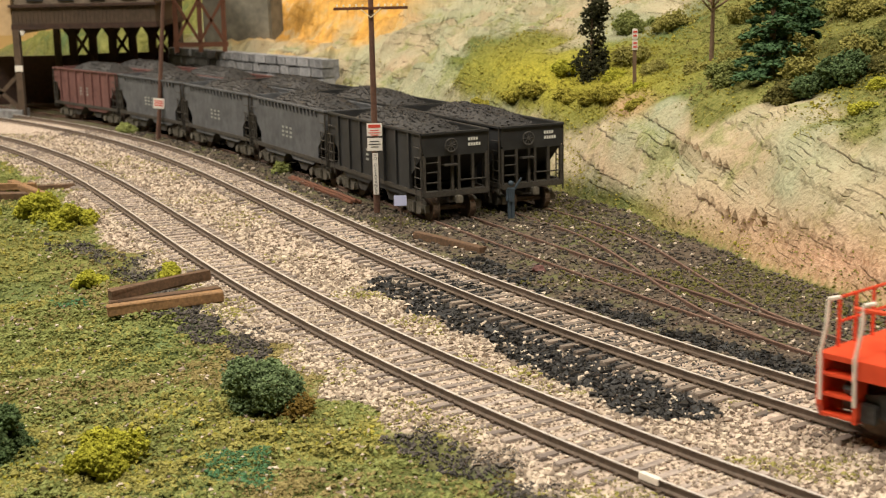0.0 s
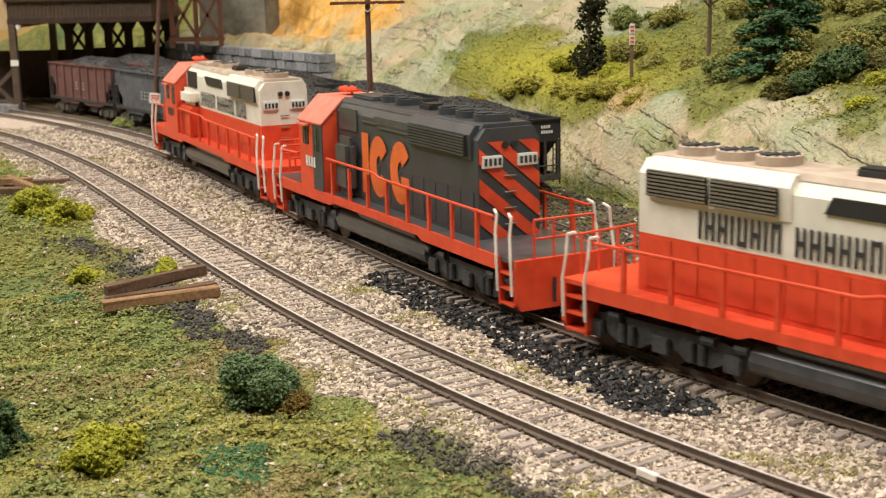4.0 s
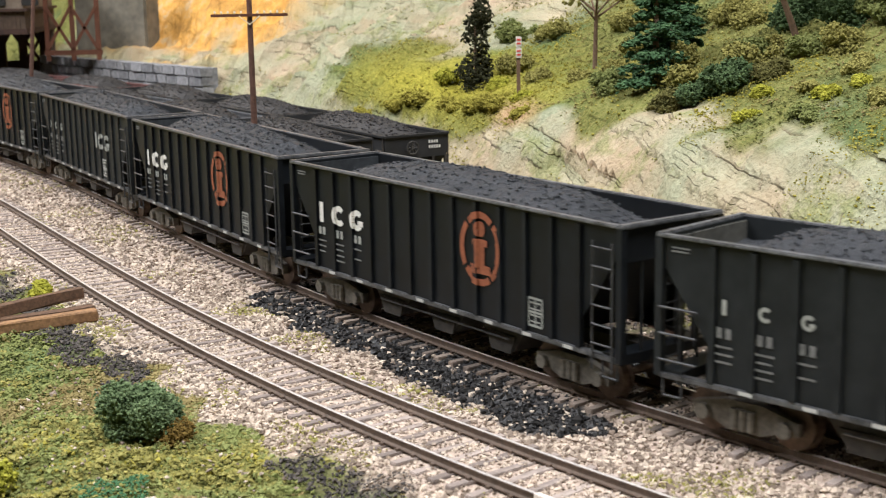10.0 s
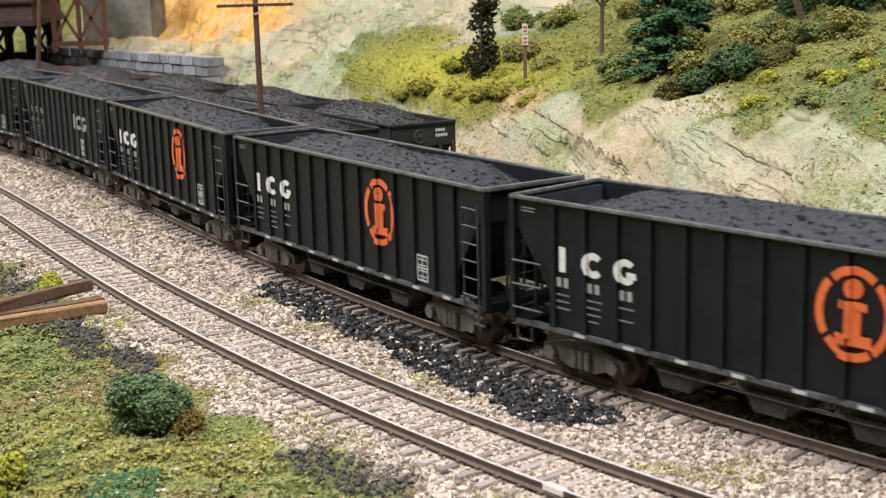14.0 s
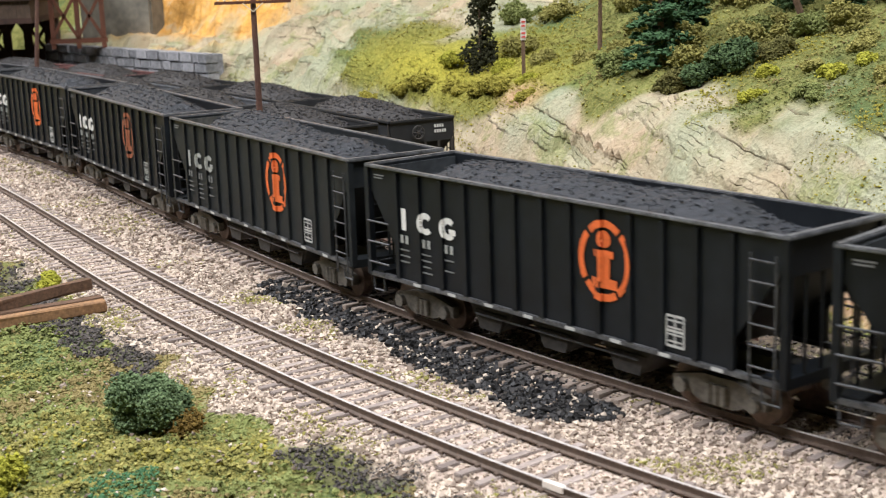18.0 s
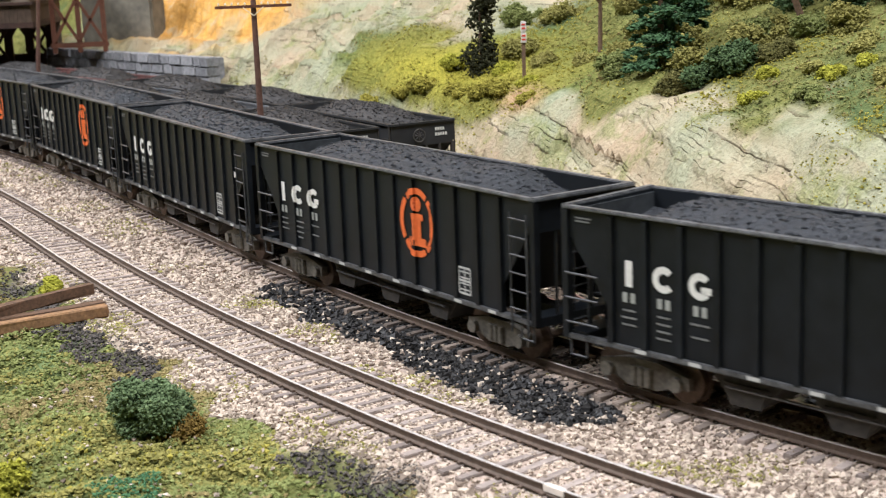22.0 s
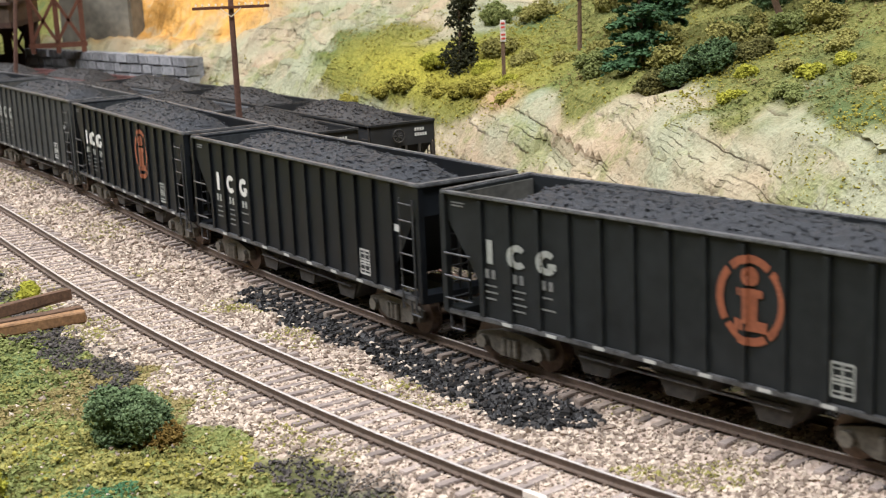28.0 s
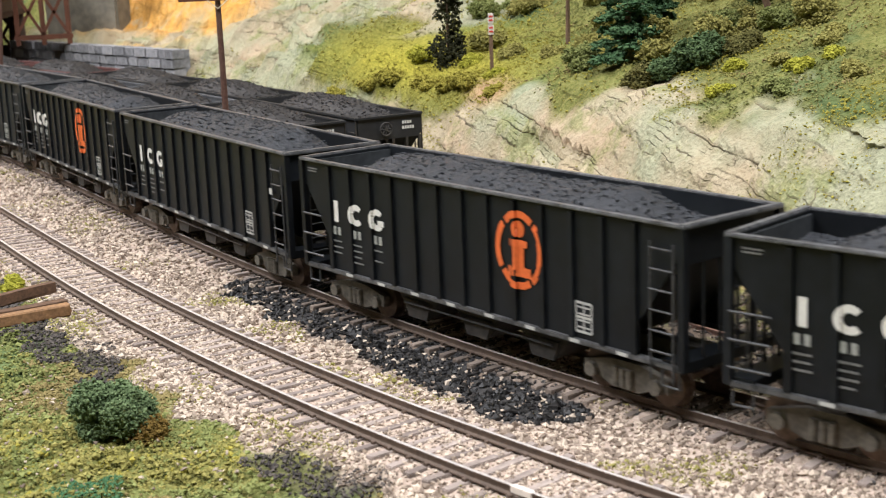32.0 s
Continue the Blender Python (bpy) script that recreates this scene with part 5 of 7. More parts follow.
def diesel(scheme, seed):
    """A six-axle road diesel with a low nose, 229 mm over its pilots. The cab looks along +x."""
    loco = empty("diesel_locomotive")
    white = scheme == "white"
    low = M["orange"] if white else M["grey"]
    high = M["cream"] if white else M["grey"]
    roof = M["grimy"] if white else M["grey"]
    L, DECK, HW = 0.1145, 0.0178, 0.0108
    C0, C1 = 0.0505, 0.0775
    HB = -0.0885 if white else -0.0770
    TOP, SPLIT = 0.0518, 0.0330
    for q in (-1, 1):
        bm = fresh()
        prism(bm, [(-0.0150, 0.0030), (0.0150, 0.0030), (0.0165, 0.0060), (0.0165, DECK), (-0.0165, DECK), (-0.0165, 0.0060)], min(q * L, q * (L - 0.0018)), max(q * L, q * (L - 0.0018)))
        part("pilot", bm, M["orange"], loco)
        for e in (-1, 1):
            bm = fresh()
            a, b = sorted((e * 0.0125, e * 0.0168))
            x0, x1 = sorted((q * (L - 0.0018), q * (L - 0.0115)))
            box(bm, min(q * (L - 0.0105), q * (L - 0.0115)), max(q * (L - 0.0105), q * (L - 0.0115)), a, b, 0.0035, DECK)
            for z in (0.0040, 0.0085, 0.0130):
                box(bm, x0, x1, a, b, z, z + 0.0006)
            part("step_well", bm, M["orange"], loco)
            bm = fresh()
            for x in (L - 0.0016, L - 0.0112):
                pts = [(q * x, e * 0.0172, 0.0075), (q * x, e * 0.0176, 0.0180), (q * (x - 0.0012), e * 0.0172, 0.0245), (q * (x - 0.0012), e * 0.0166, 0.0300), (q * (x - 0.004), e * 0.0160, 0.0308)]
                for p0, p1 in zip(pts[:-1], pts[1:]):
                    rod(bm, p0, p1, 0.00048, 6)
                part("grab_rail", bm, M["grab"], loco, "white painted step grab rail")
                bm = fresh()
            bm.free()
        for yy in (-0.010, -0.0035, 0.0035, 0.010):
            part("end_stanchion", rod(fresh(), (q * (L - 0.001), yy, DECK), (q * (L - 0.001), yy, 0.0290), 0.00042, 6), M["orange"], loco)
        for z in (0.0290, 0.0235):
            part("end_rail", rod(fresh(), (q * (L - 0.001), -0.010, z), (q * (L - 0.001), 0.010, z), 0.00038, 6), M["orange"], loco)
        for e in (-1, 1):
            part("air_hose", rod(fresh(), (q * (L + 0.0006), e * 0.004, 0.012), (q * (L + 0.002), e * 0.0048, 0.005), 0.0006, 6), M["dark"], loco)
        coupler(loco, q * (L - 0.001), q)
        loco_truck(loco, q * 0.0755, q)
    # deck and sills
    bm = fresh()
    box(bm, -L + 0.0018, L - 0.0018, -0.0164, 0.0164, DECK - 0.0012, DECK)
    part("walkway", bm, M["orange"] if white else M["tank"], loco)
    for e in (-1, 1):
        bm = fresh()
        a, b = sorted((e * 0.0160, e * 0.0170))
        slab(bm, [(-L + 0.0115, DECK), (-L + 0.0115, DECK - 0.0042), (-0.045, DECK - 0.0042), (-0.041, DECK - 0.0030), (0.041, DECK - 0.0030), (0.045, DECK - 0.0042), (L - 0.0115, DECK - 0.0042), (L - 0.0115, DECK)], a, b)
        part("side_sill", bm, M["orange"], loco)
        bm = fresh()
        for k in range(9):
            x = -0.088 + k * 0.0185
            if C0 - 0.004 < x:
                continue
            part("stanchion", box(fresh(), x - 0.0007, x + 0.0007, e * 0.0166 - 0.0005, e * 0.0166 + 0.0005, DECK, DECK + 0.0118), M["orange"], loco)
        bm.free()
        bm = fresh()
        rod(bm, (-0.100, e * 0.0166, DECK + 0.0112), (-0.008, e * 0.0166, DECK + 0.0118), 0.00050, 6)
        rod(bm, (-0.008, e * 0.0166, DECK + 0.0118), (-0.002, e * 0.0166, DECK + 0.0130), 0.00050, 6)
        rod(bm, (-0.002, e * 0.0166, DECK + 0.0130), (C0 - 0.003, e * 0.0166, DECK + 0.0130), 0.00050, 6)
        part("handrail", bm, M["orange"], loco)
        bm = fresh()
        rod(bm, (C1 + 0.004, e * 0.0166, DECK + 0.0118), (L - 0.010, e * 0.0166, DECK + 0.0112), 0.00050, 6)
        part("nose_handrail", bm, M["orange"], loco)
    # fuel tank
    bm = fresh()
    half = [(0.0, 0.0042), (0.0100, 0.0042), (0.0128, 0.0048), (0.0146, 0.0062), (0.0153, 0.0083), (0.0147, 0.0105), (0.0130, 0.0124), (0.0110, 0.0132), (0.0, 0.0132)]
    prism(bm, half + [(-y, z) for y, z in half[-2:0:-1]], -0.0430, 0.0430)
    part("fuel_tank", bm, M["tank"], loco)
    for e in (-1, 1):
        bm = fresh()
        rod(bm, (-0.034, e * 0.0125, 0.0140), (0.020, e * 0.0125, 0.0140), 0.0024, 14)
        part("air_reservoir", bm, M["tank"], loco)
    # long hood: lower and upper colour, roof
    bm = fresh()
    box(bm, HB, C0, -HW, HW, DECK, SPLIT)
    part("hood_lower", bm, low, loco)
    bm = fresh()
    prism(bm, [(-HW, SPLIT), (HW, SPLIT), (HW, TOP - 0.0035), (HW - 0.0026, TOP), (-HW + 0.0026, TOP), (-HW, TOP - 0.0035)], HB, C0)
    part("hood_upper", bm, high, loco)
    bm = fresh()
    prism(bm, [(-HW + 0.0020, TOP - 0.0004), (HW - 0.0020, TOP - 0.0004), (HW - 0.0030, TOP + 0.0012), (-HW + 0.0030, TOP + 0.0012)], HB + 0.002, C0 - 0.001)
    part("hood_roof", bm, roof, loco)
    # the flared radiator section towards the rear
    bm = fresh()
    prism(bm, [(-HW - 0.0004, 0.0420), (-HW - 0.0010, TOP - 0.0020), (-HW + 0.0010, TOP + 0.0008), (HW - 0.0010, TOP + 0.0008), (HW + 0.0010, TOP - 0.0020), (HW + 0.0004, 0.0420)], HB + 0.004, HB + 0.054)
    part("radiator_section", bm, high, loco)
    for e in (-1, 1):
        grills = ((-0.0840, -0.0620), (-0.0605, -0.0380)) if white else ((-0.0700, -0.0240),)
        for x0, x1 in grills:
            bm = fresh()
            a, b = sorted((e * (HW + 0.0006), e * (HW + 0.0016)))
            z0, z1 = (0.0430, 0.0495)
            box(bm, x0, x1, a, b, z0, z1)
            g = part("radiator_grille", bm, M["dark"], loco)
            bm = fresh()
            for k in range(7):
                z = z0 + (z1 - z0) * (k + 0.5) / 7
                y = e * (HW + 0.0017)
                box(bm, x0, x1, y - 0.0002, y + 0.0002, z - 0.00022, z + 0.00022)
            part("grille_slats", bm, M["grille"] if white else M["tank"], g)
        for outline in ([(0.0100, 0.0492), (0.0060, 0.0452), (-0.0240, 0.0452), (-0.0215, 0.0492)], [(0.0460, 0.0500), (0.0460, 0.0420), (0.0280, 0.0420), (0.0280, 0.0500)]):
            bm = fresh()
            a, b = sorted((e * HW, e * (HW + 0.0006)))
            slab(bm, outline, a, b)
            part("intake_screen", bm, M["dark"] if white else M["tank"], loco)
        # doors along the hood
        door = None
        for k in range(13):
            x = HB + 0.008 + k * 0.0100
            if door is None:
                bm = fresh()
                a, b = sorted((e * HW, e * (HW + 0.00028)))
                box(bm, -0.0048, 0.0048, a, b, DECK + 0.0015, SPLIT - 0.0008, 0.0001)
                ob = part("hood_door", bm, low, loco)
                door = ob.data
            else:
                ob = new("hood_door", door)
                ob.parent = loco
            ob.location.x = x
        if white:
            bm = fresh()
            rng = random.Random(seed)
            x = 0.0200
            put = lambda x0, x1, z0, z1: flat(bm, *((x0, x1) if e > 0 else (-0.0455 - x0, -0.0455 - x1)), z0, z1, e * (HW + 0.0004))  # noqa: E731
            for w in (1, 2, 2, 1, 2, 2, 1, 2, 0, 2, 2, 2, 2, 2, 2, 2, 0, 2, 2, 2, 2):
                if w:
                    put(x, x - 0.0011, 0.0342, 0.0412)
                if w == 2:
                    put(x - 0.0023, x - 0.0034, 0.0342, 0.0412)
                    zz = rng.choice((0.0342, 0.0369, 0.0398))
                    put(x - 0.0010, x - 0.0024, zz, zz + 0.0012)
                x -= (0.0034, 0.0023, 0.0045)[w]
            tagged(part("side_lettering", bm, M["signblack"], loco, "black painted company lettering as plain bars"), kind="stuff")
            a, b = sorted((e * HW, e * (HW + 0.0048)))
            part("equipment_box", box(fresh(), 0.0240, C0 - 0.0005, a, b, DECK, 0.0330, 0.0008), M["orange"], loco)
            part("blower_housing", box(fresh(), 0.0240, 0.0480, a, b, 0.0332, 0.0418, 0.0022), M["cream"], loco, "white rounded blower housing")
        else:
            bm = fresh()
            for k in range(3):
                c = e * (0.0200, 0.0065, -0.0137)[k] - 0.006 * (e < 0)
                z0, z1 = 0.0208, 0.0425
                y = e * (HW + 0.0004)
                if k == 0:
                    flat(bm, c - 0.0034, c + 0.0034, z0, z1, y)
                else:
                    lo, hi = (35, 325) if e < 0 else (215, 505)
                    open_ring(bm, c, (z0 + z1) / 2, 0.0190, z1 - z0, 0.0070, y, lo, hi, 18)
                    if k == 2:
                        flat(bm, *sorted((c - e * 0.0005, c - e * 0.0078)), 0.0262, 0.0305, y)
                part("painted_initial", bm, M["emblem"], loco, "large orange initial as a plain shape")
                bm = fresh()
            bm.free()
            bm = fresh()
            a, b = sorted((e * HW, e * (HW + 0.0048)))
            part("blower_housing", box(bm, 0.0265, 0.0430, a, b, DECK + 0.0010, 0.0400, 0.0030), M["tank"], loco, "rounded grey blower housing")
            # hood ledge in lighter grey, its highlight line put into the colour
            part("hood_ledge", box(fresh(), -0.0360, 0.0220, *sorted((e * HW, e * (HW + 0.0006))), 0.0462, 0.0467), M["tank"], loco)
    # rear end of the hood
    for e in (-1, 1):
        nb = part("rear_number_board", box(fresh(), HB - 0.0012, HB, e * 0.0062 - 0.0035, e * 0.0062 + 0.0035, 0.0398, 0.0436, 0.0002), M["board"], loco, "white number board")
        bm = fresh()
        for k in range(4):
            yy = e * 0.0062 - 0.0024 + k * 0.0016
            box(bm, HB - 0.0014, HB - 0.0012, yy - 0.0005, yy + 0.0005, 0.0406, 0.0428)
        tagged(part("number_bars", bm, M["signblack"], nb), kind="stuff")
    bm = fresh()
    for y in (-0.0016, 0.0016):
        rod(bm, (HB - 0.001, y, 0.0466), (HB + 0.001, y, 0.0466), 0.0011, 10)
    part("rear_headlight", bm, M["dark"], loco)
    for k in range(4):
        part("rear_grab", rod(fresh(), (HB - 0.0008, -0.002, 0.022 + k * 0.005), (HB - 0.0008, 0.002, 0.022 + k * 0.005), 0.0003, 5), M["grille"], loco)
    if not white:
        bm = fresh()
        for k in range(6):
            ys = [HW - 0.0002 - (2 * HW - 0.0004) * i / 14 for i in range(15)]
            lo = [min(max(0.0230 + k * 0.0092 - 0.85 * (HW - y), DECK), TOP - 0.0040) for y in ys]
            hi = [min(max(0.0278 + k * 0.0092 - 0.85 * (HW - y), DECK), TOP - 0.0040) for y in ys]
            for i in range(14):
                if hi[i] - lo[i] > 1e-5 or hi[i + 1] - lo[i + 1] > 1e-5:
                    bm.faces.new([bm.verts.new((HB - 0.0004, y, z)) for y, z in ((ys[i], lo[i]), (ys[i + 1], lo[i + 1]), (ys[i + 1], hi[i + 1]), (ys[i], hi[i]))])
        part("rear_stripes", bm, M["orange"], loco, "diagonal orange stripes on the grey rear end")
    # roof gear
    for x in (HB + 0.012, HB + 0.026, HB + 0.040, 0.004, 0.018):
        bm = fresh()
        rod(bm, (x, 0, TOP + 0.0010), (x, 0, TOP + 0.0034), 0.0060 if x < 0 else 0.0050, 24)
        f = part("roof_fan", bm, roof, loco)
        bm = fresh()
        for k in range(6):
            a = radians(k * 30)
            r = 0.0052 if x < 0 else 0.0043
            rod(bm, (x - r * math.cos(a), -r * math.sin(a), TOP + 0.0036), (x + r * math.cos(a), r * math.sin(a), TOP + 0.0036), 0.0002, 4)
        tagged(part("fan_guard", bm, M["dark"], f), kind="stuff")
    bm = fresh()
    box(bm, 0.024, 0.046, -0.006, 0.006, TOP + 0.0008, TOP + 0.0026, 0.0006)
    part("dynamic_brake_hatch", bm, roof, loco)
    bm = fresh()
    box(bm, -0.022, -0.012, -0.003, 0.003, TOP, TOP + 0.0032, 0.0006)
    part("exhaust_outlet", bm, M["dark"], loco)
    # cab
    CW, CT = 0.0170, 0.0514
    cabm = M["orange"]
    bm = fresh()
    prism(bm, [(-CW, DECK), (CW, DECK), (CW, 0.0433), (0.0080, CT), (-0.0080, CT), (-CW, 0.0433)], C0, C1)
    part("cab", bm, cabm, loco)
    bm = fresh()
    prism(bm, [(-CW - 0.0006, 0.0429), (-0.0083, CT + 0.0003), (0.0083, CT + 0.0003), (CW + 0.0006, 0.0429), (CW + 0.0006, 0.0435), (0.0085, CT + 0.0011), (-0.0085, CT + 0.0011), (-CW - 0.0006, 0.0435)], C0 - 0.0006, C1 + 0.0008)
    part("cab_roof", bm, M["orange_top"], loco, "lighter orange cab roof")
    for e in (-1, 1):
        if not white:
            part("cab_rear_panel", slab(fresh(), [(C0 - 0.0003, DECK + 0.0002), (C0 + 0.0108, DECK + 0.0002), (C0 + 0.0108, 0.0426), (C0 - 0.0003, 0.0426)], *sorted((e * (CW - 0.0001), e * (CW + 0.00025)))), M["grey"], loco, "dark grey rear half of the cab side")
        for x0, x1, z0, z1 in ((C0 + 0.0030, C0 + 0.0095, 0.0325, 0.0418), (C1 - 0.0112, C1 - 0.0050, 0.0345, 0.0412)):
            bm = fresh()
            a, b = sorted((e * (CW - 0.0002), e * (CW + 0.0004)))
            box(bm, x0, x1, a, b, z0, z1, 0.0002)
            w = part("side_window", bm, M["glass"], loco)
            bm = fresh()
            xm = (x0 + x1) / 2
            y = e * (CW + 0.0005)
            box(bm, xm - 0.0002, xm + 0.0002, y - 0.0002, y + 0.0002, z0, z1)
            part("window_frame", bm, M["grille"], w)
        bm = fresh()
        a, b = sorted((e * CW, e * (CW + 0.0022)))
        slab(bm, [(C1 - 0.0125, 0.0418), (C1 - 0.0038, 0.0418), (C1 - 0.0038, 0.0424), (C1 - 0.0125, 0.0424)], a, b)
        part("sun_visor", bm, M["orange_top"], loco)
        bm = fresh()
        for k in range(4):
            x = C0 + 0.0090 + k * 0.0030
            flat(bm, x - 0.0010, x + 0.0010, 0.0262, 0.0302, e * (CW + 0.0004))
        tagged(part("cab_number", bm, M["signblack"] if white else M["white"], loco, "painted cab number as plain bars"), kind="stuff")
        for yy, z0, z1 in ((e * 0.0042, 0.0388, 0.0446), (e * 0.0125, 0.0365, 0.0432)):
            part("windshield", box(fresh(), C1, C1 + 0.0006, yy - 0.0032, yy + 0.0032, z0, z1, 0.0002), M["glass"], loco)
        bm = fresh()
        box(bm, C1, C1 + 0.0008, e * 0.0065 - 0.0032, e * 0.0065 + 0.0032, 0.0460, 0.0490, 0.0002)
        nb = part("front_number_board", bm, M["board"], loco, "white number board")
        bm = fresh()
        for k in range(4):
            yy = e * 0.0065 - 0.0022 + k * 0.00147
            box(bm, C1 + 0.0008, C1 + 0.0010, yy - 0.0005, yy + 0.0005, 0.0467, 0.0483)
        tagged(part("number_bars", bm, M["signblack"], nb), kind="stuff")
    # nose
    bm = fresh()
    prism(bm, [(-0.0100, DECK), (0.0100, DECK), (0.0100, 0.0360), (0.0085, 0.0378), (-0.0085, 0.0378), (-0.0100, 0.0360)], C1, 0.0970)
    part("nose", bm, cabm, loco)
    bm = fresh()
    rod(bm, (0.0970, 0, 0.0335), (0.0980, 0, 0.0335), 0.0013, 12)
    part("nose_badge", rod(fresh(), (0.0970, 0.0, 0.0255), (0.0974, 0.0, 0.0255), 0.0022, 16), M["white"], loco, "small white painted nose badge")
    part("nose_headlight", bm, M["lens"], loco)
    bm = fresh()
    rod(bm, (C0 + 0.012, 0.0, CT), (C0 + 0.012, 0.0, CT + 0.0030), 0.0006, 6)
    for yy, x1 in ((-0.0022, 0.006), (0.0, 0.008), (0.0022, 0.006)):
        rod(bm, (C0 + 0.012, yy, CT + 0.0030), (C0 + 0.012 + x1, yy, CT + 0.0032), 0.0005, 8, 0.0012)
    box(bm, C0 + 0.0095, C0 + 0.0145, -0.003, 0.003, CT + 0.0024, CT + 0.0032)
    part("air_horn", bm, M["orange"], loco)
    bm = fresh()
    rod(bm, (C0 + 0.004, -0.005, CT), (C0 + 0.004, -0.005, CT + 0.0025), 0.0009, 8)
    part("beacon", bm, M["lens"], loco)
    # these engines are 65 ft over couplers: draw the lengths in, but not the trucks
    squeeze = 0.89 if white else 0.87
    for o in loco.children:
        o.location.x *= squeeze
        if o.data:
            if not o.data.get("drawn_in"):
                o.data.transform(Matrix.Diagonal((squeeze, 1, 1, 1)))
                o.data["drawn_in"] = 1
            for q in o.children:
                q.data.transform(Matrix.Diagonal((squeeze, 1, 1, 1)))
    return loco


# ---- parked coal hoppers in the yard ----
def stand(ob, line, s, half, turned=False, z=-0.0022):
    ob.matrix_world = Matrix.Translation((0, 0, z)) @ on_track(line, s, half, turned)
    return ob


def on_track(line, s, half, turned=False):
    """The pose of a car whose bolsters stand on the line, half the way before and behind s."""
    a, b = line.at(s + half), line.at(s - half)
    m, d = (a + b) / 2, a - b
    return pose(m[0], m[1], 0.0, 0, 0, math.degrees(math.atan2(d[1], d[0])) + (180 if turned else 0))


def parked():
    black = old_hopper(M["oldblack"], 301)
    dusty = old_hopper(M["dusty"], 302, False)
    red = old_hopper(M["boxcar"], 303)
    group = "hoppers parked in the yard"
    s0 = 0.2325
    rows_a = [(black, 0), (dusty, 1), (dusty, 2), (dusty, 3), (red, 4)]
    used = set()
    for line, rows, first in ((YARD_A, rows_a, s0), (YARD_B, [(black, 0), (black, 1), (black, 2), (red, 3), (red, 4)], 0.2400)):
        for proto, k in rows:
            ob = proto if proto.name not in used else copy_thing(proto, pose(0, 0, 0))
            used.add(proto.name)
            stand(ob, line, first + 0.1115 * k, 0.0375, True)
            words = {"old_hopper_car": "old black two-bay hopper heaped with coal", "old_hopper_car.001": "dusty grey two-bay hopper heaped with coal", "old_hopper_car.002": "faded oxide red two-bay hopper car"}[proto.name]
            tagged(ob, words, "hopper car", group)


parked()


# ---- poles and signs ----
def utility_pole(x, y, top, lean, arms, label):
    p = empty("utility_pole", pose(x, y, BED, 0, lean, 0))
    bm = fresh()
    rod(bm, (0, 0, -0.002), (0, 0, top), 0.0015, 12, 0.0011)
    part("pole", bm, M["pole"], p)
    if arms:
        z = 0.0885
        bm = fresh()
        box(bm, -0.0158, 0.0158, -0.0022, -0.0012, z - 0.0006, z + 0.0006, 0.0001)
        part("crossarm", bm, M["tower_red"], p)
        for e in (-1, 1):
            bm = fresh()
            beam(bm, (e * 0.0042, -0.0022, z - 0.0003), (0, -0.0018, z - 0.0038), 0.0003, 0.0004)
            part("brace", bm, M["insul"], p)
            for k in range(5):
                bm = fresh()
                xx = e * (0.0034 + k * 0.0027)
                rod(bm, (xx, -0.0017, z + 0.0006), (xx, -0.0017, z + 0.0010), 0.0002, 6)
                rod(bm, (xx, -0.0017, z + 0.0010), (xx, -0.0017, z + 0.0018), 0.0005, 8, 0.0003)
                part("insulator", bm, M["insul"], p)
    return tagged(p, label, "utility pole")


def words(parent, text, size, m, mat, name="lettering"):
    cu = bpy.data.curves.new(name, "FONT")
    cu.body, cu.size, cu.align_x, cu.align_y = text, size, "CENTER", "CENTER"
    tmp = bpy.data.objects.new(name, cu)
    me = bpy.data.meshes.new_from_object(tmp)
    bpy.data.objects.remove(tmp)
    me.transform(m)
    me.materials.append(mat)
    ob = new(name, me)
    ob.parent = parent
    return ob


FACE = pose(0, 0, 0, 90, 0, 0)


def plate(bm, w, h, z, y=-0.0020, t=0.0003):
    return box(bm, -w / 2, w / 2, y, y + t, z - h / 2, z + h / 2, 0.00008)


pole_a = utility_pole(-0.0286, 0.590, 0.0965, 0, True, "red-brown wooden utility pole with crossarm, insulators and signs")
for name, w, h, z, head in (("danger_sign", 0.0066, 0.0056, 0.0367, "signred"), ("notice_sign", 0.0066, 0.0056, 0.0303, "signblack")):
    bm = plate(fresh(), w, h, z)
    sg = part(name, bm, M["signwhite"], pole_a, "small white warning sign")
    bm = fresh()
    if head == "signred":
        box(bm, -w * 0.40, w * 0.40, -0.0021, -0.0020, z + 0.0008, z + 0.0022)
    for r in range(3):
        ww = w * (0.30, 0.38, 0.25)[r]
        zz = z - 0.0003 - r * 0.0010 if head == "signred" else z + 0.0013 - r * 0.0012
        box(bm, -ww, ww, -0.0021, -0.0020, zz - 0.0002, zz + 0.0002)
    tagged(part("printed_bars", bm, M[head], sg), kind="stuff")
bm = plate(fresh(), 0.0024, 0.0182, 0.0174)
board = part("clearance_board", bm, M["signwhite"], pole_a, "narrow upright clearance warning board")
for k, ch in enumerate("NO CLEARANCE"):
    if ch != " ":
        words(board, ch, 0.0019, pose(0, -0.00212, 0.0256 - k * 0.00148) @ FACE, M["signblack"])

pole_b = utility_pole(-0.1822, 0.876, 0.115, 5.6, False, "leaning red-brown wooden pole with a small red sign")
bm = plate(fresh(), 0.0072, 0.0066, 0.0236)
sg = part("small_sign", bm, M["signwhite"], pole_b, "white sign with red print")
bm = fresh()
for r in range(3):
    box(bm, -0.0028, 0.0028, -0.0021, -0.0020, 0.0248 - r * 0.0014, 0.0256 - r * 0.0014)
tagged(part("printed_bars", bm, M["signred"], sg), kind="stuff")

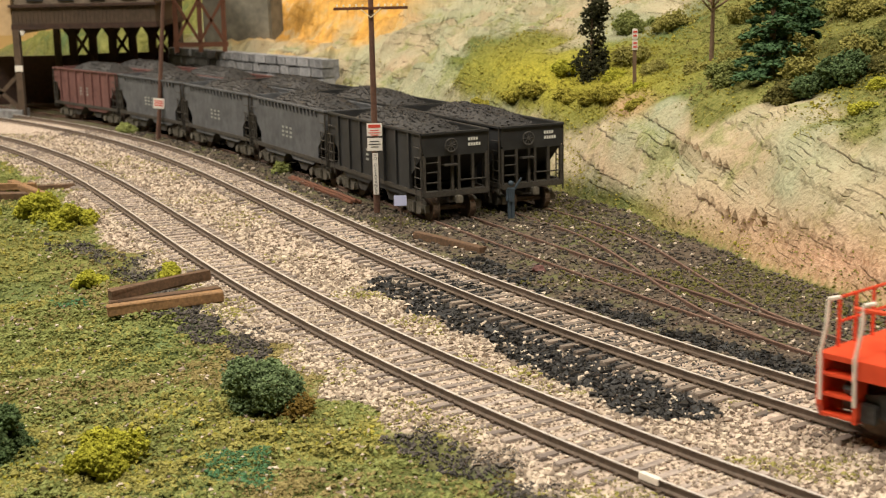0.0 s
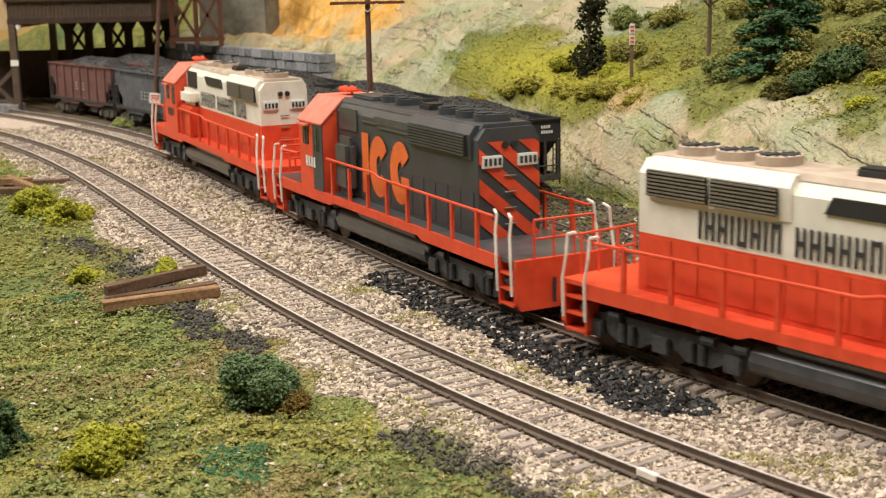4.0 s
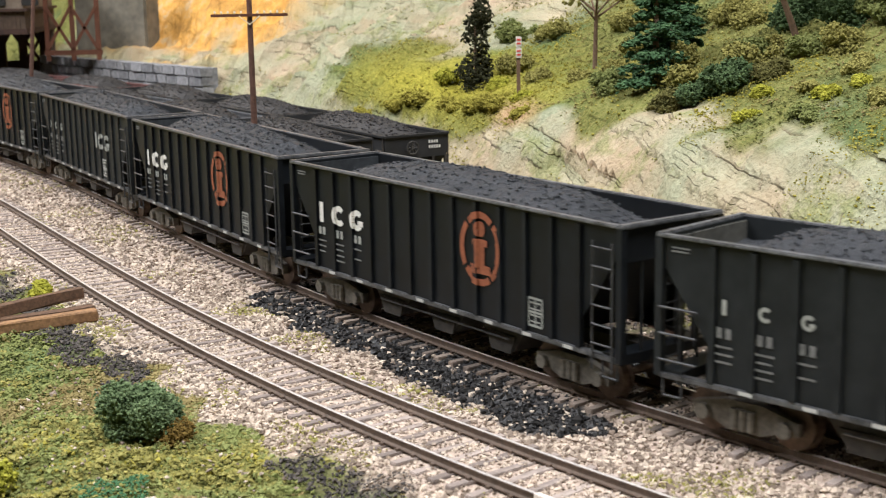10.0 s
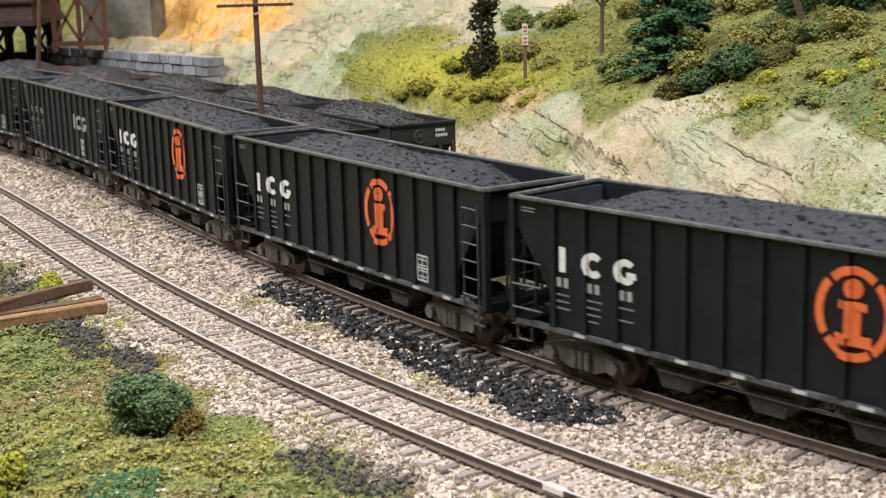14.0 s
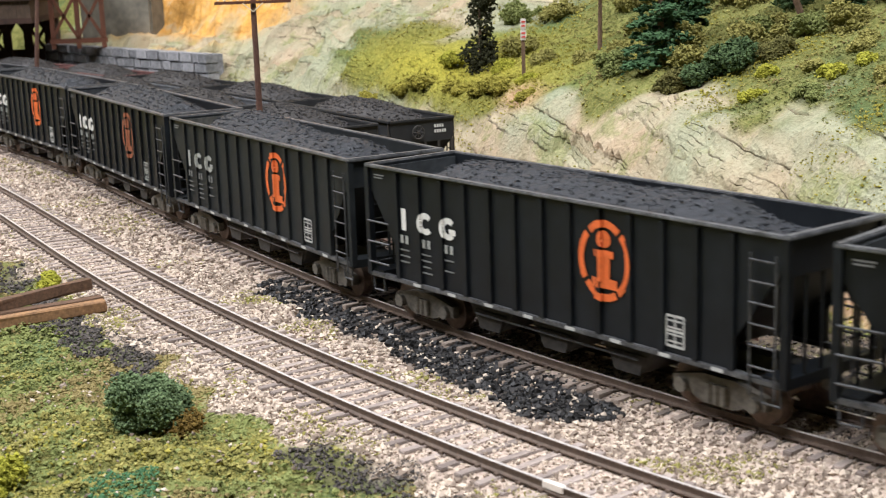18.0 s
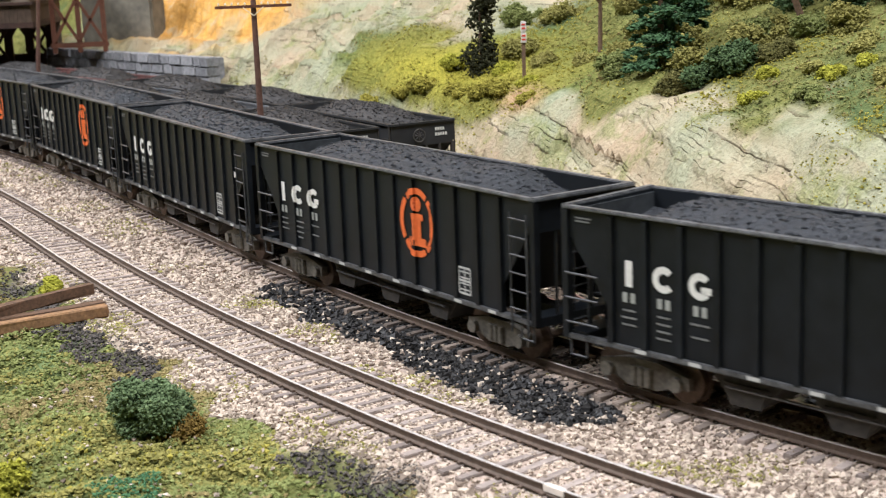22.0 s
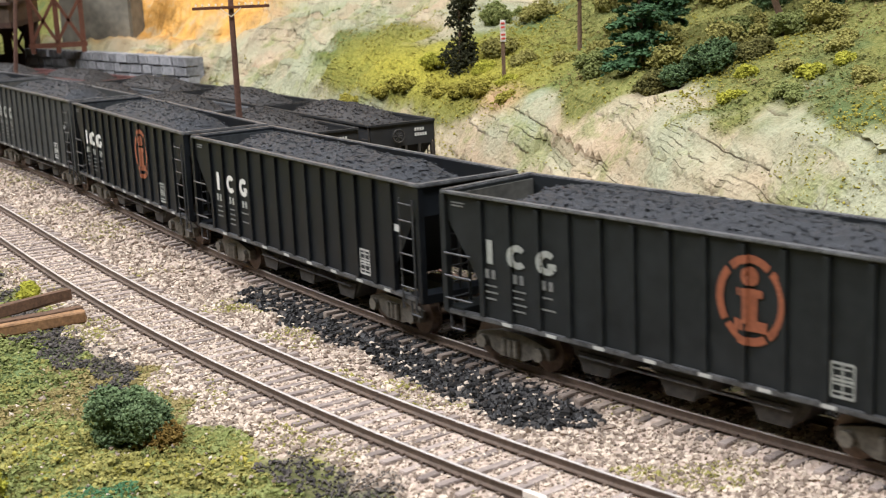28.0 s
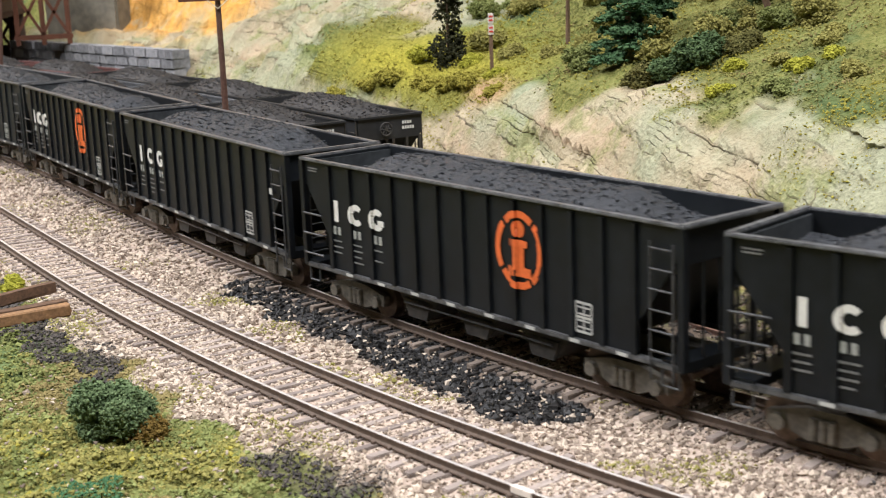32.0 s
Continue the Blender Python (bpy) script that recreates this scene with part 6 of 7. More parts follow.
derail = empty("trackside_sign", pose(-0.0170, 0.549, BED))
bm = fresh()
rod(bm, (0, 0, -0.001), (0, 0, 0.0100), 0.0003, 8)
part("post", bm, M["rail"], derail)
bm = plate(fresh(), 0.0052, 0.0043, 0.0120, -0.0006)
part("panel", bm, M["signblue"], derail, "plain pale blue sign panel")
tagged(derail, "small pale blue sign on a short post", "sign")

hillpost = empty("hill_marker_post", pose(0.0930, 0.652, 0.040))
bm = fresh()
box(bm, -0.0008, 0.0008, -0.0006, 0.0006, -0.004, 0.0225)
part("post", bm, M["bark"], hillpost)
for k in range(2):
    bm = plate(fresh(), 0.0026, 0.0046, 0.0290 - k * 0.0052, -0.0012)
    pl = part("plate", bm, M["signwhite"], hillpost)
    bm = fresh()
    for r in range(2):
        box(bm, -0.0009, 0.0009, -0.0014, -0.0012, 0.0296 - k * 0.0052 - r * 0.0018, 0.0304 - k * 0.0052 - r * 0.0018)
    part("printed_bars", bm, M["signred"], pl)
bm = fresh()
box(bm, -0.0008, 0.0008, -0.0006, 0.0006, 0.0225, 0.0314)
part("post_top", bm, M["signwhite"], hillpost)
tagged(hillpost, "wooden marker post with two white and red plates", "marker post")


# ---- the toy figure by the hoppers ----
def figurine(x, y):
    bm = fresh()
    for e in (-1, 1):
        rod(bm, (e * 0.0009, 0, 0), (e * 0.0008, 0, 0.0095), 0.0009, 8, 0.0010)
    rod(bm, (0, 0, 0.0092), (0, 0, 0.0158), 0.0017, 10, 0.0021)
    bmesh.ops.create_icosphere(bm, subdivisions=2, radius=0.0014, matrix=Matrix.Translation((0, 0, 0.0182)))
    rod(bm, (0.0015, 0, 0.0150), (0.0052, 0, 0.0208), 0.0007, 8, 0.0005)
    rod(bm, (-0.0018, 0, 0.0152), (-0.0020, -0.0006, 0.0096), 0.0006, 8)
    ob = part("figurine", bm, M["denim"])
    ob.matrix_world = pose(x, y, BED) @ Matrix.Scale(0.85, 4)
    return tagged(ob, "tiny blue painted plastic figurine with one arm raised", "figurine")


figurine(0.0291, 0.566)


# ---- timbers and scrap ----
def timber(name, a, b, w, h, mat, parent):
    bm = fresh()
    beam(bm, a, b, w, h)
    bmesh.ops.bevel(bm, geom=bm.edges[:], offset=0.0003, segments=1, affect="EDGES")
    bmesh.ops.subdivide_edges(bm, edges=bm.edges[:], cuts=2)
    rng = random.Random(name + str(a))
    for v in bm.verts:
        v.co += Vector((rng.uniform(-1, 1), rng.uniform(-1, 1), rng.uniform(-1, 1))) * 0.00018
    return part(name, bm, mat, parent)


pile = empty("timber_stack", pose(-0.09, 0.428, -0.0045))
timber("timber", (-0.0165, -0.0100, 0.0020), (0.0185, 0.0010, 0.0036), 0.0040, 0.0034, M["timber"], pile)
timber("timber", (-0.0172, -0.0040, 0.0020), (0.0165, 0.0085, 0.0030), 0.0042, 0.0036, M["timber_dark"], pile)
timber("timber", (-0.0170, -0.0030, 0.0054), (0.0110, 0.0190, 0.0068), 0.0036, 0.0034, M["timber_dark"], pile)
tagged(pile, "stack of three weathered brown timbers on the grass bank", "timber stack")

pile = empty("timber_stack", pose(-0.2035, 0.660, -0.006))
timber("timber", (-0.024, 0.018, 0.002), (0.018, 0.022, 0.003), 0.0040, 0.0034, M["timber_dark"], pile)
timber("timber", (-0.024, 0.004, 0.002), (0.012, -0.004, 0.003), 0.0040, 0.0034, M["timber_dark"], pile)
timber("timber", (-0.014, 0.022, 0.0056), (0.014, -0.018, 0.0050), 0.0036, 0.0032, M["timber"], pile)
timber("timber", (-0.026, 0.012, 0.0052), (0.002, 0.010, 0.0056), 0.0036, 0.0032, M["timber"], pile)
tagged(pile, "loose heap of weathered brown timbers on the grass", "timber stack")

old = empty("old_sleeper", pose(0.0022, 0.5145, BED))
timber("timber", (-0.0128, 0.0160, 0.001), (0.0128, -0.0170, 0.001), 0.0034, 0.0030, M["timber_dark"], old)
tagged(old, "dark old wooden sleeper lying beside the main track", "timber")

scrap = empty("scrap_rails", pose(-0.059, 0.652, BED))
for k in range(3):
    timber("steel_bar", (-0.0190 + k * 0.0016, 0.0395, 0.0009 + 0.0006 * (k == 1)), (0.0180 + k * 0.0020, -0.0400, 0.0009 + 0.0006 * (k == 1)), 0.0015, 0.0016, M["tower_red"], scrap)
tagged(scrap, "bundle of red-brown scrap steel bars on the ground", "scrap steel")

bm = fresh()
bmesh.ops.create_icosphere(bm, subdivisions=2, radius=0.0032)
for v in bm.verts:
    v.co = Vector((v.co.x, v.co.y * 0.8, v.co.z * 0.7)) * (0.8 + 0.4 * noise.noise(v.co * 400))
rubble = part("rubble_lump", bm, M["boxcar"])
rubble.matrix_world = pose(0.0335, 0.463, BED + 0.001)
tagged(rubble, "reddish brown lump of rubble in the yard dirt", "rubble")


# ---- bushes and trees ----
def clumps(name, mat, parent, rng, centres, radii, count, size):
    pts, sz = [], []
    for c, r in zip(centres, radii):
        k = max(8, int(count * (r / max(radii)) ** 2))
        d = rng.normal(size=(k, 3))
        d /= np.linalg.norm(d, axis=1)[:, None]
        pts.append(np.asarray(c) + d * r * (rng.uniform(0.35, 1.0, (k, 1)) + 0.35 * rng.random((k, 1)) ** 4) * [1, 1, 0.85])
        sz.append(size * rng.uniform(0.5, 1.35, k))
    co, fa = grains(rng, np.concatenate(pts), np.concatenate(sz), 0.9)
    me = bpy.data.meshes.new(name)
    me.from_pydata(co.tolist(), [], fa.tolist())
    me.materials.append(mat)
    ob = new(name, me)
    ob.parent = parent
    return ob


def bush(x, y, z, r, mat, seed, label, count=260, size=0.0011, second=None, flatness=0.8, name="bush"):
    rng = np.random.default_rng(seed)
    b = empty(name, pose(x, y, z))
    k = 12
    ang = rng.uniform(0, 6.283, k)
    rad = rng.uniform(0.15, 0.78, k) * r
    cs = [(rad[i] * math.cos(ang[i]), rad[i] * math.sin(ang[i]), r * flatness * rng.uniform(0.12, 0.95) * (1.15 - 0.7 * rad[i] / r)) for i in range(k)]
    rs = list(rng.uniform(0.20, 0.46, k) * r)
    clumps("foliage", M[mat], b, rng, cs, rs, count, size)
    bm = fresh()
    for i in range(0, k, 2):
        rod(bm, (0, 0, -0.001), cs[i], 0.0004, 5, 0.0002)
    part("stems", bm, M["bark"], b)
    if second:
        clumps("foliage", M[second], b, rng, [(r * 0.55, -r * 0.35, r * 0.22), (r * 0.7, -r * 0.1, r * 0.25)], [r * 0.36, r * 0.30], count // 3, size)
    return tagged(b, label, "bush")


def ground_z(x, y):
    return float(land(np.array([x]), np.array([y]))[0][0])


BUSHES = [
    (-0.0435, 0.3230, 0.0108, "leaf_blue", "dark green foam bush with a rusty tuft beside it", "leaf_rust", 2600, 0.00050),
    (-0.0800, 0.2960, 0.0092, "leaf_bright", "bright yellow-green foam bush on the grass bank", None, 1500, 0.00058),
    (-0.1070, 0.3040, 0.0110, "leaf_dark", "dark green foam bush on the grass bank", None, 1500, 0.00060),
    (-0.1810, 0.5980, 0.0120, "leaf_bright", "bright yellow-green foam bush on the grass bank", None, 900, 0.0009),
    (-0.1590, 0.5750, 0.0105, "leaf_bright", "bright yellow-green foam bush on the grass bank", None, 900, 0.0009),
    (-0.2080, 0.6020, 0.0100, "leaf_bright", "bright yellow-green foam bush on the grass bank", None, 700, 0.0009),
    (-0.1270, 0.4760, 0.0070, "leaf_bright", "small yellow-green foam bush on the grass bank", None, 260, 0.0010),
    (-0.0960, 0.4700, 0.0055, "leaf_bright", "small yellow-green foam bush by the timbers", None, 200, 0.0010),
    (-0.2120, 0.9200, 0.0075, "leaf_mid", "small green weed clump beside the main track", None, 200, 0.0013),
    (-0.0850, 0.7180, 0.0060, "leaf_mid", "small green weed clump beside the main track", None, 160, 0.0012),
    (-0.0640, 0.9150, 0.0090, "leaf_dark", "dark green bush at the end of the stone wall", None, 220, 0.0018),
]
for i, (x, y, r, mat, label, second, count, size) in enumerate(BUSHES):
    bush(x, y, ground_z(x, y) - 0.0005, r, mat, 900 + i, label, count, size, second, (1.5, 1.15, 1.15)[i] if i < 3 else 0.85)

HILL_BUSHES = [
    (0.1460, 0.5330, 0.0110, "leaf_dark"), (0.1340, 0.5360, 0.0105, "leaf_rustic"), (0.1580, 0.5270, 0.0140, "leaf_dark"), 
    (0.1720, 0.5260, 0.0105, "leaf_rustic"), (0.1640, 0.5450, 0.0160, "leaf_olive"), (0.1480, 0.5650, 0.0160, "leaf_olive"),
    (0.0930, 0.6480, 0.0070, "leaf_bright"), (0.0820, 0.6600, 0.0100, "leaf_yellow"), (0.0740, 0.6750, 0.0085, "leaf_yellow"),
    (0.0640, 0.7000, 0.0090, "leaf_yellow"), (0.0880, 0.6850, 0.0080, "leaf_bright"), (0.0520, 0.7300, 0.0100, "leaf_yellow"), (0.0380, 0.7450, 0.0090, "leaf_yellow"),
    (0.0680, 0.7350, 0.0120, "leaf_bright"), (0.0220, 0.7650, 0.0090, "leaf_yellow"), (0.1000, 0.7000, 0.0130, "leaf_olive"), (0.1060, 0.6650, 0.0090, "leaf_olive"),
    (0.1190, 0.6350, 0.0080, "leaf_olive"), (0.1350, 0.6200, 0.0110, "leaf_olive"), (0.1250, 0.5900, 0.0100, "leaf_mid"), (0.0900, 0.6250, 0.0060, "leaf_yellow"),
    (0.1850, 0.5500, 0.0110, "leaf_olive"), (0.1930, 0.5400, 0.0120, "leaf_mid"), (0.2000, 0.5300, 0.0120, "leaf_olive"), (0.1760, 0.5600, 0.0130, "leaf_mid"), (0.2050, 0.5750, 0.0180, "leaf_dark"), (0.2150, 0.5550, 0.0180, "leaf_dark"), (0.2250, 0.5350, 0.0160, "leaf_mid"), (0.1600, 0.6900, 0.0150, "leaf_olive"), (0.1750, 0.6500, 0.0150, "leaf_mid"), (0.1500, 0.6500, 0.0110, "leaf_olive"), (0.1900, 0.6200, 0.0160, "leaf_olive"), (0.1250, 0.7300, 0.0140, "leaf_olive"), (0.1100, 0.7600, 0.0130, "leaf_mid"), (0.1930, 0.4900, 0.0055, "leaf_olive"), (0.1880, 0.4750, 0.0045, "leaf_bright"), (0.2000, 0.5000, 0.0060, "leaf_olive"), (0.1750, 0.4900, 0.0045, "leaf_olive"), (0.1620, 0.5050, 0.0045, "leaf_bright"),
    (0.1750, 0.4700, 0.0060, "leaf_bright"), (0.1850, 0.4500, 0.0060, "leaf_olive"), (0.1620, 0.4600, 0.0065, "leaf_mid"), (0.1500, 0.4850, 0.0055, "leaf_bright"),
]
for i, (x, y, r, mat) in enumerate(HILL_BUSHES):
    shade = {"leaf_dark": "dark green", "leaf_olive": "olive green", "leaf_mid": "green", "leaf_bright": "bright yellow-green", "leaf_yellow": "yellow-green", "leaf_rustic": "dull brown-green"}[mat]
    low = y > 0.6 and mat in ("leaf_yellow", "leaf_bright", "leaf_olive")
    bush(x, y, ground_z(x, y) - r * 0.15, r, mat, 1300 + i, shade + " foam shrub growing on the hillside", int(220 + r * 26000), 0.0006 + r * 0.014, None, 0.5 if low else 0.85, "shrub")


def cedar(x, y, z, h, seed):
    rng = np.random.default_rng(seed)
    t = empty("cedar_tree", pose(x, y, z))
    bm = fresh()
    rod(bm, (0, 0, -0.003), (0, 0, h * 0.9), 0.0011, 8, 0.0004)
    part("trunk", bm, M["bark"], t)
    cs, rs = [], []
    for k in range(16):
        f = k / 15
        rr = 0.0066 + 0.0026 * math.sin(f * 9 + 1) + 0.001 * rng.random()
        a = rng.uniform(0, 6.283)
        cs.append((0.0032 * math.cos(a), 0.0032 * math.sin(a), h * (0.08 + 0.92 * f)))
        rs.append(max(0.0025, rr * (1 - 0.45 * f)))
    clumps("crown", M["leaf_black"], t, rng, cs, rs, 330, 0.0009)
    return tagged(t, "slender dark evergreen tree on the hillside", "tree")


def fir(x, y, z, h, r, seed):
    rng = np.random.default_rng(seed)
    t = empty("conifer_tree", pose(x, y, z))
    bm = fresh()
    rod(bm, (0, 0, -0.004), (0, 0, h), 0.0018, 8, 0.0004)
    part("trunk", bm, M["bark"], t)
    pts, sz = [], []
    bm = fresh()
    for k in range(11):
        f = k / 10
        zz, rr = h * (0.10 + 0.9 * f), r * (1 - f * 0.85)
        for b in range(9):
            a = rng.uniform(0, 6.283)
            tip = rr * rng.uniform(0.75, 1.1)
            droop = -0.25 * tip
            rod(bm, (0, 0, zz), (tip * 0.85 * math.cos(a), tip * 0.85 * math.sin(a), zz + droop * 0.8), 0.0004, 4, 0.0001)
            n = 40
            g = rng.random(n) ** 0.6
            side = rng.normal(size=n) * 0.22 * tip * (1 - 0.5 * g)
            pts.append(np.stack([g * tip * math.cos(a) - side * math.sin(a), g * tip * math.sin(a) + side * math.cos(a), zz + droop * g + rng.normal(size=n) * 0.0008], 1))
            sz.append(rng.uniform(0.0008, 0.0019, n))
    part("bough_frame", bm, M["bark"], t)
    co, fa = grains(rng, np.concatenate(pts), np.concatenate(sz), 0.6)
    me = bpy.data.meshes.new("crown")
    me.from_pydata(co.tolist(), [], fa.tolist())
    me.materials.append(M["leaf_conifer"])
    cr = new("crown", me)
    cr.parent = t
    return tagged(t, "dark blue-green conifer with layered boughs on the hillside", "tree")


def leafy(x, y, z, h, lean, mat, seed, label, spread=0.02, thick=0.0014, dense=140, base=0.5):
    rng = np.random.default_rng(seed)
    t = empty("deciduous_tree", pose(x, y, z))
    bm = fresh()
    top = Vector((lean * h, 0, h))
    fork = top * base
    rod(bm, (0, 0, -0.004), fork, thick, 8, thick * 0.75)
    tips = []
    for k in range(7):
        a = k * 0.9 + rng.uniform(-0.2, 0.2)
        tip = fork + Vector((spread * math.cos(a) * rng.uniform(0.5, 1), spread * math.sin(a) * rng.uniform(0.5, 1), (h - fork.z) * rng.uniform(0.35, 1.0)))
        rod(bm, fork * rng.uniform(0.85, 1.0), tip, thick * 0.5, 6, thick * 0.15)
        tips.append(tuple(tip))
    part("trunk", bm, M["bark"], t)
    clumps("crown", M[mat], t, rng, tips, [spread * rng.uniform(0.35, 0.6) for _ in tips], dense, 0.0014)
    return tagged(t, label, "tree")


cedar(0.0790, 0.708, ground_z(0.079, 0.708) - 0.002, 0.046, 5)
fir(0.1390, 0.572, ground_z(0.139, 0.572) - 0.001, 0.058, 0.0170, 6)
fir(0.1520, 0.590, ground_z(0.152, 0.590) - 0.001, 0.052, 0.018, 8)
leafy(0.1280, 0.645, ground_z(0.128, 0.645) - 0.001, 0.050, 0.02, "leaf_olive", 7, "thin olive-leaved tree with a bare trunk", 0.022, 0.0012, 70, 0.55)
leafy(0.1933, 0.5456, ground_z(0.1933, 0.5456) - 0.001, 0.050, -0.45, "leaf_mid", 9, "leaning tree with a forked bare trunk", 0.024, 0.0016, 110, 0.5)
leafy(0.2180, 0.548, ground_z(0.218, 0.548) - 0.002, 0.044, 0.0, "leaf_dark", 11, "leafy dark green tree on the hillside", 0.024, 0.0014, 200, 0.3)


# ---- stone retaining wall beyond the yard ----
def stone_wall():
    a, b = Vector((-0.0765, 0.938, 0)), Vector((-0.2250, 1.150, 0))
    d = b - a
    length = d.length
    ang = math.degrees(math.atan2(d.y, d.x))
    wall = empty("stone_wall", pose(a.x, a.y, -0.004, 0, 0, ang))
    bm = fresh()
    box(bm, 0.001, length, -0.010, 0.0015, 0, 0.0455)
    part("core", bm, M["stone"], wall)
    rng = random.Random(4)
    sizes = []
    for w in (0.010, 0.013, 0.016):
        bm = fresh()
        box(bm, 0, w - 0.0003, -0.006, 0.003, 0, 0.0063, 0.0006)
        for v in bm.verts:
            v.co += Vector((0, rng.uniform(-1, 1) * 0.0008, rng.uniform(-1, 1) * 0.0002))
        me = bpy.data.meshes.new("stone")
        bm.to_mesh(me)
        bm.free()
        me.materials.append(M["stone"])
        sizes.append((w, me))
    for row in range(7):
        x = 0.0
        while x < length - 0.008:
            w, me = rng.choice(sizes)
            ob = new("stone", me)
            ob.parent = wall
            ob.location = (x, rng.uniform(-0.0006, 0.0006) + 0.0005, 0.0002 + row * 0.0066)
            x += w
    return tagged(wall, "grey cut-stone retaining wall in rough courses", "wall", kind="structure")


stone_wall()


M["abutment"] = material("abutment_concrete", (0.13, 0.120, 0.095), 0.9, 0, 0.3, 40, 0.3, second=(0.25, 0.225, 0.17))
M["tower_grey"] = material("tipple_grey_boards", (0.16, 0.12, 0.085), 0.85, 0, 0.25, 80, second=(0.24, 0.19, 0.14))


# ---- coal tipple on timber bents ----
def tipple():
    t = empty("coal_tipple", pose(-0.26, 1.05, BED))
    X0, X1, Y0, Y1 = -0.060, 0.049, -0.015, 0.10
    ZB = 0.066
    bm = fresh()
    box(bm, X0, X1, Y0, Y1, ZB, ZB + 0.004)
    part("floor_beam", bm, M["tower_dark"], t)
    bm = fresh()
    box(bm, X0 + 0.001, X1 - 0.001, Y0 + 0.001, Y1 - 0.001, ZB + 0.004, ZB + 0.0165)
    sid = part("lower_wall", bm, M["tower"], t, "brown board siding")
    me = None
    for k in range(35):
        if me is None:
            bm = fresh()
            box(bm, 0, 0.0005, -0.0006, 0.0006, 0.0, 0.0125)
            ob = part("batten", bm, M["tower"], sid)
            me = ob.data
        else:
            ob = new("batten", me)
            ob.parent = sid
        ob.location = (X0 + 0.002 + k * 0.003, Y0 + 0.001, ZB + 0.004)
    bm = fresh()
    box(bm, X0 - 0.001, X1 + 0.001, Y0 - 0.002, Y1 + 0.002, ZB + 0.0165, ZB + 0.0185)
    part("ledge", bm, M["tower_dark"], t)
    bm = fresh()
    box(bm, X0 + 0.002, X1 - 0.002, Y0 + 0.004, Y1 - 0.002, ZB + 0.0185, ZB + 0.060)
    part("upper_wall", bm, M["tower_grey"], t, "brown-grey boarded upper wall")
    for k in range(5):
        x = X0 + 0.012 + k * 0.0235
        bm = fresh()
        box(bm, x, x + 0.012, Y0 + 0.0025, Y0 + 0.0045, ZB + 0.0205, ZB + 0.034, 0.0003)
        part("window", bm, M["dark"], t)
    bm = fresh()
    box(bm, X0 - 0.004, X1 + 0.004, Y0 - 0.004, Y1 + 0.004, ZB + 0.060, ZB + 0.063)
    part("roof", bm, M["tower_dark"], t)
    for x, y in ((X0 + 0.003, Y0 + 0.002), (X1 - 0.003, Y0 + 0.105), (X0 + 0.003, Y1 - 0.004), (X0 - 0.028, Y0 + 0.012)):
        bm = fresh()
        box(bm, x - 0.0025, x + 0.0025, y - 0.0025, y + 0.0025, -0.001, ZB)
        part("post", bm, M["tower"], t)
    for k in range(6):
        x = X0 + 0.016 + k * 0.0165
        bm = fresh()
        box(bm, x - 0.0032, x + 0.0032, Y1 - 0.006, Y1 - 0.002, -0.001, ZB)
        part("bent_post", bm, M["tower_dark"], t)
        for e in (-1, 1):
            bm = fresh()
            beam(bm, (x, Y1 - 0.004, ZB - 0.013), (x + e * 0.0080, Y1 - 0.004, ZB), 0.003, 0.0034)
            part("knee_brace", bm, M["tower_dark"], t)
    for k in (0, 2, 4):
        x = X0 + 0.016 + k * 0.0165
        for za, zb in ((0.036, 0.062), (0.062, 0.036)):
            part("bent_brace", beam(fresh(), (x, Y1 - 0.0066, za), (x + 0.0165, Y1 - 0.0066, zb), 0.0014, 0.0024), M["tower_dark"], t)
    for x0, x1 in ((X0 - 0.028, X0 + 0.003),):
        for za, zb in ((0.004, 0.034), (0.034, 0.004)):
            bm = fresh()
            beam(bm, (x0, Y0 + 0.004, za), (x1, Y0 + 0.004, zb), 0.002, 0.003)
            part("cross_brace", bm, M["tower"], t)
    # added dark sheets stand in for the shade under the tipple
    bm = fresh()
    box(bm, X0 - 0.075, X0 + 0.035, Y1, Y1 + 0.003, 0, 0.040)
    part("back_bulkhead", bm, M["tower_dark"], t)
    bm = fresh()
    box(bm, X0 + 0.035, X1 + 0.010, Y1, Y1 + 0.003, 0, 0.041)
    part("back_bulkhead", bm, M["tower_dark"], t)
    bm = fresh()
    box(bm, X0 - 0.070, X0, Y0 + 0.002, Y1, ZB - 0.004, ZB + 0.05)
    part("side_shed", bm, M["tan"], t, "tan boarded shed beside the tipple")
    bm = fresh()
    box(bm, X0 - 0.034, X0 + 0.004, Y0 - 0.004, Y0 + 0.016, -0.001, 0.006)
    part("footing", bm, M["stone"], t)
    bm = fresh()
    rod(bm, (X0 + 0.008, Y0 - 0.001, ZB - 0.001), (X0 + 0.010, Y0 - 0.006, ZB - 0.001), 0.0004, 6)
    rod(bm, (X0 + 0.010, Y0 - 0.006, ZB - 0.001), (X0 + 0.010, Y0 - 0.007, ZB - 0.004), 0.0022, 12, 0.0010)
    part("yard_lamp", bm, M["signwhite"], t, "small white gooseneck yard lamp")
    bm = fresh()
    box(bm, X0 + 0.0005, X0 + 0.0065, Y0 - 0.0012, Y0 - 0.0006, 0.035, 0.0395)
    part("notice", bm, M["signwhite"], t, "small white notice board")
    return tagged(t, "brown timber coal tipple standing over the yard tracks", "coal tipple")


tipple()


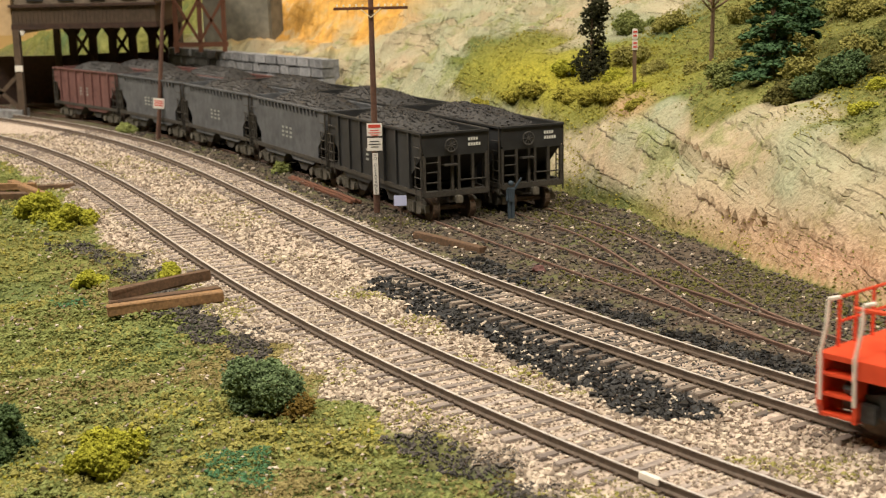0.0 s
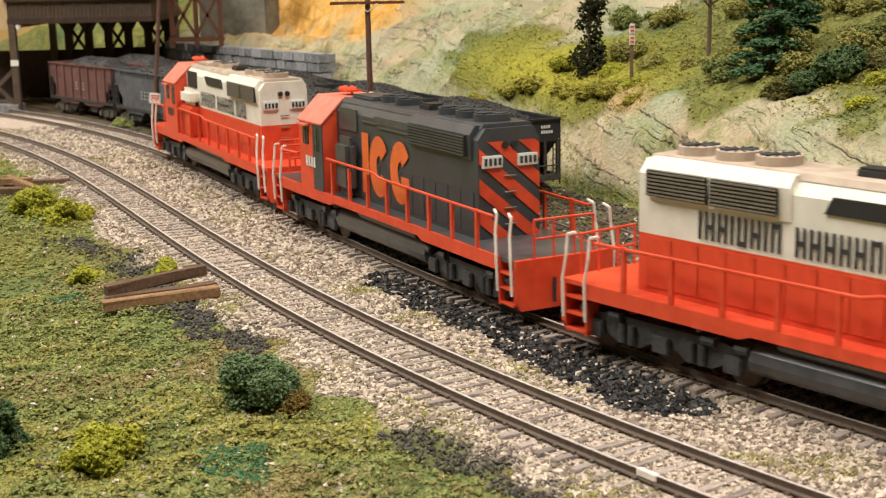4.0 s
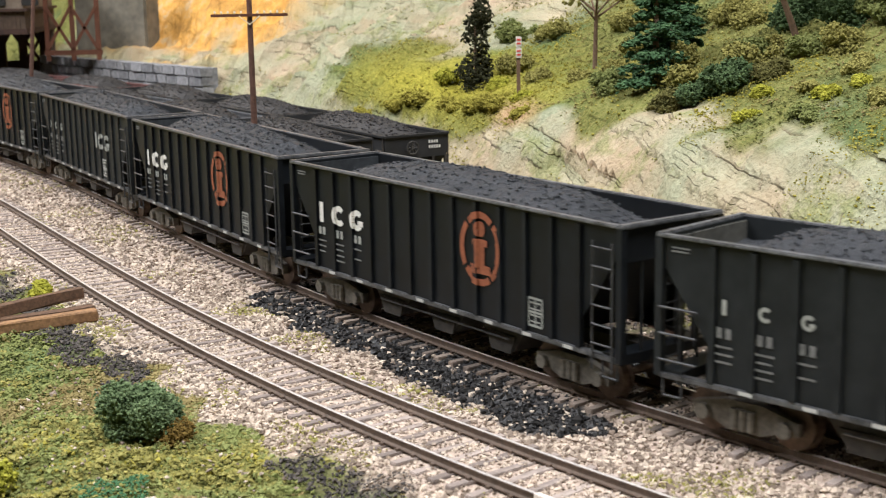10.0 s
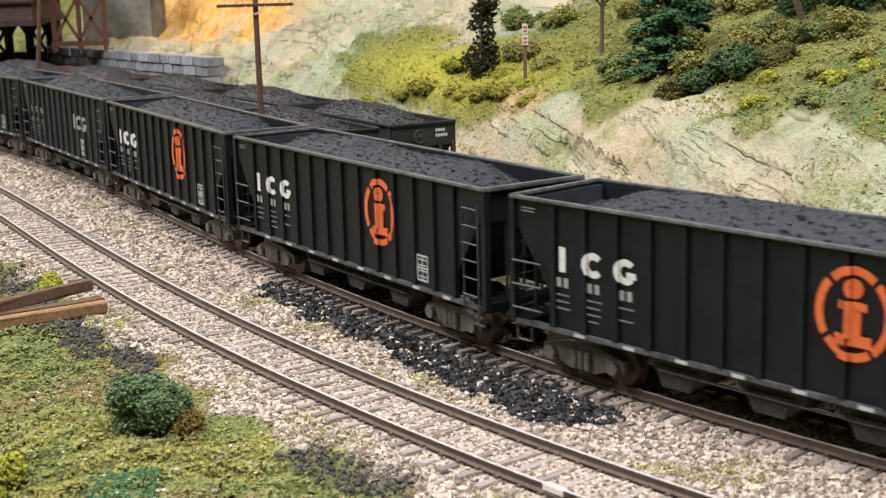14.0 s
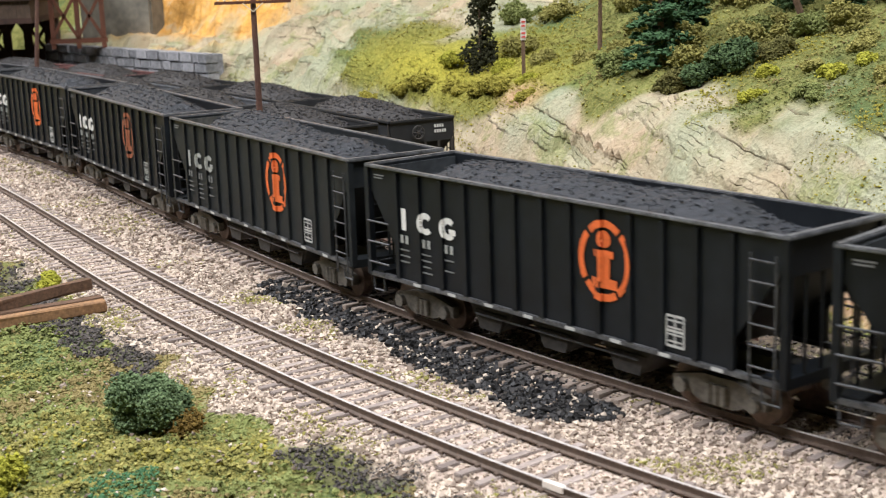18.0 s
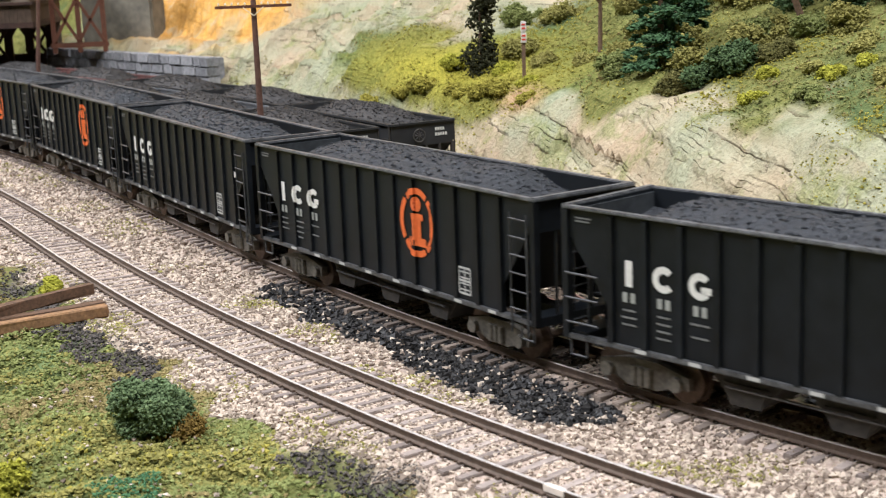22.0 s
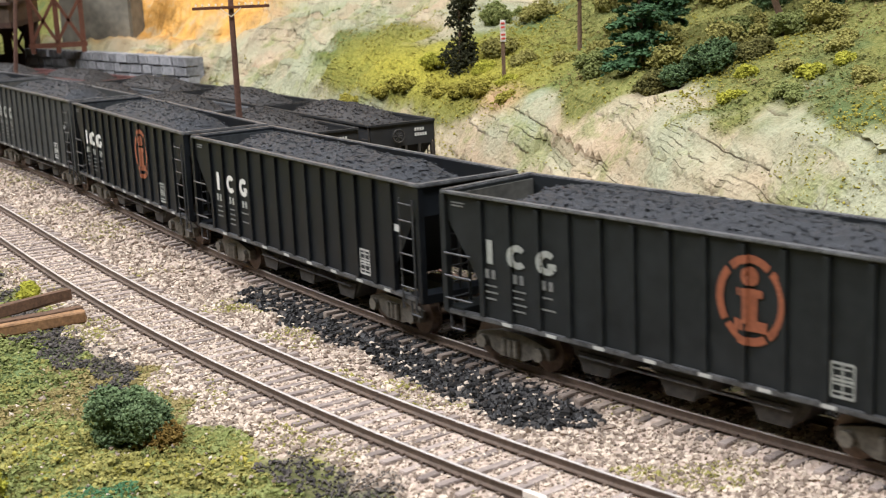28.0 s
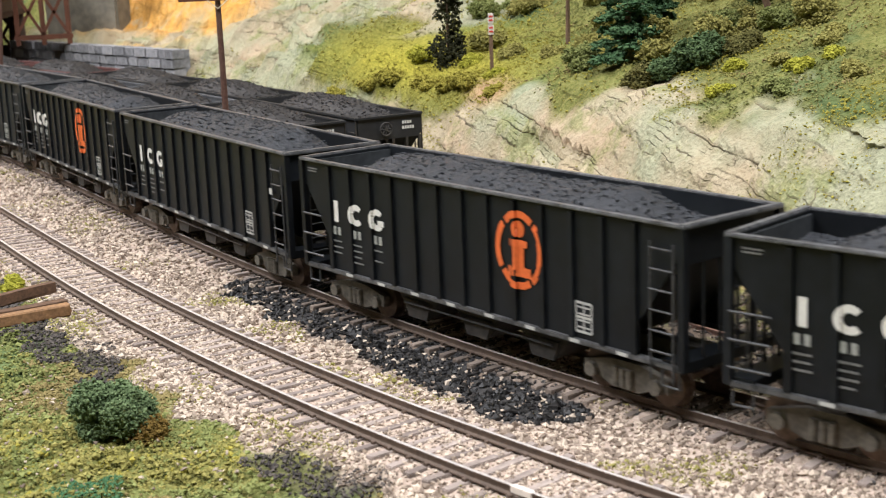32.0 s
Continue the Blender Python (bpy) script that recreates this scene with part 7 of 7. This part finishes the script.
def trestle():
    z0 = 0.046
    t = empty("timber_trestle", pose(-0.183, 1.06, z0))
    for x in (-0.0185, 0.0, 0.0185):
        bm = fresh()
        box(bm, x - 0.0016, x + 0.0016, -0.0016, 0.0016, -0.004, 0.055)
        part("post", bm, M["tower_red"], t)
    bm = fresh()
    box(bm, -0.021, 0.021, -0.002, 0.002, 0.0, 0.0035)
    part("sill_beam", bm, M["tower_red"], t)
    for x0, x1 in ((-0.0185, 0.0), (0.0, 0.0185)):
        for za, zb in ((0.004, 0.036), (0.036, 0.004)):
            bm = fresh()
            beam(bm, (x0, -0.002, za), (x1, -0.002, zb), 0.0012, 0.0022)
            part("cross_brace", bm, M["tower_red"], t)
    bm = fresh()
    box(bm, -0.06, 0.021, -0.004, 0.004, 0.055, 0.060)
    part("cap_beam", bm, M["tower_dark"], t)
    return tagged(t, "red-brown timber trestle bent with crossed braces", "trestle")


trestle()

bm = fresh()
box(bm, -0.036, 0.026, -0.012, 0.012, 0.0, 0.075, 0.0015)
abut = part("concrete_abutment", bm, M["abutment"])
abut.matrix_world = pose(-0.155, 1.13, 0.035, 0, 0, -20)
tagged(abut, "weathered grey-brown concrete abutment behind the stone wall", "abutment")

# ---- the room around the layout ----
def room():
    for name, lo, hi, mat, label in (
        ("wall_back", (-7.2, 6.6, -1.0), (5.2, 6.7, 1.6), "plaster", "plain cream room wall"),
        ("wall_front", (-7.2, -5.2, -1.0), (5.2, -5.1, 1.6), "plaster", "plain cream room wall"),
        ("wall_left", (-7.3, -5.1, -1.0), (-7.2, 6.6, 1.6), "plaster", "plain cream room wall"),
        ("wall_right", (5.2, -5.1, -1.0), (5.3, 6.6, 1.6), "plaster", "plain cream room wall"),
        ("ceiling", (-7.2, -5.1, 1.6), (5.2, 6.6, 1.7), "plaster", "plain white room ceiling"),
        ("floor", (-7.3, -5.2, -1.1), (5.3, 6.7, -1.0), "carpet", "dark carpet floor"),
    ):
        bm = fresh()
        box(bm, lo[0], hi[0], lo[1], hi[1], lo[2], hi[2])
        tagged(part(name, bm, M[mat]), label, name.split("_")[0], kind="structure")
    bm = fresh()
    box(bm, -1.9, 1.2, 1.75, 1.80, -0.2, 0.8)
    tagged(part("backdrop", bm, M["sky"]), "painted warm backdrop board behind the layout", "backdrop", kind="structure")


M["sky"] = material("backdrop_paint", (0.50, 0.30, 0.10), 0.9, 0, 0.2, 3, second=(0.62, 0.42, 0.16))
room()


# ---- the moving train ----
CAR_PITCH, LOCO_PITCH = 0.1585, 0.2205
KINDS = "e r e e r e e e e e e e p e p e p e p e e p e e p e e".split()
DULL = {0, 2, 3, 8, 15, 17, 19}
FADED = {2, 5, 10, 17, 20}


def lead(t):
    """How far the first hopper's leading end has come along the main track."""
    return float(np.interp(t, LEAD_T, LEAD_S))


# seconds and metres along the track
LEAD_T = (0, 1, 2, 3, 5.5, 6, 7, 8, 9, 10, 11, 12, 13, 14, 14.5, 16.5, 17, 18, 19, 20, 21, 22, 23, 24, 25, 25.5, 27.5, 28, 29, 30, 31, 32)
LEAD_S = (-0.7760, -0.6429, -0.5128, -0.3887, -0.0479, 0.0161, 0.1429, 0.2742, 0.4012, 0.5280, 0.6562, 0.7881, 0.9180, 1.0540, 1.1220, 1.3904, 1.4579, 1.5947, 1.7325, 1.8708, 2.0077, 2.1440, 2.2804, 2.4201, 2.5590, 2.6286, 2.9051, 2.9745, 3.1128, 3.2492, 3.3806, 3.5145)


TRAIN = []


def build_train():
    protos = {}
    plan = [("white", False), ("grey", False), ("white", True)]
    for k, (scheme, turned) in enumerate(plan):
        if scheme not in protos:
            protos[scheme] = diesel(scheme, k)
            ob = protos[scheme]
        else:
            ob = copy_thing(protos[scheme], pose(0, 0, 0))
        text = "orange and grimy white six-axle diesel locomotive with orange cab" if scheme == "white" else "dark grey six-axle diesel locomotive with orange cab and large initials"
        tagged(ob, text, "locomotive", "locomotives of the coal train")
        offset = 0.0085 + LOCO_PITCH * (2.5 - k) + (-0.0070, -0.0030, -0.0040)[k]
        TRAIN.append((ob, offset, 0.0676, turned))
    for k, kind in enumerate(KINDS):
        name = {"e": "emblem", "r": "right", "p": "plain"}[kind]
        body = "weathered" if k == 16 else "black_dusty" if k + 1 in FADED else "black"
        key = (name, k % 2, k + 1 in FADED, k in DULL, body)
        if key not in protos:
            protos[key] = big_hopper(name, 50 + 7 * len(protos), key[2], key[3], body)
            ob = protos[key]
        else:
            ob = copy_thing(protos[key], pose(0, 0, 0))
        extra = {"emblem": "with an orange oval emblem", "right": "with white marks near its rear end", "plain": "with white marks and no emblem"}[name]
        tagged(ob, {"black": "black", "black_dusty": "dusty black", "weathered": "weathered grey"}[body] + " loaded coal hopper " + extra, "hopper car", "hoppers of the coal train")
        TRAIN.append((ob, -HOP_L - CAR_PITCH * k, 0.054, True))


build_train()


def motions():
    times = [i * 0.5 for i in range(65)]
    for ob, offset, half, turned in TRAIN:
        walk(ob, [(t, on_track(MAIN, lead(t) + offset, half, turned)) for t in times])


motions()
